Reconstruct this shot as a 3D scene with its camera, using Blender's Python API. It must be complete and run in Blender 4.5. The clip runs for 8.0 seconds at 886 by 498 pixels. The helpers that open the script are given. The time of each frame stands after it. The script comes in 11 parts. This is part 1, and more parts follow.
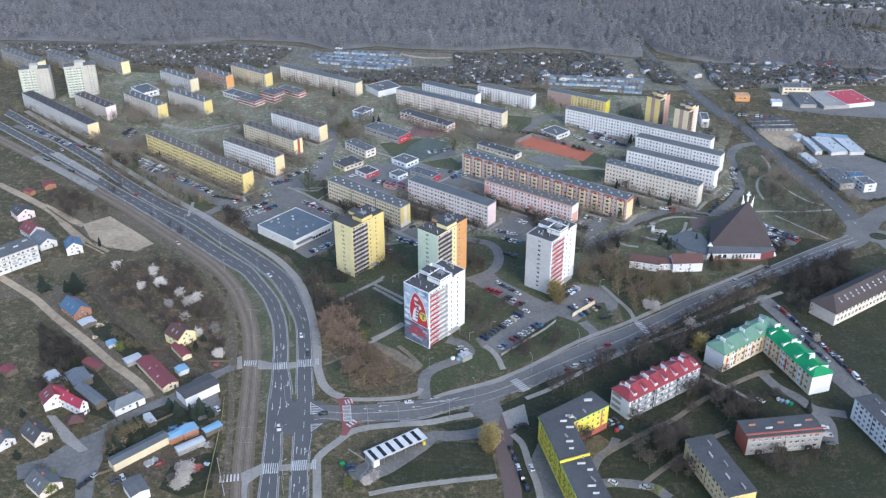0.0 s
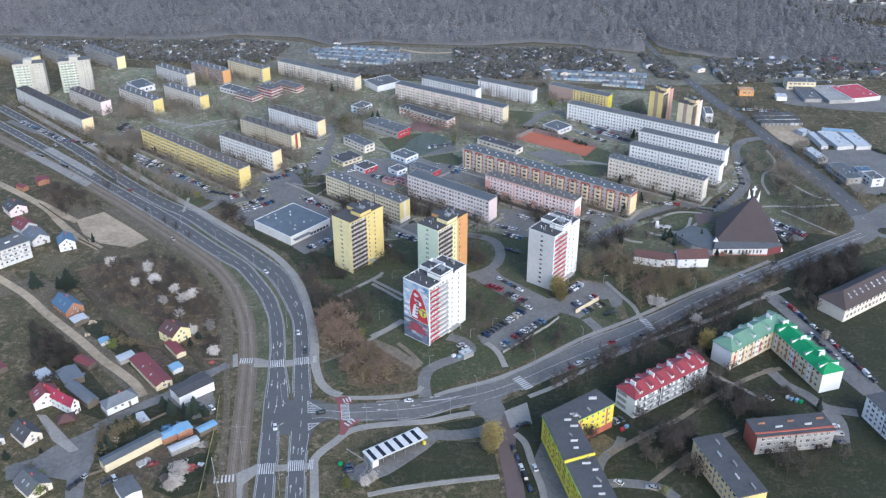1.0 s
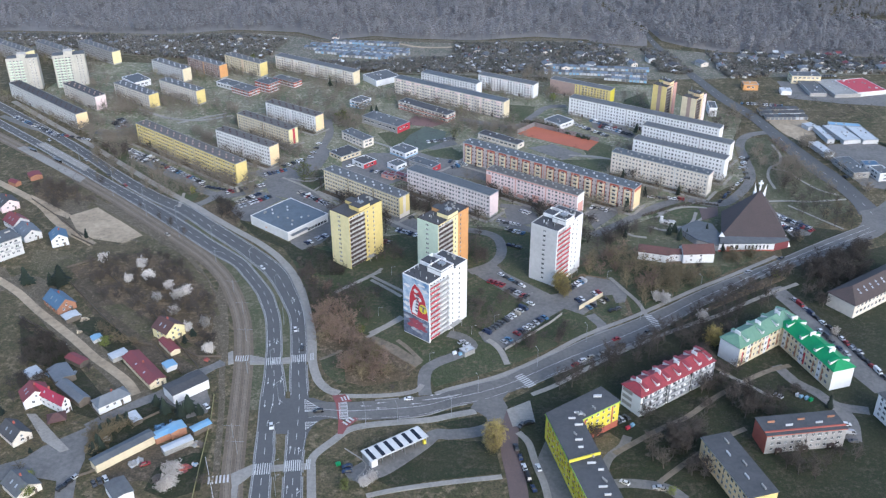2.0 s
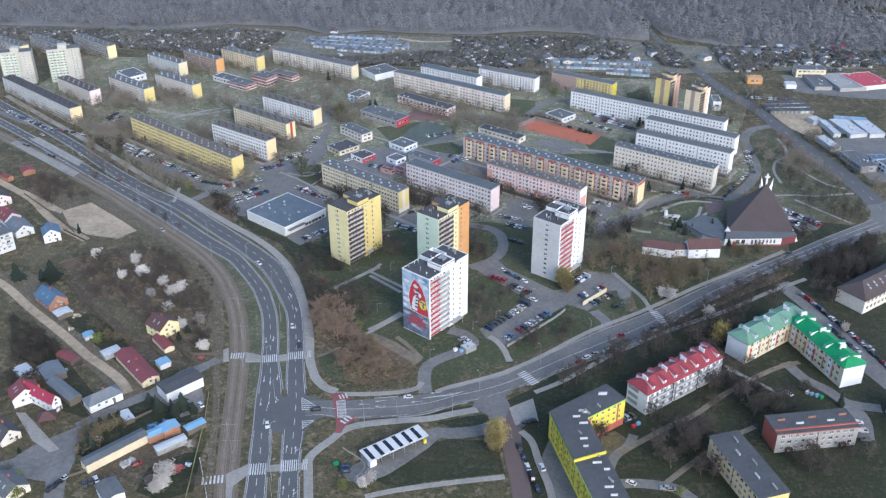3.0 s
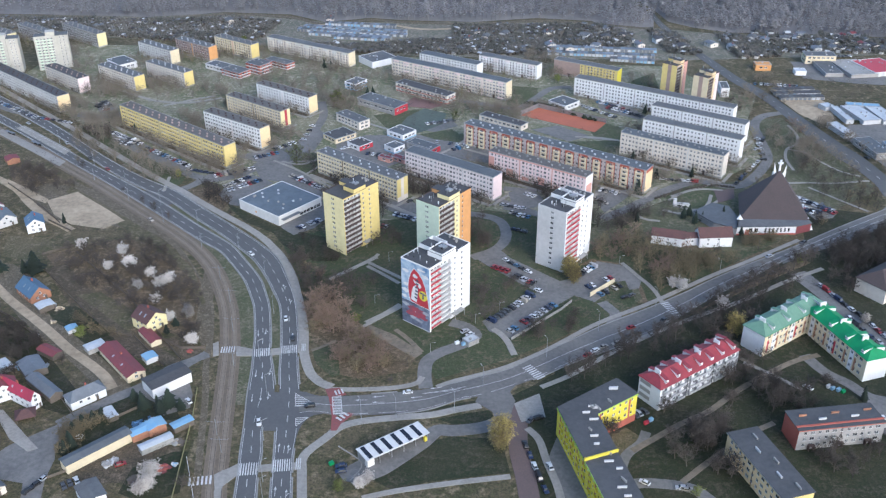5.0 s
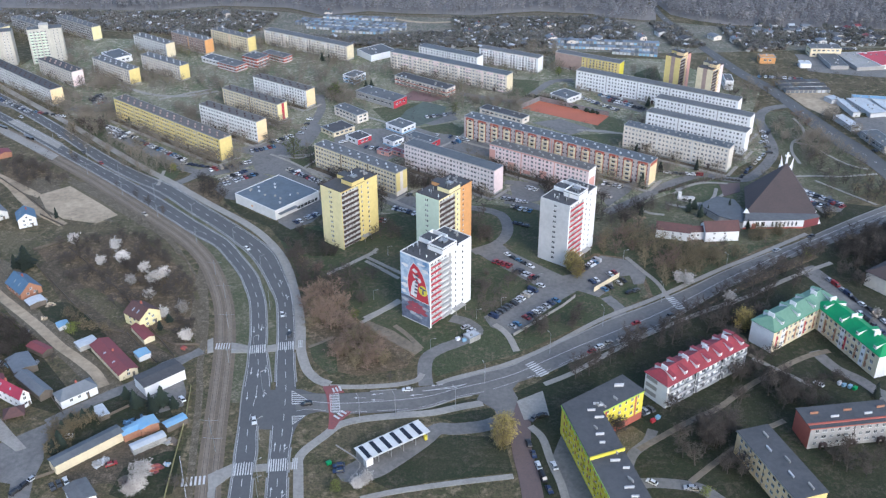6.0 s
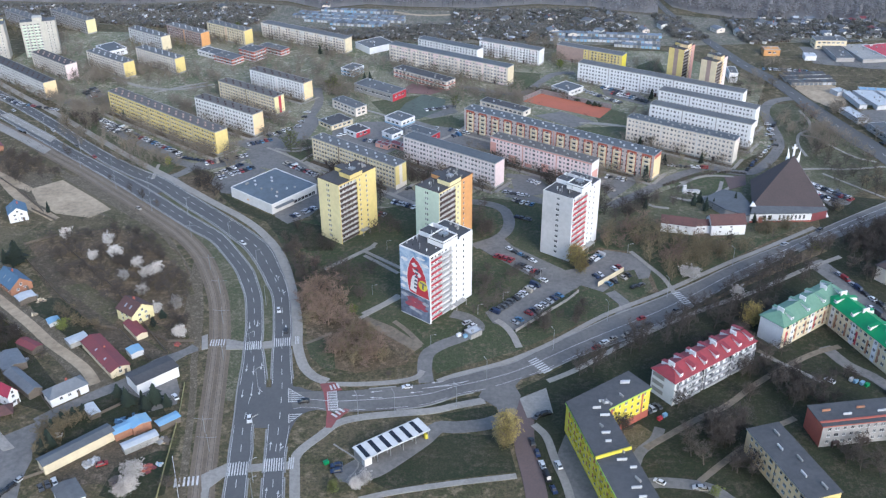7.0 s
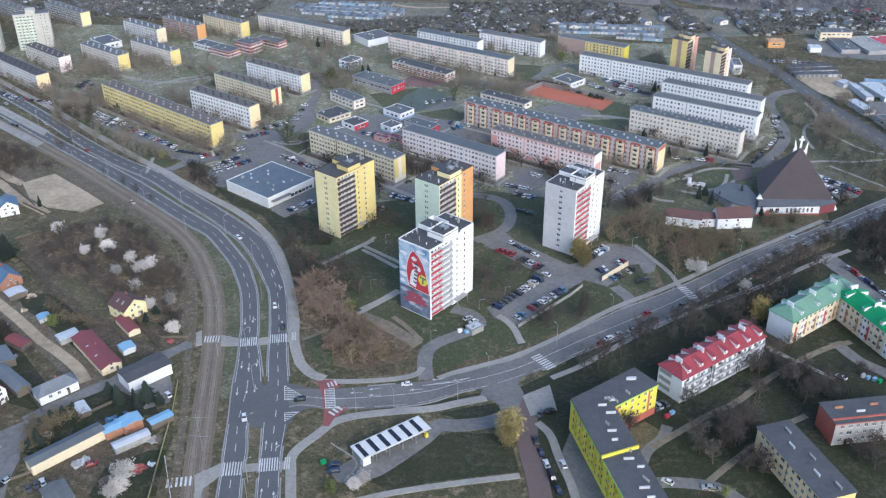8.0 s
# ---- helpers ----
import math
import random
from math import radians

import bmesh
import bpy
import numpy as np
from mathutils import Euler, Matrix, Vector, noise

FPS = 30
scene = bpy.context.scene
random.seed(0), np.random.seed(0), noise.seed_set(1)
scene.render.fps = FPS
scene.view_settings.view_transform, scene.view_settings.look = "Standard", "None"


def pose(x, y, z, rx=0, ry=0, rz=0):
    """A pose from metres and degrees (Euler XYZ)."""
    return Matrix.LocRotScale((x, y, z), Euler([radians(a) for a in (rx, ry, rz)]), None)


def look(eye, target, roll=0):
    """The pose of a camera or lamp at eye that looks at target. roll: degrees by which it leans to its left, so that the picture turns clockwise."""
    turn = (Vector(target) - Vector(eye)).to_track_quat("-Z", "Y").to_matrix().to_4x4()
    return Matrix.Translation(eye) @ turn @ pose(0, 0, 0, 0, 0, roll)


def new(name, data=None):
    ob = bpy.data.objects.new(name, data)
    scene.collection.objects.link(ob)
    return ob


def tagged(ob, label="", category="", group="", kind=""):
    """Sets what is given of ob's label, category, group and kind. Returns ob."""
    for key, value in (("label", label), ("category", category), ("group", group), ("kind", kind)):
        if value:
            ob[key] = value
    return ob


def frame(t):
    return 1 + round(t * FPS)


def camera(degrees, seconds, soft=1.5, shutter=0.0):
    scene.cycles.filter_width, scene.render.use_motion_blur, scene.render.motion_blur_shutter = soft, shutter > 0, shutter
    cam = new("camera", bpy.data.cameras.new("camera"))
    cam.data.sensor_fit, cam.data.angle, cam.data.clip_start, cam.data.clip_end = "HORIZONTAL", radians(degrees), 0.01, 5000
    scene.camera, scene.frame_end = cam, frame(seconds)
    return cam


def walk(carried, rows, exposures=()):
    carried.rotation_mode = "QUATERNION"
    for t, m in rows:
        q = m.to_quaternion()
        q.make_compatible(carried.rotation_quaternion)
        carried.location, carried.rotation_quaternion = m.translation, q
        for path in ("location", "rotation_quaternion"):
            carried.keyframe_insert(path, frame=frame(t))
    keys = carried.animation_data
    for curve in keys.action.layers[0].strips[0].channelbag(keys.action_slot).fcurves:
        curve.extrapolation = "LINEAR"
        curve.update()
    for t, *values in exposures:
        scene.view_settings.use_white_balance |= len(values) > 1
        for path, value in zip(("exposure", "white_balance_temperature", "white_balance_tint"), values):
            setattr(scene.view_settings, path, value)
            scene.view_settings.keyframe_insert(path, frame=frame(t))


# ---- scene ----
cam = camera(50.79, 8.0, 1.3)
PATH = [  # seconds, eye, pitch, lean, yaw
    (0, 0.0, 0.0, 277.09, -29.128, -0.054, 2.813),
    (0.5, -0.48, 4.21, 273.26, -29.126, -0.071, 2.792),
    (1, -0.95, 8.41, 269.47, -29.128, -0.089, 2.77),
    (1.5, -1.42, 12.6, 265.71, -29.136, -0.107, 2.748),
    (2, -1.89, 16.78, 262.0, -29.15, -0.126, 2.725),
    (2.5, -2.36, 20.94, 258.33, -29.169, -0.145, 2.701),
    (3, -2.82, 25.1, 254.69, -29.194, -0.165, 2.678),
    (3.5, -3.27, 29.24, 251.1, -29.224, -0.186, 2.653),
    (4, -3.72, 33.37, 247.55, -29.26, -0.207, 2.629),
    (4.5, -4.17, 37.49, 244.03, -29.301, -0.23, 2.604),
    (5, -4.62, 41.59, 240.56, -29.347, -0.252, 2.578),
    (5.5, -5.06, 45.69, 237.13, -29.4, -0.276, 2.552),
    (6, -5.49, 49.77, 233.73, -29.457, -0.3, 2.525),
    (6.5, -5.93, 53.84, 230.38, -29.52, -0.324, 2.499),
    (7, -6.36, 57.9, 227.07, -29.589, -0.35, 2.471),
    (7.5, -6.78, 61.94, 223.79, -29.663, -0.376, 2.443),
    (8, -7.2, 65.98, 220.56, -29.742, -0.402, 2.415),
]
walk(cam, [(t, pose(x, y, z, 90 + tilt, 0, yaw) @ pose(0, 0, 0, 0, 0, lean)) for t, x, y, z, tilt, lean, yaw in PATH], [(0.0, 0.66, 5650, 8), (8.0, 0.66, 5650, 8)])

# world, sun
SUN_ELEVATION, SUN_AZIMUTH = radians(30), radians(-58)   # the azimuth is counted from +x towards +y
world = bpy.data.worlds.new("sky")
scene.world = world
world.use_nodes = True
sky = world.node_tree.nodes.new("ShaderNodeTexSky")
sky.sky_type, sky.sun_disc = "NISHITA", False
sky.sun_elevation, sky.sun_rotation = SUN_ELEVATION, radians(90) - SUN_AZIMUTH
sky.dust_density, sky.air_density, sky.ozone_density = 2.0, 1.0, 1.0
background = world.node_tree.nodes["Background"]
background.inputs["Strength"].default_value = 0.19
world.node_tree.links.new(sky.outputs["Color"], background.inputs["Color"])
sun = new("sun", bpy.data.lights.new("sun", "SUN"))
sun.data.energy, sun.data.angle, sun.data.color = 1.2, radians(28), (1.0, 0.93, 0.85)
sun.matrix_world = look((0, 0, 0), (-math.cos(SUN_AZIMUTH) * math.cos(SUN_ELEVATION), -math.sin(SUN_AZIMUTH) * math.cos(SUN_ELEVATION), -math.sin(SUN_ELEVATION)))
scene.view_settings.exposure = 0.0

# ---- materials ----
def surface(name, colour, rough=0.85, second=None, scale=1.0, coarse=0.06, bump=0.0, metal=0.0, spread=0.25, vary=0.0, stretch=None):
    """A procedural surface: two colours mixed by a coarse and a fine noise, in metres."""
    mat = bpy.data.materials.new(name)
    mat.use_nodes = True
    tree = mat.node_tree
    nodes, link = tree.nodes, tree.links.new
    shader = nodes["Principled BSDF"]
    shader.inputs["Roughness"].default_value = rough
    shader.inputs["Metallic"].default_value = metal
    if second is None:
        second = tuple(c * (1 - spread) for c in colour)
    place = nodes.new("ShaderNodeNewGeometry").outputs["Position"]
    if stretch:
        mapping = nodes.new("ShaderNodeMapping")
        mapping.inputs["Scale"].default_value = stretch
        link(place, mapping.inputs["Vector"])
        place = mapping.outputs["Vector"]
    fine, broad = nodes.new("ShaderNodeTexNoise"), nodes.new("ShaderNodeTexNoise")
    for tex, size, detail in ((fine, scale, 4.0), (broad, coarse, 5.0)):
        tex.inputs["Scale"].default_value, tex.inputs["Detail"].default_value = size, detail
        tex.inputs["Roughness"].default_value = 0.65
        link(place, tex.inputs["Vector"])
    both = nodes.new("ShaderNodeMath")
    both.operation = "ADD"
    link(fine.outputs["Fac"], both.inputs[0])
    link(broad.outputs["Fac"], both.inputs[1])
    span = nodes.new("ShaderNodeMapRange")
    span.inputs["From Min"].default_value, span.inputs["From Max"].default_value = 0.78, 1.22
    link(both.outputs[0], span.inputs["Value"])
    mix = nodes.new("ShaderNodeMix")
    mix.data_type = "RGBA"
    link(span.outputs["Result"], mix.inputs["Factor"])
    mix.inputs["A"].default_value, mix.inputs["B"].default_value = (*second, 1), (*colour, 1)
    colour_out = mix.outputs["Result"]
    if vary:
        info, hue = nodes.new("ShaderNodeObjectInfo"), nodes.new("ShaderNodeHueSaturation")
        level = nodes.new("ShaderNodeMapRange")
        level.inputs["To Min"].default_value, level.inputs["To Max"].default_value = 1 - vary, 1 + vary
        link(info.outputs["Random"], level.inputs["Value"])
        link(level.outputs["Result"], hue.inputs["Value"])
        link(colour_out, hue.inputs["Color"])
        colour_out = hue.outputs["Color"]
    link(colour_out, shader.inputs["Base Color"])
    if bump:
        relief = nodes.new("ShaderNodeBump")
        relief.inputs["Strength"].default_value, relief.inputs["Distance"].default_value = 0.6, bump
        link(fine.outputs["Fac"], relief.inputs["Height"])
        link(relief.outputs["Normal"], shader.inputs["Normal"])
    return mat


def panes(name, tint, dark):
    """Window glass: glossy, over rooms and curtains that differ from window to window."""
    mat = bpy.data.materials.new(name)
    mat.use_nodes = True
    nodes, link = mat.node_tree.nodes, mat.node_tree.links.new
    shader = nodes["Principled BSDF"]
    shader.inputs["Roughness"].default_value = 0.08
    info, ramp = nodes.new("ShaderNodeObjectInfo"), nodes.new("ShaderNodeValToRGB")
    ramp.color_ramp.elements[0].color, ramp.color_ramp.elements[1].color = (*dark, 1), (*tint, 1)
    ramp.color_ramp.elements[0].position, ramp.color_ramp.elements[1].position = 0.25, 0.95
    link(info.outputs["Random"], ramp.inputs["Fac"])
    link(ramp.outputs["Color"], shader.inputs["Base Color"])
    return mat


def meadow(name, green, olive, bare, patch=0.022, tuft=0.35):
    """Rough grass: green, olive and bare soil in broad patches, broken up by tufts and grain."""
    mat = bpy.data.materials.new(name)
    mat.use_nodes = True
    nodes, link = mat.node_tree.nodes, mat.node_tree.links.new
    shader = nodes["Principled BSDF"]
    shader.inputs["Roughness"].default_value = 0.95
    place = nodes.new("ShaderNodeNewGeometry").outputs["Position"]
    noises = []
    for size, detail in ((patch, 6.0), (patch * 3.1, 6.0), (tuft, 5.0), (tuft * 3, 6.0)):
        tex = nodes.new("ShaderNodeTexNoise")
        tex.inputs["Scale"].default_value, tex.inputs["Detail"].default_value, tex.inputs["Roughness"].default_value = size, detail, 0.7
        link(place, tex.inputs["Vector"])
        noises.append(tex.outputs["Fac"])

    def total(a, b):
        add = nodes.new("ShaderNodeMath")
        add.operation = "ADD"
        link(a, add.inputs[0])
        link(b, add.inputs[1])
        return add.outputs[0]

    def blend(value, low, high, first, second):
        span, mix = nodes.new("ShaderNodeMapRange"), nodes.new("ShaderNodeMix")
        span.inputs["From Min"].default_value, span.inputs["From Max"].default_value = low, high
        mix.data_type = "RGBA"
        link(value, span.inputs["Value"])
        link(span.outputs["Result"], mix.inputs["Factor"])
        for socket, colour in (("A", first), ("B", second)):
            if isinstance(colour, tuple):
                mix.inputs[socket].default_value = (*colour, 1)
            else:
                link(colour, mix.inputs[socket])
        return mix.outputs["Result"]

    base = blend(total(noises[0], noises[2]), 0.86, 1.14, green, olive)
    base = blend(total(noises[1], noises[2]), 1.02, 1.22, base, bare)
    dark = blend(noises[3], 0.33, 0.67, (0.45, 0.45, 0.46), (1.5, 1.48, 1.44))
    multiply = nodes.new("ShaderNodeMix")
    multiply.data_type, multiply.blend_type = "RGBA", "MULTIPLY"
    multiply.inputs["Factor"].default_value = 1.0
    link(base, multiply.inputs["A"])
    link(dark, multiply.inputs["B"])
    link(multiply.outputs["Result"], shader.inputs["Base Color"])
    return mat


GROUND = meadow("grass_and_soil", (0.050, 0.050, 0.020), (0.104, 0.084, 0.047), (0.184, 0.146, 0.092), 0.03, 0.3)
LAWN = meadow("lawn", (0.018, 0.0265, 0.0092), (0.033, 0.0345, 0.0158), (0.064, 0.053, 0.034), 0.03, 0.5)
DRY = meadow("dry_grass", (0.068, 0.066, 0.030), (0.118, 0.098, 0.058), (0.165, 0.133, 0.088), 0.05, 0.6)
LITTER = meadow("leaf_litter", (0.080, 0.064, 0.036), (0.142, 0.103, 0.064), (0.215, 0.162, 0.108), 0.045, 0.5)
# forest floor greyed and lightened: distance haze is put into its colour
HAZED_WOODLAND = surface("hazed_woodland_floor", (0.218, 0.202, 0.193), 0.95, (0.161, 0.153, 0.149), 0.1, 0.01)
# paler and greyer than the near lawns: haze mixed into the grass colour
HAZED_GRASS = meadow("hazed_estate_grass", (0.117, 0.132, 0.071), (0.220, 0.207, 0.149), (0.366, 0.329, 0.262), 0.035, 0.4)
# allotment soil lightened to carry the haze of its distance
HAZED_SOIL = meadow("allotment_soil", (0.109, 0.112, 0.081), (0.172, 0.159, 0.127), (0.270, 0.241, 0.201), 0.05, 0.4)
MID_LAWN = meadow("tower_lawn", (0.041, 0.056, 0.022), (0.068, 0.073, 0.037), (0.122, 0.105, 0.068), 0.03, 0.5)
GREEN_GRASS = meadow("mown_grass", (0.052, 0.070, 0.030), (0.080, 0.088, 0.046), (0.13, 0.115, 0.078), 0.03, 0.5)
PARK = meadow("park_grass", (0.066, 0.076, 0.036), (0.112, 0.108, 0.066), (0.175, 0.152, 0.108), 0.04, 0.5)
SAND = surface("sandy_soil", (0.43, 0.345, 0.24), 0.95, (0.25, 0.20, 0.138), 0.3, 0.05)
SOIL = meadow("tilled_soil", (0.060, 0.050, 0.030), (0.098, 0.076, 0.051), (0.155, 0.122, 0.086), 0.06, 0.5)
ASPHALT = surface("asphalt", (0.107, 0.108, 0.109), 0.92, (0.086, 0.087, 0.089), 0.7, 0.05)
WORN = surface("worn_asphalt", (0.190, 0.183, 0.173), 0.9, (0.118, 0.115, 0.111), 0.5, 0.06)
PAVING = surface("concrete_paving", (0.32, 0.300, 0.268), 0.9, (0.22, 0.207, 0.187), 0.8, 0.08)
SETTS = surface("red_brown_setts", (0.14, 0.098, 0.09), 0.9, (0.10, 0.078, 0.074), 2.0, 0.09)
CYCLE_RED = surface("red_cycle_paint", (0.26, 0.075, 0.07), 0.85, (0.18, 0.07, 0.066), 0.8, 0.1)
BALLAST = surface("track_ballast", (0.174, 0.136, 0.095), 0.95, (0.119, 0.095, 0.070), 0.9, 0.08, 0.05)
RAIL_BED = surface("track_slabs", (0.234, 0.191, 0.144), 0.9, (0.168, 0.136, 0.105), 0.8, 0.1)
RAIL = surface("rail_steel", (0.10, 0.075, 0.06), 0.5, None, 2.0, 0.1, 0.0, 0.5)
MARKING = surface("road_paint", (0.62, 0.615, 0.60), 0.8, (0.38, 0.377, 0.37), 1.6, 0.1)
KERB = surface("kerb_stone", (0.28, 0.275, 0.265), 0.9, None, 1.5, 0.1)
CLAY = surface("red_court_clay", (0.42, 0.13, 0.075), 0.95, (0.34, 0.115, 0.07), 0.8, 0.08)
TAR = surface("tar_roof", (0.075, 0.074, 0.077), 0.85, (0.055, 0.055, 0.058), 0.8, 0.1)
ROOF_BROWN = surface("brown_grey_roofing", (0.125, 0.115, 0.108), 0.85, (0.092, 0.086, 0.082), 0.8, 0.1)
TAR_BLUE = surface("slate_blue_tar", (0.110, 0.120, 0.130), 0.8, (0.082, 0.090, 0.100), 0.5, 0.08)
FELT = surface("grey_roof_felt", (0.125, 0.130, 0.135), 0.85, (0.088, 0.091, 0.098), 0.6, 0.08)
DARK_FELT = surface("dark_roof_felt", (0.082, 0.083, 0.087), 0.85, (0.058, 0.060, 0.064), 0.6, 0.08)
CONCRETE = surface("concrete", (0.34, 0.33, 0.31), 0.9, (0.25, 0.245, 0.235), 0.8, 0.1)
STEEL = surface("galvanised_steel", (0.42, 0.43, 0.44), 0.45, None, 1.5, 0.1, 0.0, 0.7)
WHITE = surface("white_render", (0.71, 0.71, 0.715), 0.9, (0.63, 0.633, 0.64), 0.5, 0.07)
OFF_WHITE = surface("off_white_render", (0.60, 0.595, 0.585), 0.9, (0.50, 0.497, 0.49), 0.5, 0.07)
CREAM = surface("cream_render", (0.66, 0.57, 0.39), 0.9, (0.55, 0.475, 0.33), 0.5, 0.07)
PALE_YELLOW = surface("pale_yellow_render", (0.72, 0.64, 0.36), 0.9, (0.62, 0.55, 0.31), 0.5, 0.07)
YELLOW = surface("yellow_render", (0.66, 0.53, 0.21), 0.9, (0.56, 0.45, 0.18), 0.5, 0.07)
LEMON = surface("lemon_yellow_render", (0.66, 0.57, 0.06), 0.85, (0.58, 0.49, 0.055), 0.5, 0.07)
APRICOT = surface("apricot_render", (0.76, 0.58, 0.34), 0.9, (0.66, 0.5, 0.3), 0.5, 0.07)
ORANGE = surface("orange_render", (0.60, 0.31, 0.12), 0.9, (0.50, 0.26, 0.105), 0.5, 0.07)
MINT = surface("mint_green_render", (0.54, 0.63, 0.51), 0.9, (0.46, 0.54, 0.44), 0.5, 0.07)
LILAC = surface("lilac_render", (0.70, 0.635, 0.635), 0.9, (0.60, 0.545, 0.545), 0.5, 0.07)
PINK = surface("pink_render", (0.74, 0.60, 0.59), 0.9, (0.64, 0.52, 0.515), 0.5, 0.07)
OLD_PINK = surface("weathered_pink_render", (0.42, 0.31, 0.27), 0.9, (0.30, 0.23, 0.20), 0.8, 0.1)
SALMON = surface("salmon_render", (0.6, 0.33, 0.28), 0.9, (0.52, 0.29, 0.25), 0.5, 0.07)
BRICK_RED = surface("brick_red_render", (0.37, 0.105, 0.075), 0.9, (0.30, 0.09, 0.066), 0.5, 0.08)
BEIGE = surface("beige_render", (0.66, 0.60, 0.52), 0.9, (0.55, 0.50, 0.44), 0.5, 0.07)
MAUVE_GREY = surface("mauve_grey_render", (0.50, 0.425, 0.40), 0.9, (0.41, 0.35, 0.33), 0.5, 0.07)
MARKET_ROOF = surface("slate_blue_membrane", (0.125, 0.15, 0.175), 0.75, (0.09, 0.11, 0.13), 0.4, 0.06)
GREY_RENDER = surface("grey_render", (0.34, 0.33, 0.32), 0.9, (0.27, 0.26, 0.255), 0.5, 0.08)
BROWN_RENDER = surface("mauve_brown_render", (0.34, 0.25, 0.22), 0.9, (0.28, 0.21, 0.185), 0.5, 0.08)
RED_PAINT = surface("red_paint", (0.42, 0.035, 0.055), 0.75, (0.34, 0.033, 0.05), 0.8, 0.1)
BROWN_BOARD = surface("brown_balcony_board", (0.075, 0.05, 0.045), 0.8, None, 0.8, 0.1)
FRAME_WHITE = surface("white_window_frame", (0.72, 0.73, 0.74), 0.6, None, 1.0, 0.1)
GLASS = panes("window_glass", (0.20, 0.21, 0.225), (0.036, 0.039, 0.045))
GLASS_DARK = panes("dark_glass", (0.05, 0.055, 0.06), (0.012, 0.013, 0.015))
RED_TILE = surface("red_sheet_roof", (0.27, 0.036, 0.048), 0.65, (0.19, 0.034, 0.042), 0.5, 0.15)
MAROON = surface("maroon_roof", (0.20, 0.05, 0.055), 0.75, (0.15, 0.045, 0.05), 0.7, 0.1)
RASPBERRY = surface("raspberry_roof", (0.32, 0.028, 0.062), 0.65, (0.25, 0.028, 0.055), 0.7, 0.1)
GREEN_ROOF = surface("emerald_sheet_roof", (0.014, 0.26, 0.085), 0.5, (0.013, 0.21, 0.072), 0.7, 0.1)
FADED_GREEN = surface("faded_green_sheet_roof", (0.15, 0.27, 0.19), 0.6, (0.12, 0.22, 0.155), 0.7, 0.1)
BROWN_SHINGLE = surface("brown_shingle", (0.078, 0.058, 0.055), 0.85, (0.06, 0.047, 0.045), 1.2, 0.06)
BLUE_ROOF = surface("blue_sheet_roof", (0.075, 0.14, 0.22), 0.55, (0.06, 0.11, 0.18), 0.7, 0.1)
SKY_BLUE = surface("sky_blue_sheet", (0.17, 0.34, 0.52), 0.6, (0.24, 0.37, 0.47), 0.6, 0.1)
GREY_SHEET = surface("grey_sheet_roof", (0.15, 0.165, 0.185), 0.6, (0.115, 0.125, 0.14), 0.7, 0.1)
WHITE_SHEET = surface("white_sheet_roof", (0.50, 0.52, 0.54), 0.5, (0.38, 0.40, 0.42), 0.5, 0.1)
TIMBER = surface("weathered_timber", (0.135, 0.112, 0.09), 0.85, None, 1.4, 0.1)
FENCE_YELLOW = surface("dull_yellow_fence_paint", (0.30, 0.28, 0.13), 0.85, (0.20, 0.19, 0.10), 0.8, 0.1)
BARK = surface("grey_brown_twigs", (0.087, 0.072, 0.060), 0.95, (0.053, 0.045, 0.038), 0.9, 0.05, vary=0.3)
RUSSET = surface("russet_twigs", (0.230, 0.161, 0.120), 0.95, (0.139, 0.101, 0.078), 0.9, 0.05, vary=0.25)
OLIVE = surface("budding_twigs", (0.196, 0.155, 0.090), 0.95, (0.121, 0.099, 0.060), 0.9, 0.05, vary=0.2)
WILLOW = surface("willow_leaf", (0.40, 0.32, 0.10), 0.9, (0.27, 0.22, 0.085), 0.9, 0.08, vary=0.15)
BLOSSOM = surface("white_blossom", (0.62, 0.59, 0.56), 0.9, (0.44, 0.41, 0.38), 0.9, 0.1, vary=0.15)
NEEDLES = surface("dark_needles", (0.022, 0.034, 0.022), 0.9, (0.014, 0.022, 0.016), 0.9, 0.1, vary=0.3)
SPRING_LEAF = surface("spring_leaf", (0.16, 0.19, 0.04), 0.9, (0.11, 0.13, 0.035), 0.9, 0.1, vary=0.15)
COURT_GREEN = surface("green_court_paint", (0.105, 0.128, 0.105), 0.9, (0.07, 0.088, 0.074), 0.5, 0.06)
COURT_RED = surface("faded_red_court_paint", (0.20, 0.115, 0.105), 0.9, (0.15, 0.095, 0.09), 0.5, 0.06)
STEEL_GREY = surface("grey_balcony_sheet", (0.40, 0.40, 0.41), 0.7, None, 0.8, 0.1)
TRACK = meadow("sandy_track_edge", (0.090, 0.076, 0.050), (0.129, 0.107, 0.074), (0.198, 0.164, 0.120), 0.12, 0.7)
PALE_GREY = surface("pale_grey_render", (0.50, 0.505, 0.515), 0.9, (0.42, 0.425, 0.435), 0.5, 0.07)
BRIGHT_RED = surface("bright_red_sheet", (0.46, 0.05, 0.07), 0.6, (0.38, 0.05, 0.065), 0.5, 0.1)
OLD_BRICK = surface("old_brick", (0.36, 0.175, 0.10), 0.9, (0.26, 0.13, 0.085), 0.8, 0.12)
PALE_ASPHALT = surface("pale_asphalt", (0.168, 0.160, 0.150), 0.9, (0.112, 0.108, 0.104), 0.6, 0.05)
# lighter copies of the twig colours for far trees, paled as by haze
HAZED_ESTATE_TWIGS = surface("hazed_brown_twigs", (0.236, 0.203, 0.160), 0.95, (0.142, 0.123, 0.099), 0.5, 0.03)
HAZED_ESTATE_BUDS = surface("hazed_budding_twigs", (0.242, 0.218, 0.124), 0.95, (0.153, 0.137, 0.080), 0.5, 0.03)
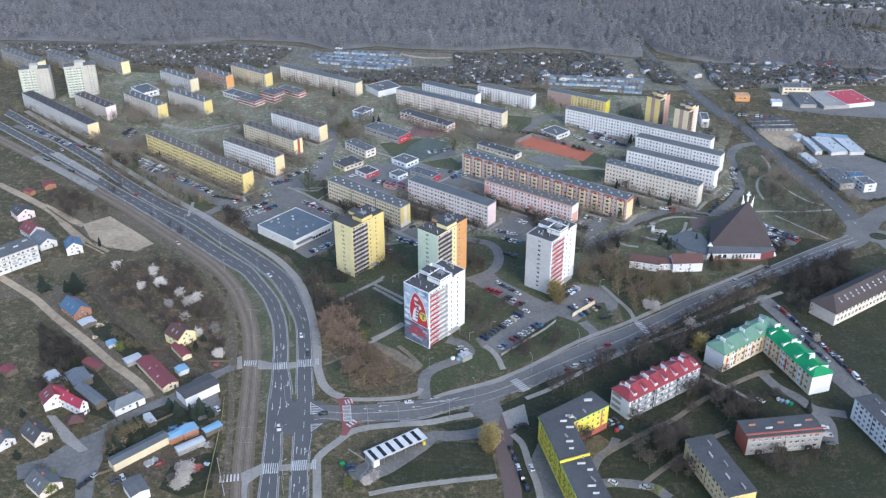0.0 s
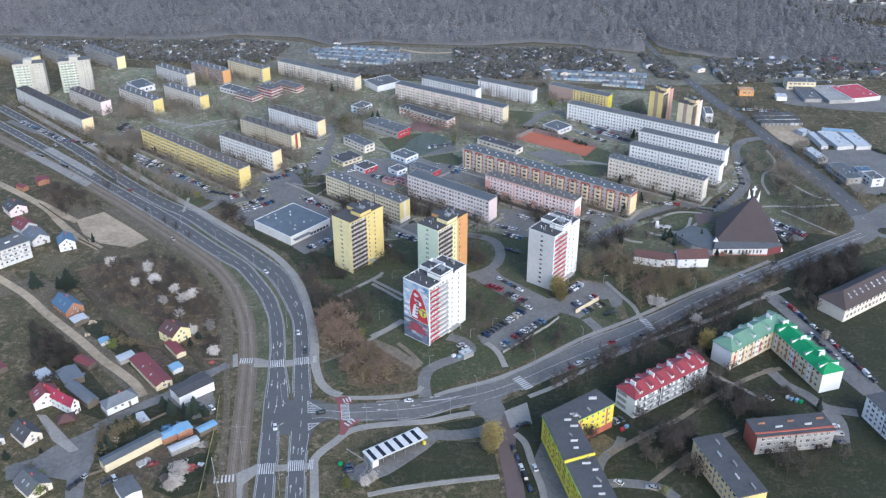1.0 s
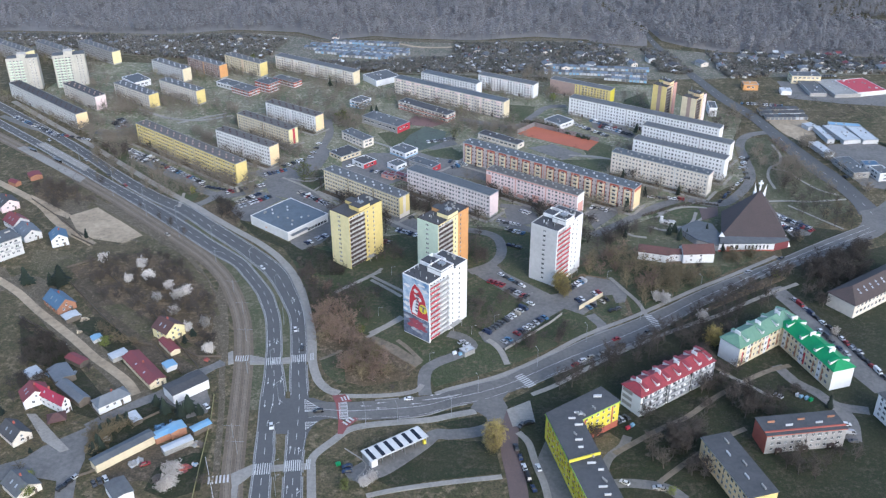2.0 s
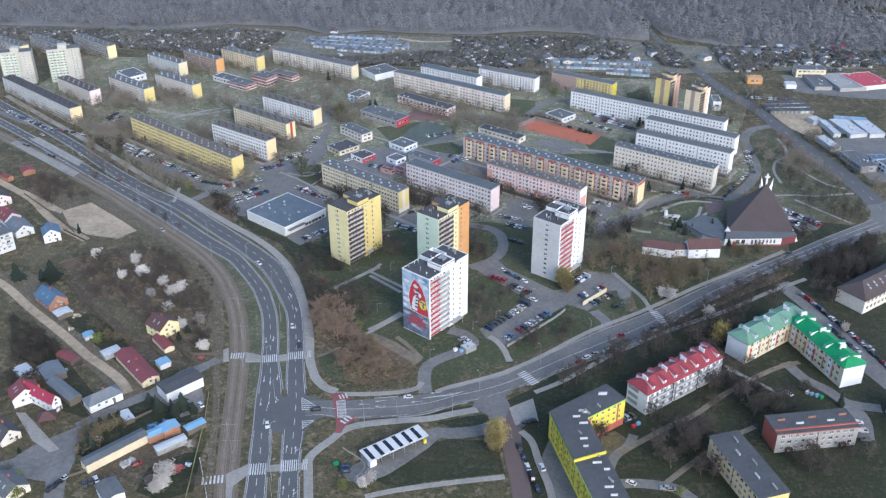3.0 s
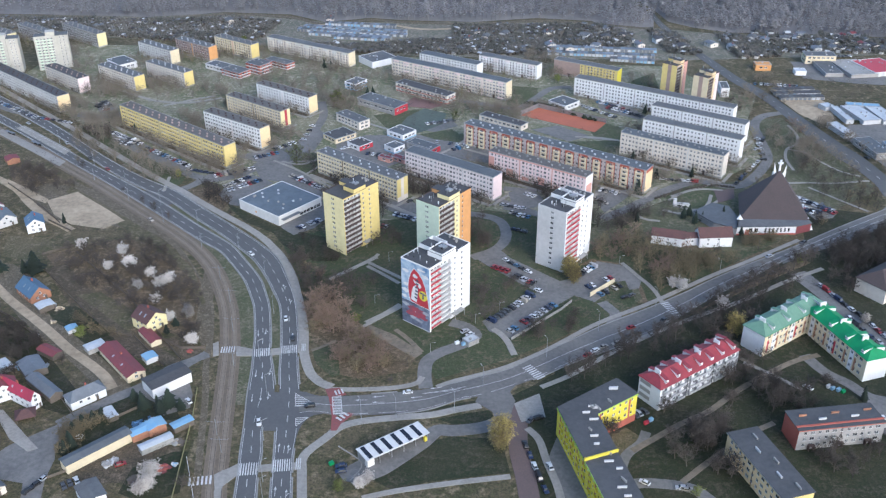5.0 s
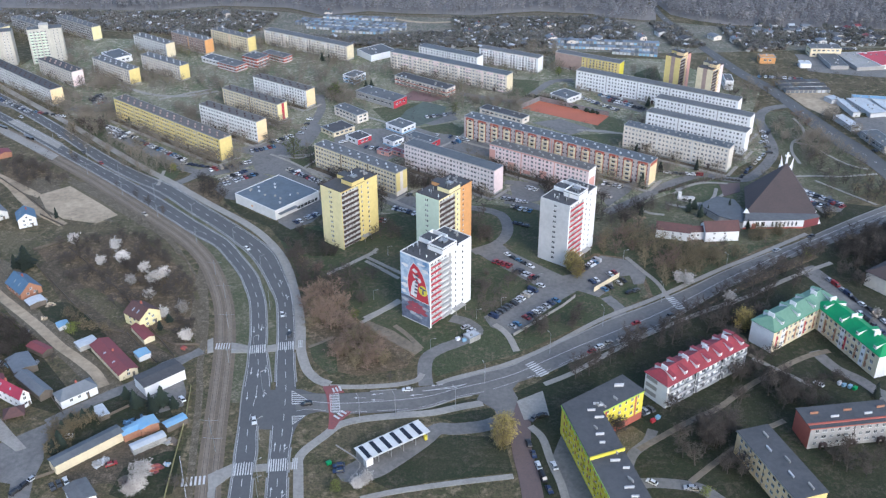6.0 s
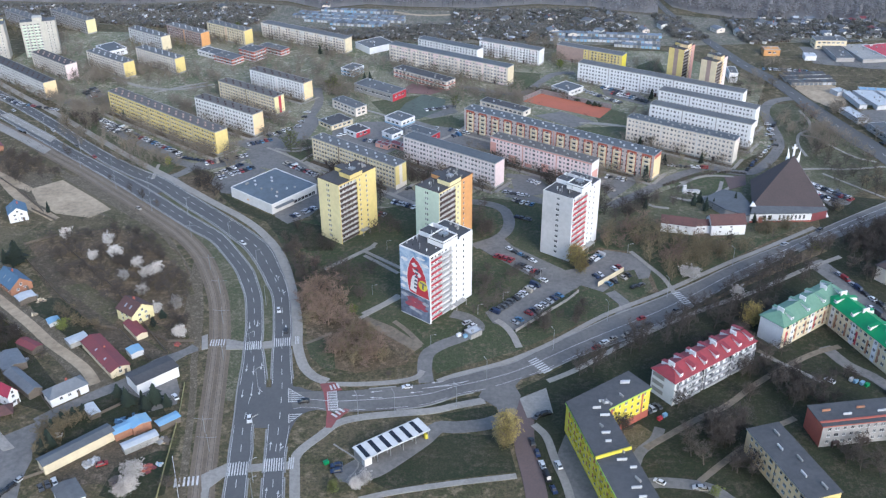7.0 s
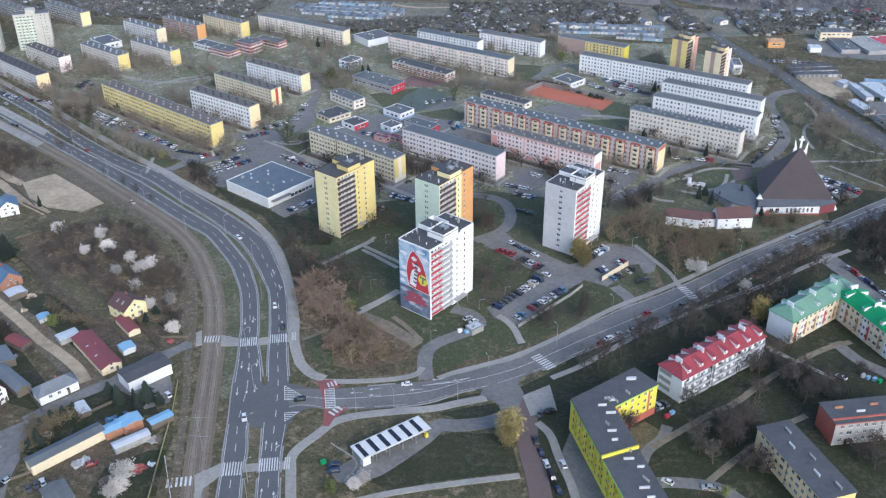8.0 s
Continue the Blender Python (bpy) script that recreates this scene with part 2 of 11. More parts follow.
TRODDEN = surface("trodden_path_soil", (0.215, 0.18, 0.135), 0.95, (0.125, 0.104, 0.077), 0.5, 0.08)
RUBBER = surface("rubber", (0.02, 0.02, 0.021), 0.8)


# ---- building helpers ----
def inside(x, y, outline):
    hit = False
    for (ax, ay), (bx, by) in zip(outline, outline[1:] + outline[:1]):
        if (ay > y) != (by > y) and x < (bx - ax) * (y - ay) / (by - ay) + ax:
            hit = not hit
    return hit


class Shape:
    """Collects the faces of one mesh."""

    def __init__(self):
        self.points, self.faces, self.slots = [], [], []

    def face(self, corners, slot=0):
        n = len(self.points)
        self.points.extend(corners)
        self.faces.append(tuple(range(n, n + len(corners))))
        self.slots.append(slot)

    def box(self, x0, x1, y0, y1, z0, z1, slot=0, top=None):
        c = [(x0, y0, z0), (x1, y0, z0), (x1, y1, z0), (x0, y1, z0), (x0, y0, z1), (x1, y0, z1), (x1, y1, z1), (x0, y1, z1)]
        for i, side in enumerate(((0, 1, 5, 4), (1, 2, 6, 5), (2, 3, 7, 6), (3, 0, 4, 7), (4, 5, 6, 7), (3, 2, 1, 0))):
            self.face([c[k] for k in side], top if i == 4 and top is not None else slot)

    def prism(self, outline, z0, z1, slot=0, top=None):
        """outline: corners counter-clockwise."""
        n = len(outline)
        for i in range(n):
            (ax, ay), (bx, by) = outline[i], outline[(i + 1) % n]
            self.face([(ax, ay, z0), (bx, by, z0), (bx, by, z1), (ax, ay, z1)], slot)
        self.face([(x, y, z1) for x, y in outline], slot if top is None else top)

    def tube(self, a, b, ra, rb, sides=5, slot=0):
        a, b = Vector(a), Vector(b)
        way = (b - a).normalized()
        u = way.orthogonal().normalized()
        v = way.cross(u)
        ring = [(math.cos(2 * math.pi * i / sides), math.sin(2 * math.pi * i / sides)) for i in range(sides)]
        lo = [a + ra * (c * u + s * v) for c, s in ring]
        hi = [b + rb * (c * u + s * v) for c, s in ring]
        for i in range(sides):
            j = (i + 1) % sides
            self.face([lo[i], lo[j], hi[j], hi[i]], slot)
        self.face(hi, slot)

    def wall(self, place, width, z0, z1, columns, rows, slot=0, inset=0.14):
        """A wall from (0, z0) to (width, z1) with recessed openings; place(u, depth, z) gives a corner."""
        def quad(u0, u1, a, b):
            if u1 - u0 > 1e-3 and b - a > 1e-3:
                self.face([place(u0, 0, a), place(u1, 0, a), place(u1, 0, b), place(u0, 0, b)], slot)
        level = z0
        for a, b in rows:
            quad(0, width, level, a)
            at = 0.0
            for c, d in columns:
                quad(at, c, a, b)
                for p, q, s, t in (((c, a), (d, a), 0, 1), ((d, a), (d, b), 0, 1), ((d, b), (c, b), 0, 1), ((c, b), (c, a), 0, 1)):
                    self.face([place(p[0], 0, p[1]), place(q[0], 0, q[1]), place(q[0], inset, q[1]), place(p[0], inset, p[1])], slot)
                at = d
            quad(at, width, a, b)
            level = b
        quad(0, width, level, z1)

    def mesh(self, name, *mats):
        data = bpy.data.meshes.new(name)
        data.from_pydata([tuple(p) for p in self.points], [], self.faces)
        for mat in mats:
            data.materials.append(mat)
        data.polygons.foreach_set("material_index", self.slots)
        data.update()
        return data


def part(name, shape, mats, parent=None, label="", at=None):
    """One mesh object, under a thing or a part."""
    mats = mats if isinstance(mats, (tuple, list)) else (mats,)
    data = shape.mesh(name, *mats) if isinstance(shape, Shape) else shape
    ob = new(name, data)
    if parent is not None:
        ob.parent = parent
    if at is not None:
        ob.matrix_basis = at
    if label:
        ob["label"] = label
    return ob


def thing(name, label, category, at, group="", kind=""):
    ob = new(name)
    ob.empty_display_size = 0.5
    ob.matrix_basis = at
    return tagged(ob, label, category, group, kind)


layer_count = [0]


def layer(mat):
    """The height of the next flat piece: soil and lawn lowest, then drives, roads, footways."""
    layer_count[0] += 1
    low = 0.01 if mat in (LAWN, PARK, GREEN_GRASS, MID_LAWN, HAZED_GRASS, HAZED_SOIL, DRY, LITTER, SOIL, HAZED_WOODLAND, GROUND, TRACK) else 0.09 if mat in (WORN, SAND, CLAY) else 0.17 if mat in (ASPHALT, PALE_ASPHALT) else 0.19
    return low + 0.0003 * layer_count[0]


TAKEN = set()      # two-metre squares that roads and paths take up


def take(x, y):
    TAKEN.add((int(x // 2), int(y // 2)))


def ground_piece(name, outline, top, mat, label="", category="ground", kind="structure", edge=None):
    """A flat piece of ground with a low edge; outline in metres."""
    area = sum(a[0] * b[1] - b[0] * a[1] for a, b in zip(outline, outline[1:] + outline[:1]))
    top = layer(mat)
    if mat in (WORN, ASPHALT, PALE_ASPHALT, PAVING, SAND, CLAY):
        xs, ys = [p[0] for p in outline], [p[1] for p in outline]
        for i in range(int(min(xs) // 2), int(max(xs) // 2) + 1):
            for j in range(int(min(ys) // 2), int(max(ys) // 2) + 1):
                if inside(2 * i + 1, 2 * j + 1, outline):
                    TAKEN.add((i, j))
    shape = Shape()
    shape.prism(outline if area > 0 else outline[::-1], -0.3, top, 0 if edge is None else 1, 0)
    return tagged(part(name, shape, (mat,) if edge is None else (mat, edge)), label, category, "", kind)


def smooth(rows, steps=4):
    """Catmull-Rom through rows of numbers."""
    rows = [np.array(r, float) for r in rows]
    ends = [2 * rows[0] - rows[1], *rows, 2 * rows[-1] - rows[-2]]
    result = []
    for i in range(1, len(ends) - 2):
        p0, p1, p2, p3 = ends[i - 1:i + 3]
        for k in range(steps):
            t = k / steps
            result.append(0.5 * (2 * p1 + (p2 - p0) * t + (2 * p0 - 5 * p1 + 4 * p2 - p3) * t * t + (3 * p1 - p0 - 3 * p2 + p3) * t ** 3))
    return result + [rows[-1]]


def ribbon(name, pairs, top, mat, label, category="road", edge=None, lift=0.3):
    """A strip of ground between two edges."""
    shape, rows = Shape(), smooth(pairs)
    top = layer(mat) if name != "tram_bed" else 0.12
    for r in rows:
        for k in range(7):
            for j in range(-3, 4):
                take(r[0] + (r[2] - r[0]) * k / 6 + j, r[1] + (r[3] - r[1]) * k / 6 + 2 * j)
    for p, q in zip(rows, rows[1:]):
        a, b, c, d = (p[0], p[1]), (p[2], p[3]), (q[2], q[3]), (q[0], q[1])
        shape.face([(*a, top), (*b, top), (*c, top), (*d, top)])
        for (s, e) in ((d, a), (b, c)):
            shape.face([(*s, top - lift), (*e, top - lift), (*e, top), (*s, top)], 0 if edge is None else 1)
    return tagged(part(name, shape, (mat,) if edge is None else (mat, edge)), label, category, "", "structure")


def offset_line(points, left, right, steps=4):
    """Edge pairs on both sides of a centre line."""
    rows = smooth(points, steps)
    result = []
    for i, p in enumerate(rows):
        way = rows[min(i + 1, len(rows) - 1)] - rows[max(i - 1, 0)]
        side = np.array((-way[1], way[0])) / max(np.hypot(*way), 1e-6)
        a, b = p + side * left, p - side * right
        result.append((a[0], a[1], b[0], b[1]))
    return result


def path(name, points, width, top, mat, label, category="path", edge=None):
    shape, rows = Shape(), offset_line(points, width / 2, width / 2)
    top = layer(mat)
    for p, q in zip(rows, rows[1:]):
        for k in range(5):
            for j in range(4):
                a, b = [p[i] + (q[i] - p[i]) * k / 4 for i in (0, 1)], [p[i] + (q[i] - p[i]) * k / 4 for i in (2, 3)]
                take(a[0] + (b[0] - a[0]) * j / 3, a[1] + (b[1] - a[1]) * j / 3)
    for p, q in zip(rows, rows[1:]):
        shape.face([(p[0], p[1], top), (p[2], p[3], top), (q[2], q[3], top), (q[0], q[1], top)])
        shape.face([(q[0], q[1], -0.2), (p[0], p[1], -0.2), (p[0], p[1], top), (q[0], q[1], top)])
        shape.face([(p[2], p[3], -0.2), (q[2], q[3], -0.2), (q[2], q[3], top), (p[2], p[3], top)])
    return tagged(part(name, shape, mat), label, category, "", "structure")


# ---- kinds of buildings ----
window_cache = {}


def window_mesh(w, h, glass=GLASS):
    key = (round(w, 2), round(h, 2), glass.name)
    if key not in window_cache:
        s, bar = Shape(), 0.09
        s.face([(0, 0, 0), (w, 0, 0), (w, 0, h), (0, 0, h)], 1)
        bars = [(0, bar, 0, h), (w - bar, w, 0, h), (0, w, 0, bar), (0, w, h - bar, h)]
        if w > 1.1:
            bars.append((w / 2 - bar / 2, w / 2 + bar / 2, 0, h))
        for x0, x1, z0, z1 in bars:
            s.face([(x0, -0.05, z0), (x1, -0.05, z0), (x1, -0.05, z1), (x0, -0.05, z1)], 0)
        s.box(-0.05, w + 0.05, -0.18, 0.0, -0.07, 0.0, 0)
        window_cache[key] = s.mesh("window", FRAME_WHITE, glass)
    return window_cache[key]


def facade(owner, shape, m, width, z0, z1, columns, rows, slot=0, inset=0.14, glass=GLASS, name="window", joined=None):
    """A wall with recessed windows, each window a part of its own."""
    shape.wall(lambda u, d, z: m @ Vector((u, d, z)), width, z0, z1, columns, rows, slot, inset)
    if joined is not None:
        for a, b in rows:
            for c, d in columns:
                joined.append((window_mesh(d - c, b - a, glass), m @ Matrix.Translation((c, inset, a))))
        return
    for a, b in rows:
        for c, d in columns:
            part(name, window_mesh(d - c, b - a, glass), (), owner, "", m @ Matrix.Translation((c, inset, a)))


def join_windows(owner, joined):
    """The windows of a far facade, too small to pick apart, as one part."""
    if not joined:
        return
    s = Shape()
    for data, m in joined:
        for poly in data.polygons:
            s.face([m @ data.vertices[i].co for i in poly.vertices], poly.material_index)
    tagged(part("window_row", s, (FRAME_WHITE, GLASS), owner), "", "", "", "stuff")


def side(length, depth, which):
    """Local frames of the four faces of a box: u along the face, -y outwards."""
    return {"front": Matrix(), "right": pose(length, 0, 0, 0, 0, 90), "back": pose(length, depth, 0, 0, 0, 180), "left": pose(0, depth, 0, 0, 0, -90)}[which]


def grid(width, pitch, sizes, margin=1.0):
    """Columns of windows at a regular pitch; sizes repeat along the wall."""
    n = max(1, int((width - 2 * margin) / pitch))
    start = (width - n * pitch) / 2
    return [(start + (i + 0.5) * pitch - sizes[i % len(sizes)] / 2, start + (i + 0.5) * pitch + sizes[i % len(sizes)] / 2) for i in range(n) if sizes[i % len(sizes)] > 0]


def storeys(n, z0, z1, height=1.35):
    step = (z1 - z0) / n
    return [(z0 + step * i + (step - height) * 0.55, z0 + step * i + (step - height) * 0.55 + height) for i in range(n)]


def roof_vent_mesh(mat, x=0.9, y=0.7, z=0.8):
    s = Shape()
    s.box(-x / 2, x / 2, -y / 2, y / 2, 0, z * 0.75, 0)
    s.box(-x / 2 - 0.1, x / 2 + 0.1, -y / 2 - 0.1, y / 2 + 0.1, z * 0.82, z, 0)
    s.box(-x / 2 + 0.1, x / 2 - 0.1, -y / 2 + 0.1, y / 2 - 0.1, z * 0.75, z * 0.82, 0)
    return s.mesh("roof_vent", mat)


VENT_WHITE, VENT_GREY, VENT_PINK, VENT_DARK = (roof_vent_mesh(m) for m in (WHITE_SHEET, CONCRETE, OLD_PINK, BROWN_BOARD))
# style: label, front wall, end wall, joints, roof, vent mesh, window sizes, pitch, balcony colour
STYLES = {
    "cream_end": ("long white five-storey apartment block with a cream end wall", OFF_WHITE, APRICOT, GREY_RENDER, TAR, VENT_DARK, (1.6, 1.6, 1.0), 2.7, None),
    "pale_pink": ("grey five-storey apartment block with a pale pink end wall", BEIGE, PINK, GREY_RENDER, TAR, VENT_PINK, (1.6, 1.6, 1.0), 2.7, None),
    "yellow_end": ("beige five-storey apartment block with a yellow end wall", BEIGE, YELLOW, GREY_RENDER, FELT, VENT_WHITE, (1.6, 1.6, 1.0), 2.7, None),
    "cream_white": ("off-white five-storey apartment block with a pale end wall", OFF_WHITE, CREAM, GREY_RENDER, FELT, VENT_WHITE, (1.6, 1.0), 2.7, None),
    "orange": ("orange and brown five-storey apartment block", BROWN_RENDER, ORANGE, ORANGE, FELT, VENT_WHITE, (1.6, 1.6, 1.0), 2.7, None),
    "cream_yellow": ("cream five-storey apartment block with a yellow end wall", CREAM, YELLOW, SALMON, FELT, VENT_GREY, (1.6, 1.0), 2.7, None),
    "far_grey": ("grey five-storey apartment block with a pale yellow end wall", GREY_RENDER, PALE_YELLOW, CONCRETE, FELT, VENT_GREY, (1.6, 1.6), 2.8, None),
    "yellow": ("long yellow five-storey apartment block with white-framed windows", YELLOW, YELLOW, GREY_RENDER, ROOF_BROWN, VENT_PINK, (1.7, 1.7, 1.0, 1.7), 2.5, None),
    "white_yellow": ("white five-storey apartment block with a yellow end wall", WHITE, APRICOT, LILAC, ROOF_BROWN, VENT_DARK, (1.6, 1.6, 1.0), 2.6, None),
    "cream_red": ("cream five-storey apartment block with a red stripe on its end wall", CREAM, PALE_YELLOW, BROWN_BOARD, ROOF_BROWN, VENT_DARK, (1.7, 1.0, 1.7), 2.6, None),
    "yellow_grey": ("dull yellow five-storey apartment block with many white roof vents", CREAM, YELLOW, BROWN_BOARD, FELT, VENT_WHITE, (1.5, 1.5, 1.5), 2.3, None),
    "lilac": ("lilac-grey five-storey apartment block with white-framed windows", LILAC, PINK, OFF_WHITE, TAR_BLUE, None, (1.6, 0.9, 1.6), 2.3, None),
    "pink": ("pale pink five-storey apartment block with salmon panels", PINK, WHITE, SALMON, ROOF_BROWN, VENT_GREY, (1.6, 0.9), 2.5, None),
    "cream_orange": ("very long mauve-grey apartment block with cream bays and brick-red heads", MAUVE_GREY, APRICOT, SALMON, TAR_BLUE, VENT_WHITE, (1.6, 1.6), 2.9, BRICK_RED),
    "beige_long": ("long beige five-storey apartment block with pale balconies", BEIGE, CREAM, PINK, TAR_BLUE, None, (1.6, 1.6), 2.7, PINK),
    "white_far": ("white five-storey apartment block with blue-grey roof", WHITE, WHITE, GREY_RENDER, TAR_BLUE, None, (1.5, 0.9), 2.6, None),
    "lilac_far": ("white five-storey apartment block with dark balcony columns", WHITE, WHITE, LILAC, FELT, None, (1.5, 1.5, 0.9), 2.6, LILAC),
    "brown_yellow": ("mauve-brown and yellow five-storey apartment block", YELLOW, LEMON, BROWN_RENDER, FELT, None, (1.5, 1.5, 0.9), 2.6, None),
    "white_long": ("long white five-storey apartment block with grey roof", WHITE, WHITE, GREY_RENDER, FELT, None, (1.4, 0.9), 2.35, None),
    "beige": ("beige five-storey apartment block with white-framed windows", BEIGE, BEIGE, OFF_WHITE, TAR_BLUE, VENT_GREY, (1.4, 0.9), 2.35, None),
    "beige_far": ("long pale beige five-storey apartment block", BEIGE, CREAM, OFF_WHITE, FELT, None, (1.6, 1.6), 2.8, OFF_WHITE),
}


BLOCK_PLACES = []


def slab_block(x, y, head, length, depth, h, style):
    BLOCK_PLACES.append((x, y, head, length, depth))
    label, front, end, joint, roof_mat, vent, sizes, pitch, balcony = STYLES[style]
    block = thing("apartment_block", label, "apartment block", pose(x, y, 0, 0, 0, head), "apartment blocks of the estate")
    plinth, eaves = 1.1, h - 0.5
    wall = Shape()
    sections = max(1, round(length / 22))
    step = length / sections
    cols = []
    for k in range(sections):
        cols += [(c + k * step, d + k * step) for c, d in grid(step, pitch, sizes, 0.5)]
    joined = [] if y > 640 else None
    facade(block, wall, Matrix(), length, plinth, h, cols, storeys(5, plinth, eaves), joined=joined)
    join_windows(block, joined)
    # end walls, back wall
    for which, slot in (("right", 1), ("left", 1), ("back", 0)):
        m, w = side(length, depth, which), length if which == "back" else depth
        wall.wall(lambda u, d, z: m @ Vector((u, d, z)), w, plinth, h, [], [], slot)
    body = part("wall", wall, (front, end), block)
    base = Shape()
    base.box(0.06, length - 0.06, 0.06, depth - 0.06, 0, plinth)
    part("plinth", base, CONCRETE, block)
    for k in range(1, sections):
        s = Shape()
        s.box(k * step - 0.3, k * step + 0.3, -0.12, 0.0, 0.0, h + 0.1)
        part("joint_strip", s, joint, block)
    roof = Shape()
    roof.box(-0.12, length + 0.12, -0.12, depth + 0.12, h, h + 0.22)
    part("roof", roof, roof_mat, block)
    rim = Shape()
    for a in ((-0.16, length + 0.16, -0.16, 0.06), (-0.16, length + 0.16, depth - 0.06, depth + 0.16), (-0.16, 0.06, 0.06, depth - 0.06), (length - 0.06, length + 0.16, 0.06, depth - 0.06)):
        rim.box(*a, h - 0.05, h + 0.38)
    part("parapet", rim, STEEL if roof_mat is TAR_BLUE else CONCRETE, block)
    if vent:
        n = int(length / 3.6)
        for i in range(n):
            part("roof_vent", vent, (), block, "", pose(length * (i + 0.5) / n, depth * (0.3 if i % 2 else 0.62), h + 0.22))
    for k in range(sections):   # entrances
        s = Shape()
        cx = (k + 0.5) * step
        s.box(cx - 1.2, cx + 1.2, -1.1, 0.1, 2.35, 2.5)
        s.box(cx - 0.7, cx + 0.7, -0.06, 0.02, 0.1, 2.2)
        part("entrance_porch", s, BROWN_BOARD, block)
    if balcony:
        n = int(length / 8.8)
        rows = storeys(5, plinth, eaves)
        panel = Shape()
        panel.box(0, 3.9, -1.05, -0.95, 0.05, 1.0)
        panel.box(0, 3.9, -1.05, 0.0, -0.08, 0.05, 1)
        panel.box(0, 0.1, -0.95, 0.0, 0.05, 1.0)
        panel.box(3.8, 3.9, -0.95, 0.0, 0.05, 1.0)
        bays = style == "cream_orange"
        cream, red = panel.mesh("balcony", CREAM if bays else front, CONCRETE), panel.mesh("balcony", CREAM if bays else balcony, CONCRETE)
        for i in range(n):
            for j, (a, b) in enumerate(rows):
                part("balcony", red if (i % 3 == 1 and j % 2 == 0) else cream, (), block, "", Matrix.Translation((length * (i + 0.5) / n - 1.95, 0, a - 0.75)))
            if bays:      # a cream bay between brick-red strips, with dark balcony doors
                cx = length * (i + 0.5) / n
                s = Shape()
                s.box(cx - 2.5, cx + 2.5, -0.06, 0.0, 1.1, h - 0.5)
                part("bay_panel", s, CREAM, block)
                for u in (cx - 3.0, cx + 2.5):
                    s = Shape()
                    s.box(u, u + 0.5, -0.08, 0.0, 1.1, h - 0.3)
                    part("red_strip", s, BRICK_RED, block)
                for a, b in rows:
                    part("window", window_mesh(2.2, 1.25, GLASS_DARK), (), block, "", Matrix.Translation((cx - 1.1, -0.09, a)))
            s = Shape()   # coloured head panel above the balconies, with a stepped lower edge
            cx = length * (i + 0.5) / n
            s.box(cx - 2.6, cx + 2.6, -0.1, 0.0, h - 1.3, h - 0.06)
            for q in range(4):
                s.box(cx - 2.4 + q * 1.3, cx - 1.7 + q * 1.3, -0.09, 0.0, h - 1.9, h - 1.3)
            part("head_panel", s, balcony, block)
    if style == "cream_red":
        s = Shape()
        s.box(length, length + 0.05, depth * 0.42, depth * 0.68, 0.8, h)
        part("red_stripe", s, RED_PAINT, block)
    if style == "cream_orange":
        s = Shape()
        s.box(length, length + 0.05, 0.4, depth - 0.4, h - 2.2, h - 0.3)
        part("end_panel", s, BRICK_RED, block)
    if style == "yellow_grey":
        s = Shape()
        s.box(length, length + 0.05, depth * 0.36, depth * 0.62, 3.0, h)
        s.box(length, length + 0.05, 0.05, depth - 0.05, 0.3, 3.0)
        part("end_panel", s, BEIGE, block)
    if style == "pink":
        panels = [(length * (0.03 + 0.165 * i), length * (0.03 + 0.165 * i) + 4.6, -0.05, 0.0, 1.2, 3.4 + (i % 2) * 2.6) for i in range(6)]
        panels += [(0.0, 4.0, -0.055, 0.0, 3.4, 11.0), (length, length + 0.05, 1, depth - 1, 1.2, 8.5)]
        for box in panels:
            s = Shape()
            s.box(*box)
            part("salmon_panel", s, SALMON, block)
        t = Shape()
        t.box(-0.1, length + 0.1, -0.19, -0.12, h - 0.7, h + 0.1)
        part("eaves_band", t, SALMON, block)
    if y < 700:
        world_at = pose(x, y, 0, 0, 0, head)

        def strip(name, u0, u1, v0, v1, mat, label):
            return ground_piece(name, [tuple((world_at @ Vector((u, v, 0)))[:2]) for u, v in ((u0, v0), (u1, v0), (u1, v1), (u0, v1))], 0, mat, label, "path")
        strip("pavement_block", -2, length + 2, -6.4, -4.0, PAVING, "pale concrete footway along the apartment block")
        strip("garden_strip", 0, length, -3.9, -0.1, SOIL, "narrow front garden with bare soil")
        strip("pavement_end", length + 1.5, length + 3.5, -4.0, depth + 3, PAVING, "pale concrete footway round the end of the block")
    if style == "brown_yellow":
        s = Shape()
        s.box(0, length * 0.42, -0.06, 0.0, 1.1, h - 0.1)
        part("brown_cladding", s, BROWN_RENDER, block)
    return block


def antenna(parent, x, y, z, height, dish=False):
    s = Shape()
    s.tube((x, y, z), (x, y, z + height), 0.09, 0.06)
    for k in range(3):
        s.box(x - 0.25, x + 0.25, y - 0.12, y + 0.12, z + height * (0.45 + 0.2 * k), z + height * (0.45 + 0.2 * k) + 0.5)
    return part("mast", s, STEEL, parent)


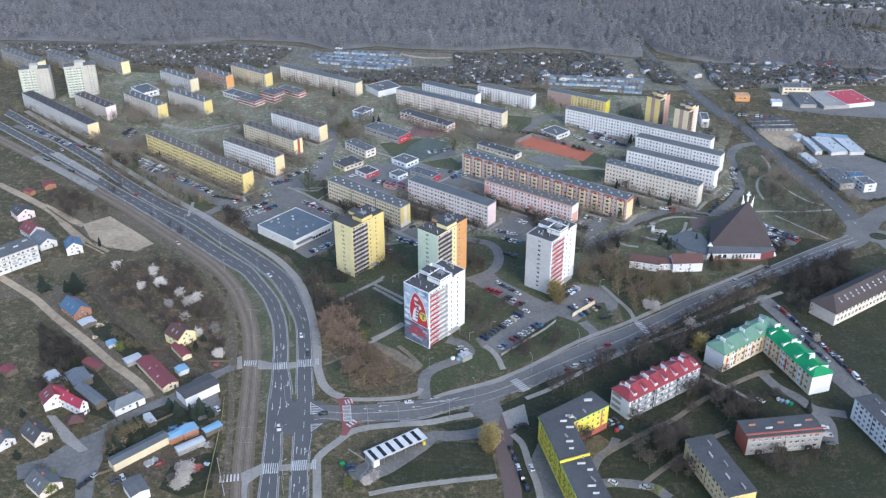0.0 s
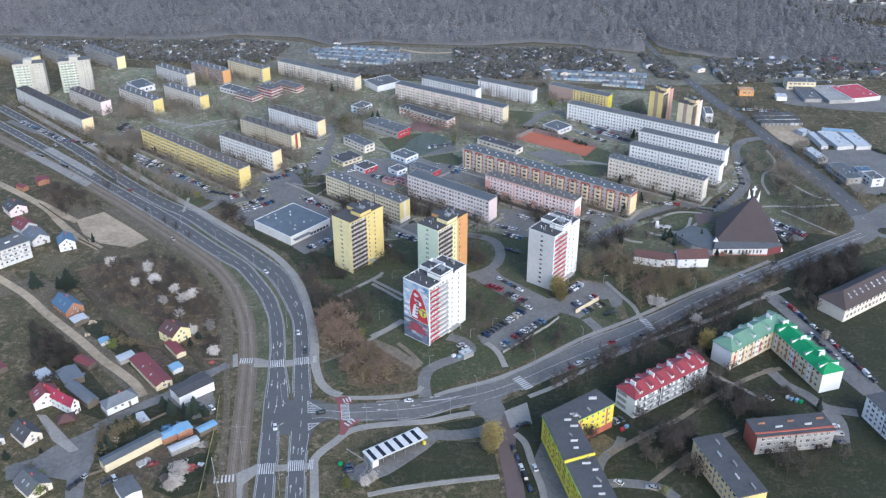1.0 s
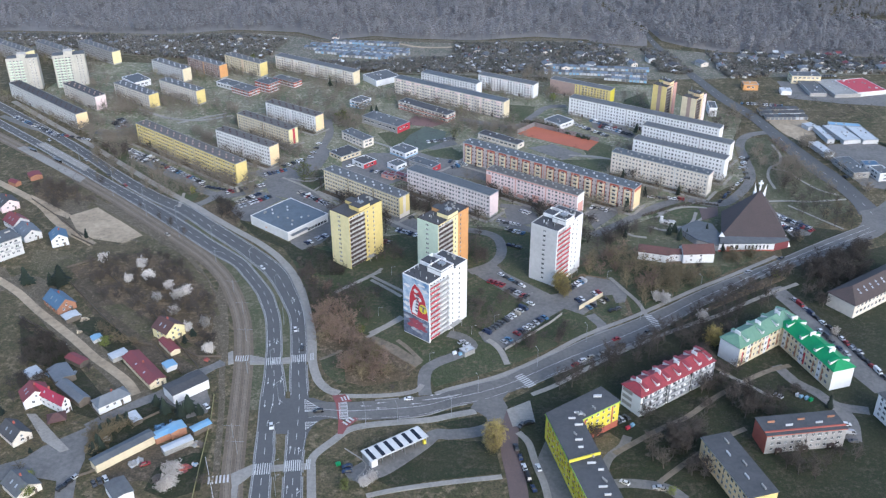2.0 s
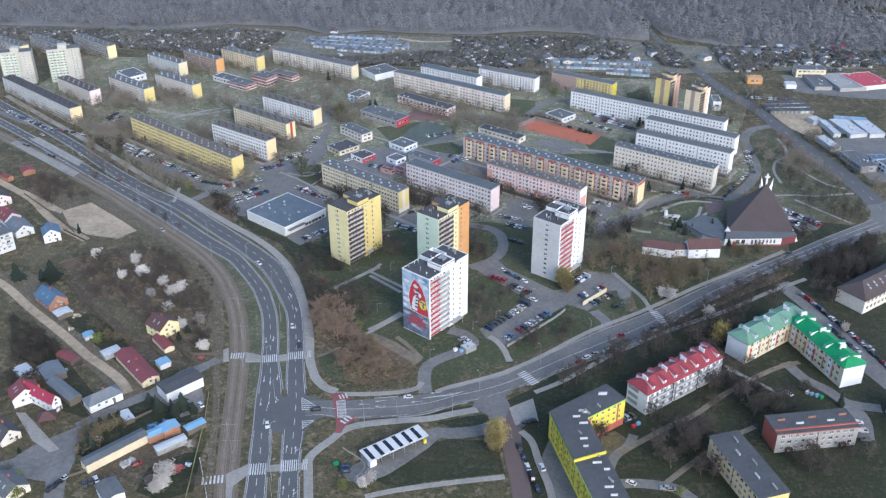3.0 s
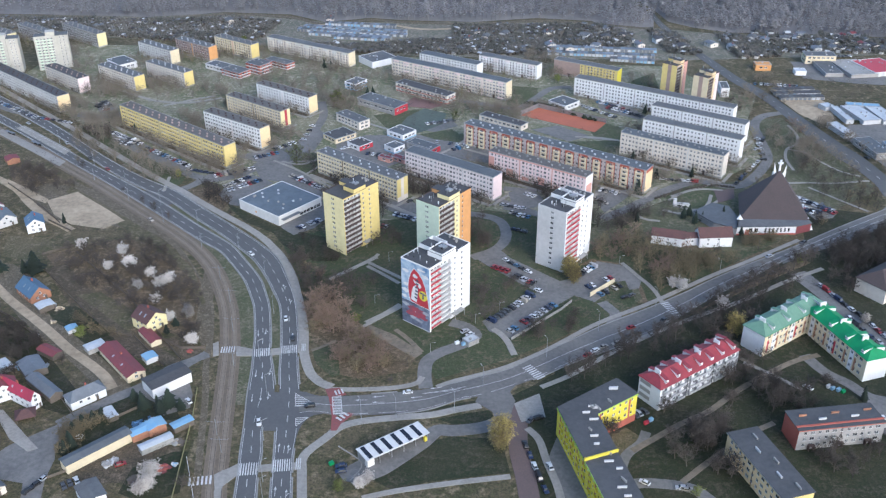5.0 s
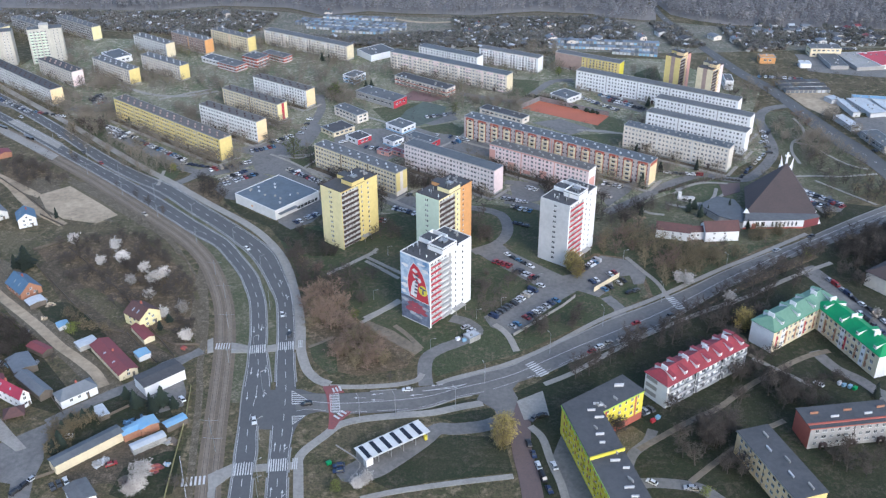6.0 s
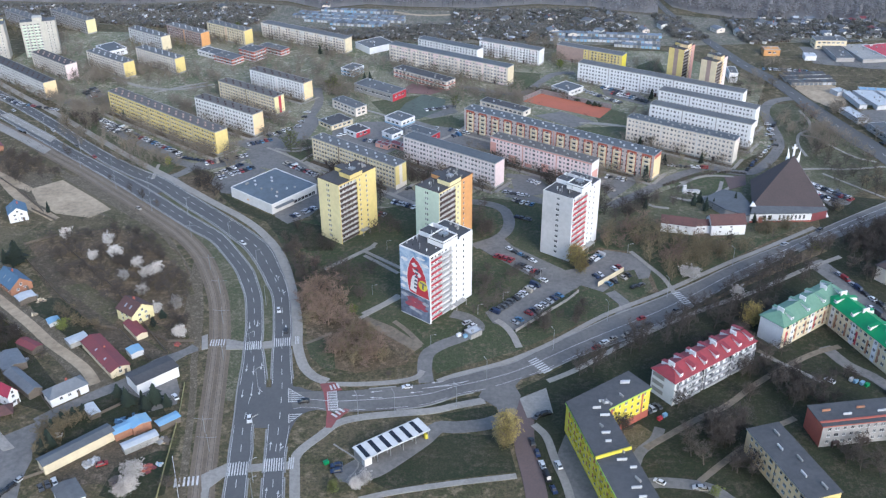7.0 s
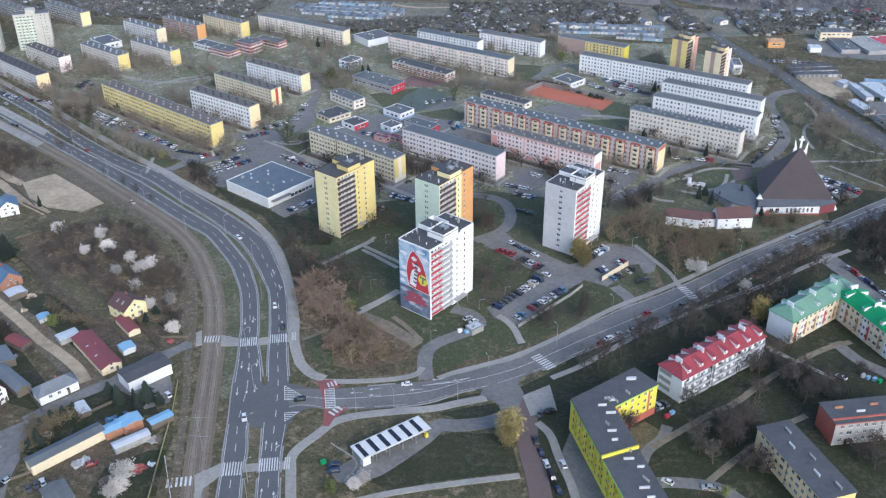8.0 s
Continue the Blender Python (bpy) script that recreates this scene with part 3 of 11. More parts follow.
# point towers: short face, long face, long-face back part, balcony front, balcony second, label
TOWERS = {
    "white_mural": (WHITE, WHITE, WHITE, RED_PAINT, STEEL_GREY, "white eleven-storey tower block with a painted mural and red balconies"),
    # short face in bluish grey: its shaded side is put into the paint
    "white_red": (PALE_GREY, WHITE, WHITE, RED_PAINT, RED_PAINT, "white eleven-storey tower block with red balcony fronts"),
    "yellow": (PALE_YELLOW, YELLOW, YELLOW, BROWN_BOARD, BROWN_BOARD, "yellow eleven-storey tower block with dark brown balconies"),
    "green_orange": (MINT, PALE_YELLOW, ORANGE, BROWN_BOARD, BROWN_BOARD, "mint-green and orange eleven-storey tower block with dark balconies"),
    "far_yellow": (YELLOW, APRICOT, SALMON, BROWN_BOARD, BROWN_BOARD, "bright yellow eleven-storey tower block with a brown stripe"),
    "far_pale": (CREAM, APRICOT, PINK, BROWN_BOARD, BROWN_BOARD, "cream eleven-storey tower block with a brown stripe"),
}


def tower(x, y, head, w, l, h, style):
    """x, y: the near corner; the long side runs along head, the short side to its left."""
    short, long_near, long_far, rail, rail_2, label = TOWERS[style]
    block = thing("tower_block", label, "tower block", pose(x, y, 0, 0, 0, head), "tower blocks of the estate")
    far = style.startswith("far")
    n, base = 11, 1.4
    rows = storeys(n, base, h - 0.9, 1.3)
    step = (h - 0.9 - base) / n
    wall = Shape()
    white = style.startswith("white")
    edge = 0.9 if white else 0.4
    bay = l * (0.49 if white else 0.46)           # balcony bay along the long face
    mid = l * (0.70 if white else 0.62)           # the back part stands back from here on
    back = l * 0.03
    # short face: towards -x
    m = side(l, w, "left")
    if style == "white_mural":
        cols = [(w * 0.46, w * 0.46 + 0.9)]
        facade(block, wall, m, w, 0, h, cols, rows[1:3] + rows[-1:], 0)
    else:
        cols = [(w * 0.46, w * 0.46 + 1.7)] if white else [(w * 0.40, w * 0.40 + 0.7), (w * 0.40 + 1.0, w * 0.40 + 1.9)]
        facade(block, wall, m, w, 0, h, cols, rows, 0)
    # long face: end wall of the bay, recessed bay wall, narrow wall, back part
    wall.face([(0, 0, 0), (edge, 0, 0), (edge, 0, h), (0, 0, h)], 1)
    recess = 1.3
    mb = pose(edge, recess, 0)
    facade(block, wall, mb, bay - edge, 0, h - 0.9, grid(bay - edge, 2.3, (1.5, 0.9)), rows, 1 if white else 3, 0.1, GLASS_DARK)
    for u in (edge, bay):
        wall.face([(u, 0, 0), (u, recess, 0), (u, recess, h), (u, 0, h)], 1)
    wall.face([(edge, 0, h - 0.9), (bay, 0, h - 0.9), (bay, 0, h), (edge, 0, h)], 1)
    wall.face([(edge, 0, h - 0.9), (bay, 0, h - 0.9), (bay, recess, h - 0.9), (edge, recess, h - 0.9)], 1)
    mc = pose(bay, 0, 0)
    facade(block, wall, mc, mid - bay, 0, h, [((mid - bay) / 2 - 0.45, (mid - bay) / 2 + 0.45)], rows, 1)
    wall.face([(mid, 0, 0), (mid, back, 0), (mid, back, h), (mid, 0, h)], 1)
    md = pose(mid, back, 0)
    facade(block, wall, md, l - mid, 0, h, [((l - mid) * 0.33 - 0.5, (l - mid) * 0.33 + 0.5)], rows, 2)
    # hidden sides
    for which, a in (("right", w), ("back", l)):
        mm = side(l, w, which)
        if which == "right":
            wall.wall(lambda u, d, z: mm @ Vector((u + back, d, z)), a - back, 0, h, [], [], 2)
        else:
            wall.wall(lambda u, d, z: mm @ Vector((u, d, z)), a, 0, h, [], [], 1)
    part("wall", wall, (short, long_near, long_far, OFF_WHITE), block)
    # balconies, one by one
    half = (bay - edge) / 2
    for i in range(n):
        z = base + step * i
        for k, mat in ((0, rail), (1, rail_2)):
            key = ("balcony", style, k)
            if key not in window_cache:
                s = Shape()
                out = 0.45 if k and style == "white_mural" else 0.05
                s.box(0.0 if not white else 0.03, half - (0.03 if white else 0.0), -out - 0.08, -out, 0.12 if white else -0.15, 1.05 if white else 1.22, 0)
                s.box(0.0, half, -out - (0.08 if white else 0.0), recess, -0.1, 0.1, 1)
                if k and style == "white_mural":
                    s.box(0.03, 0.1, -out, 0.0, 0.12, 1.05, 0)
                    s.box(half - 0.1, half - 0.03, -out, 0.0, 0.12, 1.05, 0)
                elif style.startswith("white"):
                    for q in range(3):
                        s.box(half * (0.2 + 0.3 * q), half * (0.2 + 0.3 * q) + 0.5, 0.3, 0.36, 1.0, 1.6, 1)
                s.box(half - 0.06, half, 0.2, recess, 0.1, step - 0.1, 1)
                window_cache[key] = s.mesh("balcony", mat, OFF_WHITE)
            part("balcony", window_cache[key], (), block, "", Matrix.Translation((edge + k * half, 0, z)))
    # roof, parapets, lift house
    outline = [(0, 0), (mid, 0), (mid, back), (l, back), (l, w), (0, w)]
    s = Shape()
    s.prism([(0.2, 0.2), (mid - 0.2, 0.2), (mid - 0.2, back + 0.2), (l - 0.2, back + 0.2), (l - 0.2, w - 0.2), (0.2, w - 0.2)], h - 0.4, h - 0.12)
    part("roof", s, TAR, block)
    s = Shape()
    for (ax, ay), (bx, by) in zip(outline, outline[1:] + outline[:1]):
        x0, x1, y0, y1 = min(ax, bx), max(ax, bx), min(ay, by), max(ay, by)
        s.box(x0 - 0.05, x1 + 0.05, y0 - 0.05, y1 + 0.05, h - 0.1, h + 0.12)
        if x1 - x0 > y1 - y0:
            yy = y0 if y0 < w / 2 else y0 - 0.25
            s.box(x0, x1, yy, yy + 0.25, h - 0.12, h + 0.14)
        else:
            xx = x0 if x0 < l / 2 else x0 - 0.25
            s.box(xx, xx + 0.25, y0, y1, h - 0.12, h + 0.14)
    part("parapet", s, short if style in ("white_mural", "white_red") else BROWN_BOARD, block)
    s = Shape()
    s.box(l * 0.30, l * 0.62, 0.05, w * 0.52, h, h + 2.3)
    part("lift_house", s, (long_near if style != "yellow" else YELLOW), block)
    s = Shape()
    s.box(l * 0.30 - 0.15, l * 0.62 + 0.15, -0.08, w * 0.52 + 0.15, h + 2.3, h + 2.5)
    part("lift_house_roof", s, TAR, block)
    if white:
        for name, x0, x1, y0, y1, z in (("lift_house_parapet", l * 0.30, l * 0.62, 0.05, w * 0.52, h + 2.5), ("roof_frame", l * 0.40, l * 0.72, w * 0.45, w * 0.97, h + 1.4)):
            s = Shape()
            for a0, a1, b0, b1 in ((x0, x1, y0, y0 + 0.3), (x0, x1, y1 - 0.3, y1), (x0, x0 + 0.3, y0 + 0.3, y1 - 0.3), (x1 - 0.3, x1, y0 + 0.3, y1 - 0.3)):
                s.box(a0, a1, b0, b1, z - 1.3 if name == "roof_frame" else z, z + 0.7)
            part(name, s, WHITE, block)
    s = Shape()
    s.box(l * 0.42, l * 0.60, w * 0.52, w * 0.95, h, h + 2.0)
    part("stair_house", s, {"green_orange": ORANGE, "yellow": YELLOW}.get(style, short), block)
    s = Shape()
    s.box(l * 0.42 - 0.15, l * 0.60 + 0.15, w * 0.52 + 0.15, w * 0.95 + 0.15, h + 2.0, h + 2.2)
    part("stair_house_roof", s, TAR, block)
    s = Shape()
    s.box(l * 0.46, l * 0.56, w * 0.2, w * 0.4, h + 2.5, h + 3.3)
    part("skylight", s, STEEL, block)
    random.seed(len(style))
    for k in range(0 if style == "yellow" else 5):
        antenna(block, l * (0.1 + 0.14 * k), w * random.uniform(0.2, 0.8), h if k in (0, 1, 4) else h + 2.4, random.uniform(1.8, 3.2))
    for k in range({"white_red": 16, "white_mural": 10, "green_orange": 7, "yellow": 4}.get(style, 0)):
        s = Shape()
        tall = random.uniform(0.6, 2.2)
        s.box(-0.05, 0.05, -0.05, 0.05, 0, tall)
        s.box(-0.28, 0.28, -0.16, 0.12, tall * 0.35, tall)
        u, v = random.uniform(0.06, 0.66), random.uniform(0.08, 0.9)
        over = 0.30 < u < 0.62 and v < 0.52
        part("roof_aerial", s, (FRAME_WHITE, STEEL_GREY, RUBBER)[k % 3], block, "", pose(l * u, w * v, h + 2.5 if over else h - 0.12, 0, 0, random.uniform(0, 90)))
    for k in range(9):
        part("roof_vent", VENT_GREY, (), block, "", pose(l * random.uniform(0.66, 0.95), w * random.uniform(0.2, 0.85), h - 0.12))
    s = Shape()
    s.box(bay + 0.4, mid + 1.2, -2.6, 0, 2.6, 2.85)
    s.box(bay + 0.5, bay + 0.7, -2.5, -2.3, 0, 2.6)
    s.box(mid + 0.8, mid + 1.0, -2.5, -2.3, 0, 2.6)
    part("entrance_canopy", s, CONCRETE, block)
    if style in ("far_yellow", "far_pale"):
        s = Shape()
        s.box(-0.06, 0, w * 0.36, w * 0.62, 0.5, h)
        part("stripe", s, BROWN_RENDER, block)
        s = Shape()
        s.box(-0.05, 0, 0, w * 0.34, 0.2, 6.5)
        s.box(-0.05, 0, w * 0.64, w, 0.2, 6.5)
        if style == "far_pale":
            part("base_band", s, BROWN_RENDER, block)
    if style == "white_mural":
        mural(block, w, h)
    return block


def mural(block, w, h):
    """The painted short face: the red bow of a ship above its image in the water, under a cloudy sky."""
    def flat(name, outline, mat, depth):
        s = Shape()
        s.face([(-depth, w - u * w, v * h) for u, v in outline])
        part(name, s, mat, block)

    def blot(name, u, v, a, b, mat, depth, seed):
        rng = random.Random(seed)
        flat(name, [(u + a * rng.uniform(0.75, 1.15) * math.cos(k * math.pi / 9), v + b * rng.uniform(0.7, 1.2) * math.sin(k * math.pi / 9)) for k in range(18)], mat, depth)
    flat("mural_sky", [(0.0, 0.34), (1.0, 0.345), (1.0, 0.985), (0.0, 0.985)], MURAL_SKY, 0.02)
    flat("mural_water", [(0.0, 0.01), (1.0, 0.01), (1.0, 0.345), (0.0, 0.34)], MURAL_WATER, 0.02)
    for k, (u, v, a, b) in enumerate(((0.14, 0.52, 0.13, 0.035), (0.17, 0.62, 0.10, 0.03), (0.85, 0.84, 0.12, 0.03), (0.16, 0.83, 0.13, 0.025), (0.10, 0.42, 0.09, 0.03), (0.70, 0.92, 0.16, 0.016))):
        blot("mural_cloud", u, v, a, b, MURAL_WHITE, 0.025, k)
    flat("mural_quay", [(0.0, 0.335), (1.0, 0.35), (1.0, 0.385), (0.62, 0.375), (0.3, 0.37), (0.0, 0.36)], MURAL_DARK, 0.03)
    hull = [(0.32, 0.38), (0.62, 0.365), (0.97, 0.365), (0.93, 0.50), (0.85, 0.67), (0.75, 0.78), (0.62, 0.86), (0.46, 0.905), (0.36, 0.83), (0.27, 0.70), (0.24, 0.58), (0.27, 0.47)]
    flat("mural_white_rim", [(0.56 + (u - 0.56) * 1.07, 0.62 + (v - 0.62) * 1.04) for u, v in hull], MURAL_WHITE, 0.033)
    flat("mural_red_hull", hull, MURAL_RED, 0.037)
    flat("mural_white_side", [(0.33, 0.41), (0.54, 0.39), (0.57, 0.50), (0.60, 0.60), (0.52, 0.66), (0.42, 0.62), (0.37, 0.54)], MURAL_WHITE, 0.041)
    flat("mural_white_band", [(0.42, 0.74), (0.52, 0.72), (0.68, 0.70), (0.72, 0.66), (0.64, 0.63), (0.56, 0.68), (0.46, 0.69)], MURAL_WHITE, 0.042)
    flat("mural_white_band", [(0.40, 0.80), (0.48, 0.83), (0.60, 0.80), (0.55, 0.77), (0.46, 0.77)], MURAL_WHITE, 0.042)
    for k in range(6):
        u, v = 0.46 + 0.012 * k, 0.45 + 0.055 * k
        flat("mural_dark_bar", [(u, v), (u + 0.10, v - 0.005), (u + 0.11, v + 0.022), (u + 0.01, v + 0.03)], MURAL_DARK, 0.045)
    ring = [(0.77 + 0.15 * math.cos(a * math.pi / 8), 0.535 + 0.075 * math.sin(a * math.pi / 8)) for a in range(16)]
    flat("mural_yellow_disc", ring, LEMON, 0.045)
    flat("mural_bar", [(0.67, 0.585), (0.88, 0.57), (0.88, 0.548), (0.80, 0.553), (0.79, 0.48), (0.74, 0.483), (0.75, 0.558), (0.67, 0.562)], MURAL_DARK, 0.05)
    for k, (u, v, a, b) in enumerate(((0.45, 0.27, 0.24, 0.045), (0.72, 0.25, 0.18, 0.05), (0.50, 0.20, 0.28, 0.05), (0.80, 0.18, 0.12, 0.03), (0.30, 0.17, 0.16, 0.03))):
        blot("mural_red_image", u, v, a, b, MURAL_MAUVE, 0.03 + 0.002 * k, 20 + k)
    for k, (u, v) in enumerate(((0.15, 0.30), (0.40, 0.13), (0.62, 0.11), (0.86, 0.27))):
        blot("mural_grey_patch", u, v, 0.13, 0.025, MURAL_GREY, 0.04 + 0.002 * k, 40 + k)


MURAL_WATER = surface("mural_water_paint", (0.20, 0.24, 0.33), 0.85, (0.07, 0.08, 0.12), 0.35, 0.2)
MURAL_MAUVE = surface("mural_mauve_paint", (0.36, 0.06, 0.085), 0.85, (0.20, 0.07, 0.10), 0.5, 0.25)
MURAL_GREY = surface("mural_grey_paint", (0.42, 0.44, 0.48), 0.85, (0.24, 0.26, 0.31), 0.6, 0.2)
MURAL_SKY = surface("mural_sky_paint", (0.50, 0.58, 0.67), 0.85, (0.12, 0.22, 0.38), 0.22, 0.13)
MURAL_DARK = surface("mural_slate_paint", (0.10, 0.12, 0.17), 0.85, (0.05, 0.06, 0.09), 0.5, 0.2)
MURAL_RED = surface("mural_red_paint", (0.42, 0.03, 0.055), 0.85, (0.42, 0.04, 0.05), 0.6, 0.2)
MURAL_WHITE = surface("mural_white_paint", (0.72, 0.72, 0.73), 0.85, None, 0.6, 0.2)


# ---- the ground, roads ----
s = Shape()
s.face([(-4200, -1500, 0), (4200, -1500, 0), (4200, 4200, 0), (-4200, 4200, 0)])
tagged(part("ground", s, GROUND), "dull green grass and bare brown soil of early spring", "ground", "", "structure")
ASPHALT_LEFT = [(-90.1, 281.5, -82.3, 281.9), (-92.1, 297.4, -84.8, 297.7), (-93.9, 308.7, -85.9, 309.1), (-96.2, 325.5, -88.6, 323.4), (-99.0, 343.7, -88.2, 344.3), (-101.1, 360.7, -92.1, 361.2), (-103.4, 374.2, -96.0, 374.6), (-105.2, 385.3, -98.0, 385.6), (-110.8, 408.9, -103.5, 409.3), (-116.8, 424.1, -108.9, 424.5), (-121.8, 434.7, -113.5, 435.2), (-132.6, 451.3, -124.0, 451.8), (-140.8, 462.3, -135.0, 467.6), (-151.4, 471.1, -146.4, 478.4), (-162.3, 480.9, -159.0, 489.7), (-185.6, 502.8, -182.5, 512.3), (-210.6, 525.8, -208.2, 535.2), (-235.0, 547.4, -233.0, 555.9), (-254.6, 564.1, -253.2, 572.9), (-284.5, 590.4, -283.8, 599.9), (-323.9, 624.6, -323.6, 633.0), (-393.2, 682.4, -393.1, 691.0)]
ASPHALT_RIGHT = [(-77.2, 282.1, -69.7, 282.5), (-79.6, 298.0, -72.3, 298.4), (-81.1, 309.3, -73.8, 309.7), (-83.3, 323.7, -74.7, 323.1), (-86.1, 344.4, -77.7, 344.8), (-89.2, 361.3, -81.4, 361.7), (-91.4, 374.8, -84.0, 375.2), (-93.3, 385.9, -85.7, 386.3), (-98.5, 409.6, -90.9, 410.0), (-104.3, 423.3, -95.0, 423.6), (-110.7, 436.6, -100.2, 436.4), (-120.1, 452.8, -108.9, 455.6), (-130.9, 465.7, -121.3, 471.0), (-144.4, 480.4, -138.7, 488.5), (-165.9, 501.1, -162.4, 511.2), (-188.4, 523.5, -185.0, 532.8), (-209.5, 539.0, -207.4, 548.7), (-230.9, 556.9, -229.8, 567.2), (-254.0, 579.1, -253.7, 589.2), (-286.6, 611.5, -286.7, 621.6), (-325.7, 647.0, -325.9, 657.0), (-396.7, 707.3, -397.3, 717.7)]
SIDE_ROAD = [(-75.4, 331.9, -78.7, 344.8), (-69.5, 333.3, -71.3, 344.0), (-55.3, 331.9, -57.0, 344.4), (-27.6, 335.8, -28.6, 349.3), (-12.7, 343.3, -14.4, 354.3), (-2.1, 346.8, -2.5, 359.7), (9.9, 353.2, 9.3, 365.2), (23.0, 361.0, 21.6, 375.5), (36.4, 370.8, 36.2, 386.8), (57.5, 383.9, 53.5, 400.5), (73.3, 395.5, 73.2, 413.6), (91.1, 411.1, 94.1, 428.9), (107.7, 426.5, 110.9, 442.6), (128.4, 443.5, 131.6, 457.8), (155.7, 466.6, 154.5, 473.2), (176.6, 481.7, 171.5, 485.8), (203.8, 500.4, 199.2, 506.2), (232.2, 519.6, 228.0, 525.8)]
FAR_ROAD = [(230.0, 540.0, 246.0, 541.0), (230.6, 558.2, 242.5, 564.0), (226.4, 580.2, 239.6, 584.5), (221.0, 595.0, 236.5, 600.0), (216.0, 613.0, 231.0, 618.0), (210.6, 642.2, 223.9, 646.0), (206.5, 672.0, 216.5, 676.0), (198.5, 708.0, 208.5, 713.0), (185.7, 742.3, 195.3, 747.0), (175.7, 788.0, 183.6, 792.0), (163.1, 838.3, 170.4, 844.2), (154.5, 894.4, 160.2, 898.8), (152.0, 937.4, 156.5, 939.0)]
TRAM = [(-97.1, 281.1), (-99.8, 293.9), (-104.7, 321.6), (-109.7, 351.0), (-114.3, 375.8), (-121.4, 403.4), (-129.2, 423.5), (-139.9, 445.1), (-152.1, 462.3), (-165.7, 477.4), (-188.2, 498.4), (-212.1, 520.4), (-238.0, 544.0), (-264.5, 566.1), (-291.2, 590.0), (-323.3, 614.5), (-381.6, 659.5)]
ribbon("road_main_west", ASPHALT_LEFT, 0.05, ASPHALT, "grey asphalt carriageway with two lanes and white arrows")
ribbon("road_main_east", ASPHALT_RIGHT, 0.05, ASPHALT, "grey asphalt carriageway with two lanes and white arrows")
ribbon("road_side", SIDE_ROAD, 0.046, PALE_ASPHALT, "grey asphalt side road leading past the tower blocks")
ribbon("road_far", FAR_ROAD, 0.046, ASPHALT, "straight grey road running into the forest")
ribbon("road_avenue_end", [(150.0, 459.5, 149.0, 471.0), (168.3, 471.5, 170.9, 482.3), (193.0, 486.0, 190.0, 496.5), (219.9, 504.3, 210.2, 511.0), (234.0, 514.0, 226.0, 527.0), (242.0, 524.0, 232.0, 541.0)], 0.046, PALE_ASPHALT, "grey asphalt avenue reaching the crossroads")
ribbon("road_cross", [(232.0, 522.0, 231.0, 545.0), (243.0, 524.0, 243.0, 550.0), (256.0, 545.0, 254.0, 561.0), (275.0, 560.0, 271.0, 572.0), (330.0, 585.0, 326.0, 597.0)], 0.046, PALE_ASPHALT, "grey asphalt road leaving the crossroads")
ribbon("tram_bed", [tuple(r) for r in offset_line(TRAM, 4.6, 4.6, 1)], 0.12, BALLAST, "brown ballast bed of a double tram track", "tram track")

ribbon("verge_median_south", [(-82.3, 282.5, -77.1, 282.7), (-84.5, 297.8, -79.6, 298.0), (-85.7, 308.2, -81.0, 308.4), (-87.1, 318.1, -83.0, 318.3), (-87.4, 323.2, -85.2, 323.3)], 0.02, PARK, "thin grass of the central reservation", "verge")
ribbon("verge_median", [(-91.0, 345.0, -89.6, 345.1), (-90.9, 352.8, -88.0, 352.9), (-92.7, 362.9, -89.4, 363.0), (-96.7, 377.7, -91.8, 377.9), (-103.4, 409.4, -98.5, 409.6), (-108.8, 424.7, -104.3, 423.3), (-113.6, 435.3, -110.7, 436.6), (-124.1, 452.0, -120.1, 452.8), (-135.0, 467.4, -130.9, 465.7), (-146.4, 478.3, -144.4, 480.4), (-158.9, 489.7, -158.9, 494.5), (-181.6, 511.9, -181.8, 517.1)], 0.02, PARK, "thin grass of the central reservation", "verge")
ribbon("verge_tram", [(-107.4, 336.8, -97.7, 337.2), (-113.1, 368.4, -102.3, 368.8), (-116.8, 385.9, -105.3, 386.3), (-121.3, 403.2, -109.4, 403.7), (-129.3, 423.3, -116.3, 423.8), (-140.0, 445.0, -128.8, 445.5), (-152.1, 462.4, -140.9, 462.8), (-165.7, 477.6, -151.6, 471.7), (-188.0, 498.2, -181.7, 499.1), (-211.9, 520.4, -205.2, 520.6), (-238.1, 544.3, -231.5, 544.5)], 0.02, PARK, "thin grass between the road and the tram track", "verge")
ground_piece("junction_north", [(-204.6, 531.3), (-186.2, 514.0), (-177.5, 518.7), (-172.6, 527.9), (-180.7, 536.9), (-187.1, 535.1), (-197.2, 538.6)], 0.05, ASPHALT, "grey asphalt turning gap between the carriageways", "road")

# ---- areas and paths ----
ground_piece("estate_lawn", [(-360, 820), (-250, 815), (-150, 800), (-60, 792), (50, 780), (140, 775), (195, 700), (178, 655), (172, 590), (140, 560), (62, 500), (-10, 470), (-60, 495), (-140, 535), (-190, 555), (-285, 640), (-370, 720)], 0, HAZED_GRASS, "grey-green grass between the apartment blocks, paled with painted haze", "lawn")
ground_piece("estate_lawn", [(60, 500), (140, 556), (176, 566), (174, 500), (140, 472), (108, 448), (74, 424), (50, 400), (0, 395), (-20, 465)], 0, PARK, "thin grey-green grass between the tower blocks", "lawn")
ground_piece("tower_lawn", [(-112, 478), (-84, 412), (-72, 402), (-58, 392), (-42, 384), (-29, 372), (-22, 357), (10, 373), (50, 403), (70, 418), (70, 455), (42, 478), (60, 500), (0, 515), (-60, 500)], 0, MID_LAWN, "green lawn round the tower blocks", "lawn")
ground_piece("lawn", [(-128.4, 594.2), (-108.5, 592.2), (-103.0, 557.3), (-111.3, 555.4), (-124.8, 571.1)], 0, GREEN_GRASS, "green lawn beside the shops", "lawn")
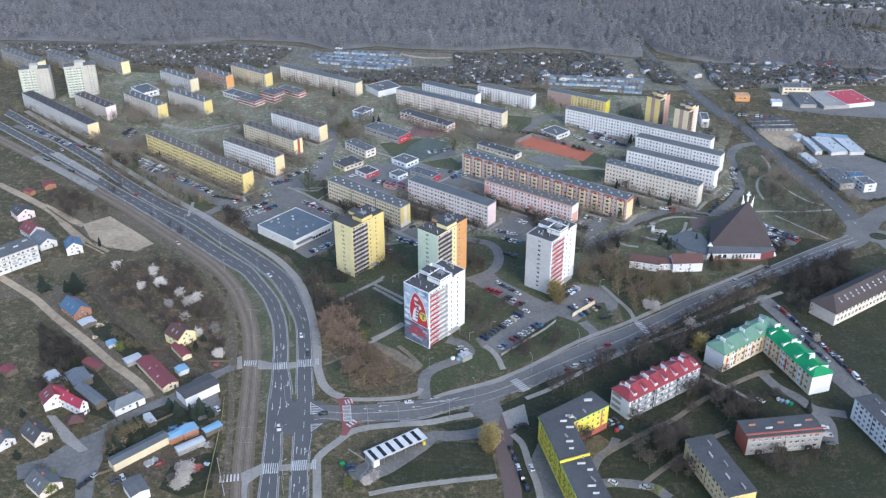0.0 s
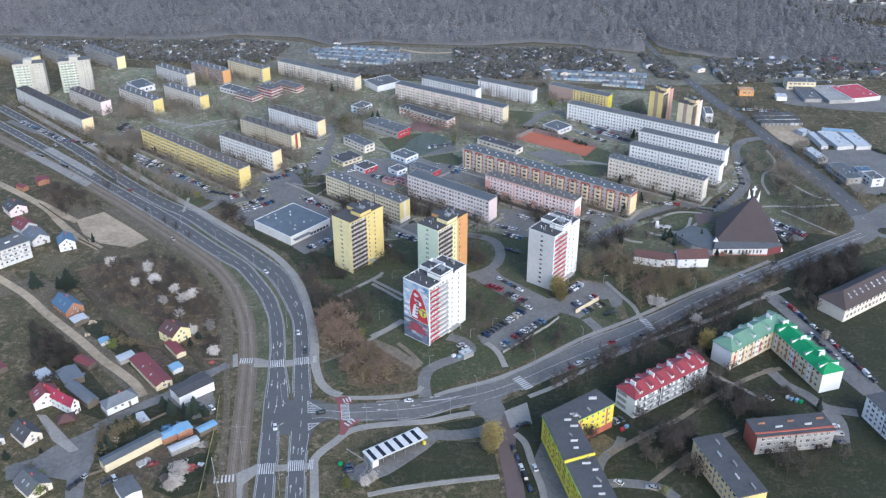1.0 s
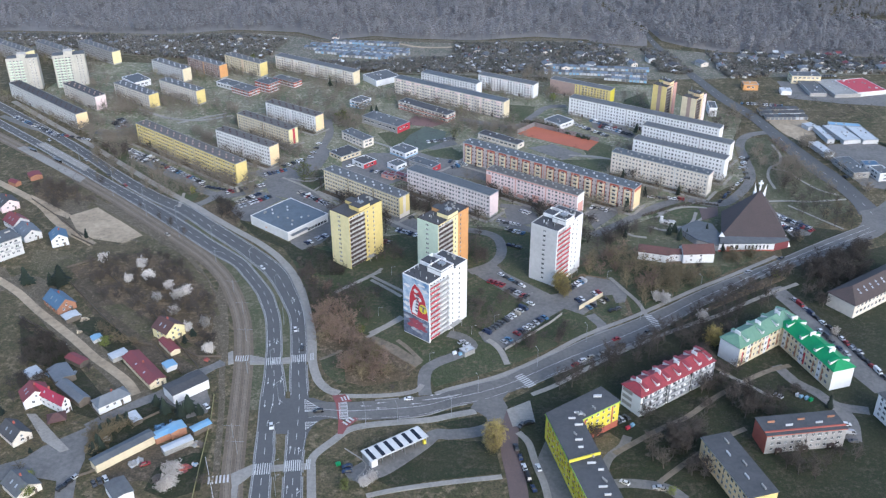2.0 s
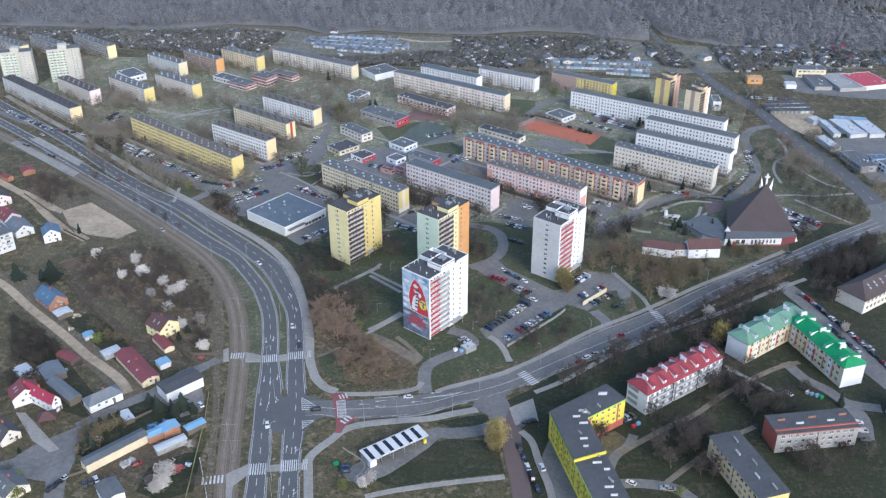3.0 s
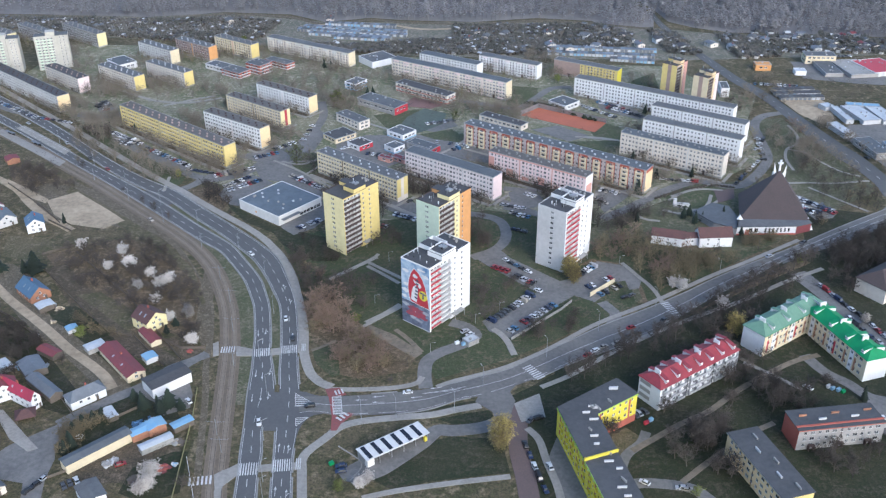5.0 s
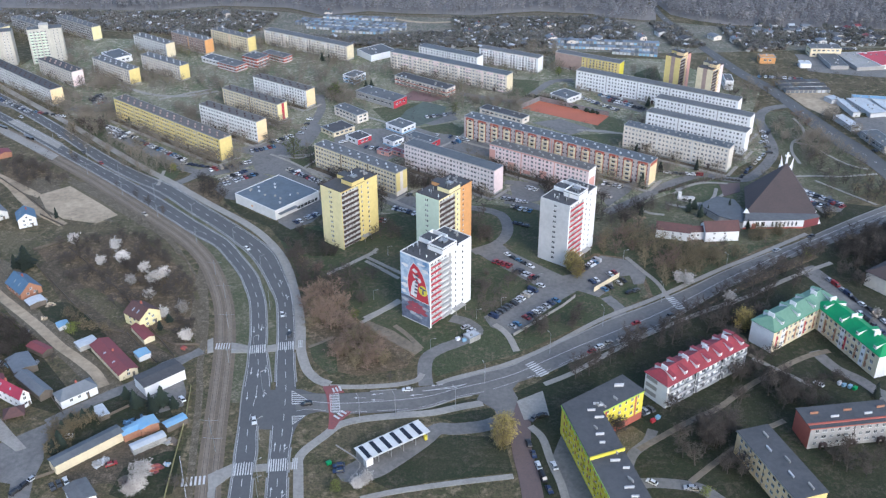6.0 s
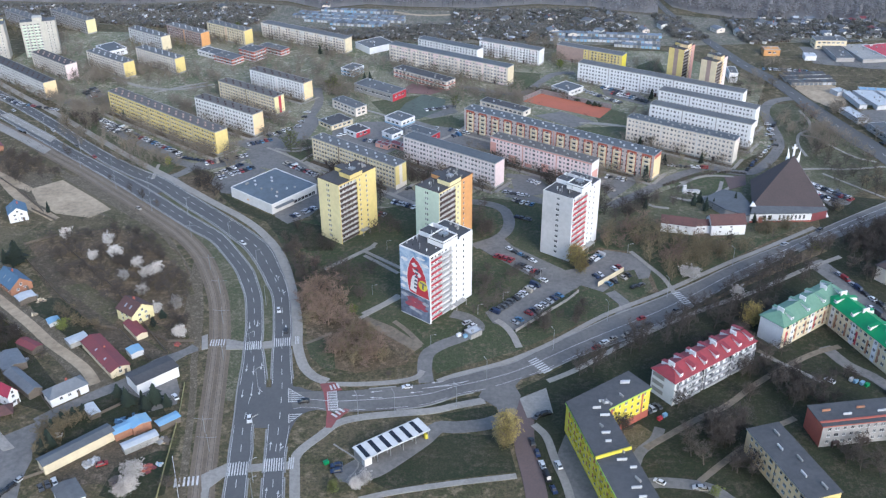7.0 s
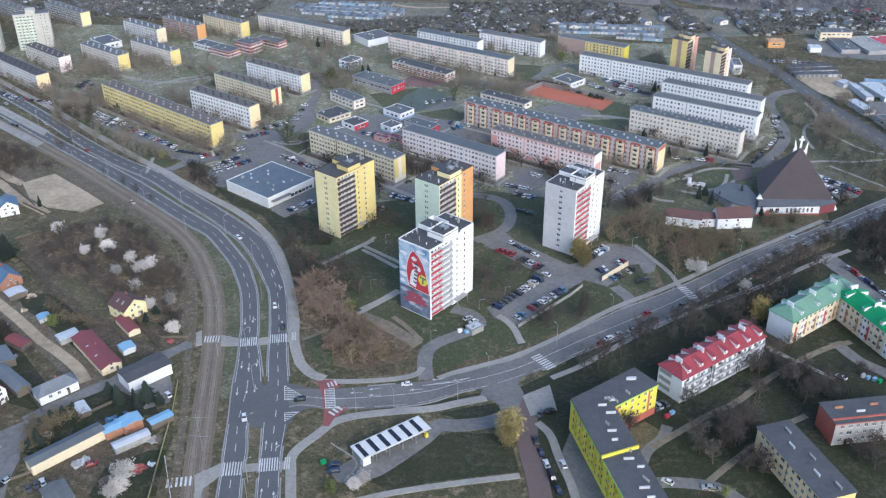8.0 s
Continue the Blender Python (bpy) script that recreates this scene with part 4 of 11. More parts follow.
ground_piece("lawn", [(38.6, 615.3), (86.5, 619.7), (85.9, 600.6), (58.1, 596.2)], 0, GREEN_GRASS, "green lawn beside the long block", "lawn")
ground_piece("lawn", [(-44.4, 612.4), (-25.8, 635.0), (-17.5, 625.6), (-28.0, 600.3)], 0, GREEN_GRASS, "green lawn beside the school", "lawn")
ground_piece("lawn", [(-61.8, 520.1), (-44.7, 531.2), (-39.2, 509.5), (-52.7, 507.6)], 0, GREEN_GRASS, "green lawn between the tower blocks", "lawn")
ground_piece("lawn", [(118.5, 553.4), (138.1, 556.3), (148.0, 550.6), (137.6, 524.9), (117.1, 520.7), (102.1, 530.7)], 0, GREEN_GRASS, "green churchyard lawn", "lawn")
ground_piece("lawn", [(13.7, 718.1), (38.1, 721.3), (30.6, 683.9), (13.1, 677.8)], 0, GREEN_GRASS, "green lawn at the end of the block", "lawn")
ground_piece("lawn", [(111.0, 739.8), (130.4, 759.8), (128.7, 721.8), (103.8, 715.0)], 0, GREEN_GRASS, "green lawn beside the far tower", "lawn")
ground_piece("allotment_soil", [(-520, 905), (-253, 922), (-150, 895), (100, 900), (200, 868), (380, 852), (370, 815), (150, 790), (-60, 796), (-200, 822), (-500, 862)], 0, HAZED_SOIL, "tilled soil and grass of allotment gardens, paled with painted haze", "ground")
ground_piece("lawn", [(14, 350), (60, 392), (165, 470), (240, 505), (300, 470), (330, 360), (260, 240), (120, 200), (40, 210), (16, 285)], 0, LAWN, "dark green lawn under bare trees", "lawn")
ring = [(246.5 + 11.0 * math.cos(math.radians(a)), 525.5 + 9.0 * math.sin(math.radians(a))) for a in range(0, 360, 20)]
ground_piece("roundabout", ring, 0.05, WORN, "grey asphalt ring of a small roundabout", "road")
ring = [(246.5 + 5.5 * math.cos(math.radians(a)), 525.5 + 4.4 * math.sin(math.radians(a))) for a in range(0, 360, 20)]
verge = ground_piece("verge", ring, 0.05, LAWN, "round grass island of the roundabout", "verge")
verge.location.z += 0.3
path("street", [(246.0, 517.0), (252.0, 500.0), (262.0, 470.0), (275.0, 430.0)], 7.0, 0.05, WORN, "grey asphalt street leaving the roundabout", "road")
ribbon("junction", [(-90.0, 321.5, -81.5, 321.5), (-90.5, 330.0, -82.5, 330.0), (-90.5, 338.0, -84.0, 338.0), (-91.0, 345.5, -84.5, 345.5)], 0.055, ASPHALT, "grey asphalt of the road junction")
ribbon("junction_corner", [(-76.0, 309.7, -73.8, 309.7), (-77.0, 317.0, -74.3, 317.0), (-78.0, 325.0, -73.6, 325.0), (-79.0, 331.0, -70.5, 331.0), (-80.0, 334.0, -66.0, 332.8)], 0.055, ASPHALT, "rounded asphalt corner of the junction")
ribbon("junction_corner", [(-80.0, 343.0, -68.0, 343.5), (-80.5, 345.0, -72.0, 344.6), (-80.5, 346.8, -75.5, 346.2)], 0.055, ASPHALT, "rounded asphalt corner of the junction")
path("cycle_path", [(-65.6, 281.3), (-69.0, 300.4), (-69.8, 306.0), (-68.0, 311.0), (-62.5, 318.6), (-57.8, 325.0), (-50.2, 328.6), (-36.6, 331.4), (-22.8, 333.6), (-13.7, 336.9), (-3.0, 340.4)], 3.6, 0.14, PAVING, "pale concrete footway beside the road", "path")
path("cycle_path", [(-64.9, 349.9), (-70.3, 352.8), (-75.1, 358.3), (-78.3, 365.5), (-81.2, 375.2), (-83.9, 390.9), (-88.2, 407.5), (-92.8, 422.7), (-98.4, 439.3), (-105.8, 455.1), (-113.7, 467.6), (-122.2, 478.6), (-133.3, 490.0), (-144.7, 499.9), (-156.1, 510.0), (-171.6, 524.2), (-183.3, 535.2), (-202.5, 551.3), (-228.4, 575.1), (-256.6, 601.7), (-284.9, 628.5), (-323.5, 662.9), (-381.8, 715.5)], 4.2, 0.14, PAVING, "pale concrete footway beside the road", "path")
path("pavement_side", [(-64.8, 348.6), (-52.7, 348.8), (-38.4, 350.7), (-30.1, 353.9), (-27.8, 358.4)], 2.6, 0.14, PAVING, "pale concrete footway beside the road", "path")
path("pavement_side", [(-21.5, 351.6), (-14.4, 355.9), (-2.3, 361.4), (8.8, 367.3), (25.5, 379.6), (50.4, 401.8), (76.7, 419.8), (112.1, 447.1), (132.4, 461.3), (165.3, 485.5)], 2.4, 0.14, PAVING, "pale concrete footway beside the road", "path")
path("pavement_side", [(11.4, 375.4), (8.5, 385.8), (5.2, 391.9), (2.0, 395.5)], 3.0, 0.14, PAVING, "pale concrete footway beside the road", "path")
path("footpath", [(21.9, 353.1), (34.5, 361.6), (50.5, 375.7), (70.2, 391.2), (96.6, 409.0), (121.1, 423.6), (144.6, 440.6), (168.7, 455.7)], 2.4, 0.14, PAVING, "pale worn footpath across the grass", "path")
path("footpath", [(-79.1, 435.9), (-68.0, 447.8), (-57.7, 458.9)], 2.2, 0.14, PAVING, "pale worn footpath across the grass", "path")
path("footpath", [(-61.7, 449.8), (-52.6, 441.7), (-43.7, 433.4)], 2.0, 0.14, PAVING, "pale worn footpath across the grass", "path")
path("footpath", [(-56.7, 398.5), (-48.9, 406.2), (-42.1, 414.6)], 2.0, 0.14, PAVING, "pale worn footpath across the grass", "path")
path("footpath", [(-42.3, 393.2), (-36.5, 386.6), (-29.2, 375.9)], 2.2, 0.14, TRODDEN, "trodden dirt path through the thicket", "path")
path("footpath", [(-57.3, 313.8), (-47.2, 304.6), (-50.3, 295.2)], 0.5, 0.14, PAVING, "pale worn footpath across the grass", "path")
path("footpath", [(-57.3, 519.8), (-48.4, 512.3), (-38.0, 504.4)], 3.0, 0.14, PAVING, "pale worn footpath across the grass", "path")
path("footpath", [(-194.8, 552.9), (-192.2, 532.9)], 2.0, 0.14, PAVING, "pale worn footpath across the grass", "path")
path("footpath", [(-275.5, 703.9), (-247.3, 684.6), (-220.4, 680.2), (-197.7, 691.0)], 3.0, 0.14, PAVING, "pale worn footpath across the grass", "path")
path("footpath", [(-235.4, 673.5), (-217.9, 686.3), (-203.2, 695.6)], 2.5, 0.14, PAVING, "pale worn footpath across the grass", "path")
path("sandy_path", [(54.5, 315.3), (75.9, 331.9), (88.8, 340.4), (103.3, 354.2), (119.5, 366.9), (132.8, 375.8), (144.1, 380.6)], 2.6, 0.06, TRODDEN, "sandy trodden path across the lawn", "road")
path("sandy_path", [(107.4, 378.7), (113.4, 372.3), (118.0, 366.0)], 2.0, 0.06, TRODDEN, "sandy trodden path across the lawn", "road")
path("sandy_path", [(70.4, 299.0), (83.3, 311.3), (101.9, 327.0), (112.5, 333.8)], 2.4, 0.06, TRODDEN, "sandy trodden path across the lawn", "road")
path("dirt_road", [(-339.2, 575.4), (-305.7, 551.9), (-280.6, 532.1), (-264.0, 513.1), (-246.4, 496.0), (-235.4, 488.3), (-228.0, 482.6)], 5.0, 0.06, SAND, "pale sandy track between the houses", "road")
path("dirt_road", [(-284.9, 455.3), (-261.3, 438.6), (-247.4, 428.1), (-230.1, 411.8), (-214.4, 398.5), (-199.8, 385.9), (-185.4, 372.5), (-175.0, 364.4), (-163.5, 354.6), (-156.2, 345.4)], 4.6, 0.06, SAND, "pale sandy track between the houses", "road")
path("lane", [(-165.3, 326.6), (-157.8, 335.0), (-149.3, 341.9), (-141.9, 348.9), (-136.8, 359.7), (-129.4, 365.5), (-122.9, 371.0)], 4.6, 0.06, WORN, "narrow grey asphalt lane", "road")
path("lane", [(-103.5, 279.4), (-109.3, 307.9), (-116.4, 342.8), (-121.1, 360.5), (-124.8, 382.0), (-129.8, 403.0), (-134.8, 417.9), (-142.3, 430.9), (-162.9, 463.6), (-179.1, 480.0), (-204.3, 502.5), (-226.9, 523.4), (-252.8, 545.6)], 2.8, 0.06, TRACK, "narrow trodden dirt path beside the tram track", "road")
path("driveway", [(-25.8, 350.6), (-27.1, 360.1), (-26.5, 369.6), (-21.6, 375.8), (-15.4, 380.1), (-9.1, 384.9), (-5.8, 390.5), (-10.7, 397.2), (-17.5, 400.1)], 6.0, 0.06, WORN, "grey asphalt drive to the tower block", "road")
path("estate_road", [(54.0, 420.1), (57.1, 414.7), (59.4, 409.0), (56.0, 399.2)], 5.5, 0.06, WORN, "grey asphalt estate road", "road")
path("estate_road", [(63.3, 506.4), (81.1, 521.4), (100.2, 540.3), (113.8, 551.1), (126.8, 557.4), (142.3, 551.1), (155.6, 557.3), (175.7, 590.2), (179.9, 625.5), (181.2, 645.4), (186.7, 660.3), (195.7, 669.4), (211.1, 674.7)], 6.5, 0.06, WORN, "grey asphalt estate road", "road")
path("estate_road", [(-8.6, 460.3), (2.4, 468.1), (8.2, 477.7), (9.5, 490.0), (6.1, 502.0), (-4.2, 508.3), (-20.5, 510.3), (-37.9, 502.3), (-53.5, 514.2), (-59.6, 519.7)], 6.0, 0.06, WORN, "grey asphalt estate road", "road")
path("estate_road", [(-184.7, 533.3), (-177.4, 541.6), (-168.9, 556.0), (-154.2, 561.8), (-139.9, 570.3), (-131.3, 582.3), (-121.3, 608.9), (-118.0, 630.9), (-116.3, 657.5), (-122.0, 685.7)], 6.0, 0.06, WORN, "grey asphalt estate road", "road")
path("estate_road", [(-131.9, 576.0), (-113.7, 555.7), (-98.2, 535.7)], 6.5, 0.06, WORN, "grey asphalt estate road", "road")
path("estate_road", [(62.7, 723.0), (47.4, 719.6), (35.3, 699.3), (23.0, 678.7), (8.9, 679.1), (-8.1, 686.2), (-21.3, 691.4)], 6.0, 0.06, WORN, "grey asphalt estate road", "road")
path("estate_road", [(8.8, 519.0), (21.9, 514.7), (34.4, 506.2)], 6.0, 0.06, WORN, "grey asphalt estate road", "road")
path("estate_road", [(-291.9, 655.5), (-273.7, 651.0), (-252.4, 661.1)], 9.0, 0.06, WORN, "grey asphalt estate road", "road")
path("estate_road", [(-376.3, 683.4), (-344.7, 661.6), (-317.1, 646.3), (-273.2, 607.3)], 5.0, 0.06, WORN, "grey asphalt service road", "road")
path("estate_road", [(153.6, 427.9), (158.8, 413.2), (165.0, 399.4), (170.1, 384.1), (179.3, 362.0)], 6.0, 0.06, WORN, "grey asphalt street with parked cars", "road")
path("estate_road", [(137.7, 380.3), (142.9, 368.1), (150.2, 360.5), (156.6, 351.3), (169.5, 348.2)], 5.5, 0.06, WORN, "grey asphalt drive beside the green-roofed house", "road")
path("estate_road", [(156.6, 351.3), (158.7, 340.4), (156.0, 328.1)], 7, 0.06, WORN, "grey asphalt drive", "road")
path("street", [(13.9, 341.3), (11.8, 329.3), (11.6, 314.1), (13.8, 298.5), (15.1, 284.0)], 7.5, 0.1, SETTS, "street of red-brown setts with parked cars", "road")
path("driveway", [(-48.9, 297.7), (-41.3, 300.3), (-34.3, 306.9), (-25.2, 317.1), (-20.0, 324.2), (-13.2, 324.5), (-1.9, 326.9), (7.3, 332.6)], 6.5, 0.06, WORN, "grey asphalt drive round the car wash", "road")
path("pavement_side", [(15.2, 327.0), (19.5, 320.4), (21.9, 308.2), (24.9, 296.1), (26.4, 284.6)], 3.0, 0.1, PAVING, "pale concrete footway beside the street", "path")
path("driveway", [(51.3, 297.4), (57.7, 298.3), (67.1, 297.6), (74.0, 295.6), (79.2, 290.1)], 5.0, 0.06, WORN, "grey asphalt drive", "road")
path("pavement_side", [(-45.0, 286.6), (-32.9, 290.7), (-12.1, 295.7), (8.1, 299.7)], 2.5, 0.1, PAVING, "pale concrete footway", "path")
path("driveway", [(48.9, 294.3), (48.8, 303.3), (52.1, 312.9), (58.4, 319.8), (61.5, 326.7)], 4.0, 0.06, WORN, "grey asphalt drive", "road")
ground_piece("parking_lot", [(-8.7, 462.1), (4.5, 471.9), (11.3, 460.7), (35.3, 438.6), (39.7, 440.5), (55.7, 459.0), (67.1, 455.5), (73.0, 451.2), (76.2, 442.4), (73.5, 433.1), (68.6, 431.8), (67.7, 440.3), (58.8, 437.7), (58.6, 429.7), (50.7, 419.9), (41.5, 425.6), (34.1, 418.1), (10.4, 388.1), (0.4, 393.5), (-2.8, 401.4), (12.1, 416.9), (23.5, 427.8), (-0.5, 452.5)], 0.064, WORN, "grey asphalt car park between the tower blocks", "parking lot")
ground_piece("parking_lot", [(-158.5, 529.3), (-157.2, 541.9), (-144.3, 557.3), (-129.6, 546.7), (-143.4, 524.8), (-143.2, 515.2), (-148.5, 516.4)], 0.064, WORN, "grey asphalt car park beside the supermarket", "parking lot")
ground_piece("parking_lot", [(-116.4, 498.1), (-96.2, 525.1), (-90.5, 501.6), (-95.6, 489.7), (-105.2, 481.3), (-113.0, 488.8)], 0.064, WORN, "grey asphalt car park in front of the supermarket", "parking lot")
ground_piece("parking_lot", [(-258.2, 625.2), (-235.4, 610.4), (-209.4, 588.9), (-185.0, 568.7), (-183.9, 558.5), (-203.4, 569.5), (-246.7, 603.9)], 0.064, WORN, "grey asphalt car park along the yellow block", "parking lot")
ground_piece("parking_lot", [(-286.4, 674.1), (-278.9, 682.8), (-268.6, 665.9), (-275.7, 656.4)], 0.064, WORN, "grey asphalt car park", "parking lot")
ground_piece("parking_lot", [(77.7, 696.9), (102.8, 680.9), (110.5, 662.5), (103.9, 657.9), (79.8, 676.3)], 0.064, WORN, "grey asphalt car park beside the white block", "parking lot")
ground_piece("parking_lot", [(-45.8, 647.4), (-26.1, 654.9), (-20.9, 641.4), (-36.9, 630.3), (-44.0, 633.0)], 0.064, WORN, "grey asphalt car park", "parking lot")
ground_piece("parking_lot", [(175.2, 539.8), (180.7, 541.6), (196.9, 519.1), (191.5, 511.9), (181.3, 509.3), (174.2, 530.1)], 0.064, WORN, "grey asphalt car park beside the church", "parking lot")
ground_piece("parking_lot", [(-59.3, 540.1), (-40.8, 520.7), (-43.0, 506.2), (-56.9, 515.5)], 0.064, WORN, "grey asphalt car park", "parking lot")
ground_piece("parking_lot", [(-83.7, 598.6), (-54.1, 603.0), (-47.3, 586.9), (-62.5, 572.8), (-82.0, 585.0)], 0.064, WORN, "grey asphalt yard of the shops", "parking lot")
ground_piece("yard", [(-198.6, 296.3), (-188.0, 301.9), (-183.7, 309.3), (-172.4, 319.8), (-165.0, 326.6), (-165.1, 319.5), (-166.2, 310.2), (-163.0, 302.5), (-162.2, 291.6), (-158.6, 278.0), (-165.6, 277.6), (-169.5, 289.4), (-183.2, 291.8), (-194.4, 287.9)], 0.055, WORN, "grey asphalt yard between the houses", "yard")
ground_piece("yard", [(-55.7, 299.5), (-47.5, 307.2), (-37.0, 311.6), (-25.6, 322.9), (-22.1, 320.7), (-34.3, 306.9), (-45.9, 293.9), (-52.5, 295.1)], 0.062, WORN, "grey asphalt apron of the car wash", "yard")
ground_piece("yard", [(26.3, 321.5), (28.7, 325.0), (39.4, 293.8), (39.7, 285.2), (26.4, 284.6), (22.4, 309.8)], 0.062, WORN, "grey asphalt yard beside the yellow house", "yard")
ground_piece("plaza", [(10.4, 341.9), (21.0, 348.8), (22.8, 333.8), (13.0, 330.4)], 0.1, PAVING, "pale concrete slabs", "plaza")
ground_piece("yard", [(45.8, 322.5), (49.1, 326.0), (58.8, 331.7), (68.6, 328.7), (60.8, 321.6), (53.5, 316.2), (49.9, 303.4)], 0.062, DRY, "trodden bare yard behind the yellow house", "yard")
ground_piece("yard", [(-149.2, 345.0), (-128.5, 358.1), (-121.7, 342.6), (-120.5, 334.4), (-129.7, 329.1), (-135.8, 337.3)], 0.05, WORN, "grey yard of the white workshop", "yard")
ground_piece("yard", [(-154.4, 296.0), (-136.1, 313.1), (-117.3, 310.8), (-116.0, 302.7), (-133.0, 291.0), (-149.9, 290.1)], 0.05, SOIL, "bare trodden yard", "yard")
ground_piece("sand_lot", [(-256.5, 518.0), (-243.2, 530.2), (-215.8, 506.9), (-202.7, 494.9), (-211.1, 484.9), (-230.6, 489.2), (-244.9, 500.3)], 0.045, SAND, "pale bare sandy lot", "lot")
ground_piece("clay_court", [(22.6, 663.1), (35.7, 678.3), (81.2, 650.3), (71.8, 633.3)], 0.09, CLAY, "orange-red clay sports court", "sports court")
ground_piece("grey_court", [(28.6, 637.0), (47.3, 644.2), (67.4, 627.1), (53.2, 616.5)], 0.08, WORN, "grey asphalt sports court", "sports court")
ground_piece("lawn", [(-77.2, 430.5), (-61.5, 448.1), (-43.5, 431.2), (-42.1, 415.1), (-56.9, 400.0), (-67.5, 406.2), (-73.1, 418.6)], 0.03, MID_LAWN, "dark green mown lawn", "lawn")
ground_piece("lawn", [(-4.9, 452.2), (5.3, 445.4), (23.5, 427.3), (-2.8, 402.3), (-8.8, 406.8), (-9.2, 446.3)], 0.03, MID_LAWN, "dark green mown lawn", "lawn")
ground_piece("lawn", [(-36.6, 307.7), (-25.2, 317.1), (-13.1, 321.1), (5.0, 320.4), (8.1, 301.9), (-20.6, 296.1), (-35.0, 291.5), (-41.8, 295.6)], 0.03, LAWN, "dark green mown lawn", "lawn")
ground_piece("lawn", [(33.8, 350.6), (69.4, 385.4), (119.4, 416.0), (146.6, 398.4), (133.2, 359.6), (100.8, 332.1), (88.9, 341.1), (73.6, 331.8), (60.8, 321.6)], 0.03, LAWN, "dark green lawn under bare trees", "lawn")
ground_piece("lawn", [(52.2, 305.0), (59.7, 313.3), (73.4, 317.2), (77.2, 307.9), (70.8, 301.4), (57.8, 299.2)], 0.03, LAWN, "dark green lawn", "lawn")
ground_piece("lawn", [(114.7, 308.2), (136.1, 315.6), (154.8, 319.8), (167.4, 318.8), (156.7, 291.2), (119.7, 289.3)], 0.03, LAWN, "dark green lawn", "lawn")
ground_piece("lawn", [(-163.3, 534.5), (-135.3, 495.7), (-116.6, 483.3), (-109.5, 470.8), (-89.6, 453.6), (-77.7, 454.2), (-84.4, 478.5), (-114.8, 490.0), (-144.3, 512.9)], 0.03, LAWN, "dark green lawn", "lawn")
ground_piece("lawn", [(17.1, 724.3), (34.4, 721.4), (38.2, 706.7), (22.7, 684.5), (16.5, 687.6)], 0.03, GREEN_GRASS, "dark green lawn", "lawn")
ground_piece("lawn", [(68.3, 638.2), (81.2, 650.3), (90.2, 642.4), (87.6, 620.4), (70.9, 623.3)], 0.03, GREEN_GRASS, "dark green lawn", "lawn")
ground_piece("lawn", [(-81.1, 659.5), (-49.5, 672.4), (-47.5, 643.1), (-68.4, 633.7)], 0.03, GREEN_GRASS, "dark green school field", "lawn")
ground_piece("lawn", [(107.7, 545.3), (128.9, 550.3), (134.8, 537.6), (123.9, 523.7), (107.6, 524.3), (102.5, 533.6)], 0.03, GREEN_GRASS, "dark green lawn of the churchyard", "lawn")
ground_piece("thicket_ground", [(-86.0, 406.1), (-85.1, 418.8), (-72.5, 416.7), (-59.0, 397.5), (-44.4, 384.2), (-31.8, 371.6), (-34.9, 362.3), (-54.0, 355.9), (-63.0, 358.7), (-70.6, 376.5), (-78.0, 382.0)], 0.025, LITTER, "brown leaf litter under a thicket", "ground")
ground_piece("lawn", [(-78.1, 376.2), (-67.6, 382.4), (-63.0, 358.7), (-66.0, 357.0), (-74.1, 365.7)], 0.02, MID_LAWN, "green lawn beside the thicket", "lawn")
path("footpath", [(-77.9, 375.4), (-73.5, 378.6), (-68.3, 383.3)], 1.4, 0, TRODDEN, "trodden dirt path into the thicket", "path")
ground_piece("bare_ground", [(-54.9, 396.7), (-42.2, 388.8), (-28.8, 375.2), (-31.8, 371.6), (-44.2, 382.0), (-55.7, 392.0)], 0.03, TRODDEN, "grey trodden ground behind the mural tower", "ground")
ground_piece("scrub_ground", [(-230.9, 455.1), (-217.9, 465.0), (-196.1, 473.8), (-172.1, 467.5), (-153.3, 450.2), (-137.9, 423.0), (-126.9, 381.9), (-142.1, 387.0), (-161.8, 386.0), (-199.3, 417.1)], 0.025, LITTER, "brown scrubland with dead grass", "ground")
ground_piece("scrub_ground", [(-300.4, 564.2), (-273.5, 561.3), (-244.7, 534.0), (-263.8, 521.4), (-284.0, 535.9)], 0.025, LITTER, "brown scrubland with dead grass", "ground")
ground_piece("garden_soil", [(-224.8, 440.6), (-216.9, 446.8), (-164.2, 389.1), (-133.4, 366.2), (-137.1, 361.8), (-169.1, 373.0), (-192.5, 399.7)], 0.022, SOIL, "tilled brown garden soil", "ground")
ground_piece("garden_lawn", [(-187.1, 392.7), (-168.4, 382.0), (-163.1, 356.3), (-193.1, 380.7)], 0.022, LAWN, "unkempt garden grass", "lawn")
ground_piece("verge", [(-83.2, 284.1), (-88.3, 322.4), (-84.0, 323.7), (-77.2, 284.4)], 0.08, DRY, "dry grass of the central reservation", "verge")
ground_piece("bush_ground", [(40.7, 454.7), (60.7, 479.9), (80.0, 487.3), (97.6, 481.9), (128.7, 471.2), (143.8, 472.0), (109.2, 446.9), (74.0, 419.6), (73.1, 434.1), (67.2, 456.1)], 0.025, LITTER, "brown leaf litter under bare shrubs", "ground")
ground_piece("avenue_ground", [(34.5, 361.6), (70.5, 393.5), (122.9, 431.5), (164.5, 461.2), (160.2, 466.9), (128.1, 442.4), (73.2, 394.6), (36.2, 368.7)], 0.025, LITTER, "brown leaf litter under the avenue", "ground")
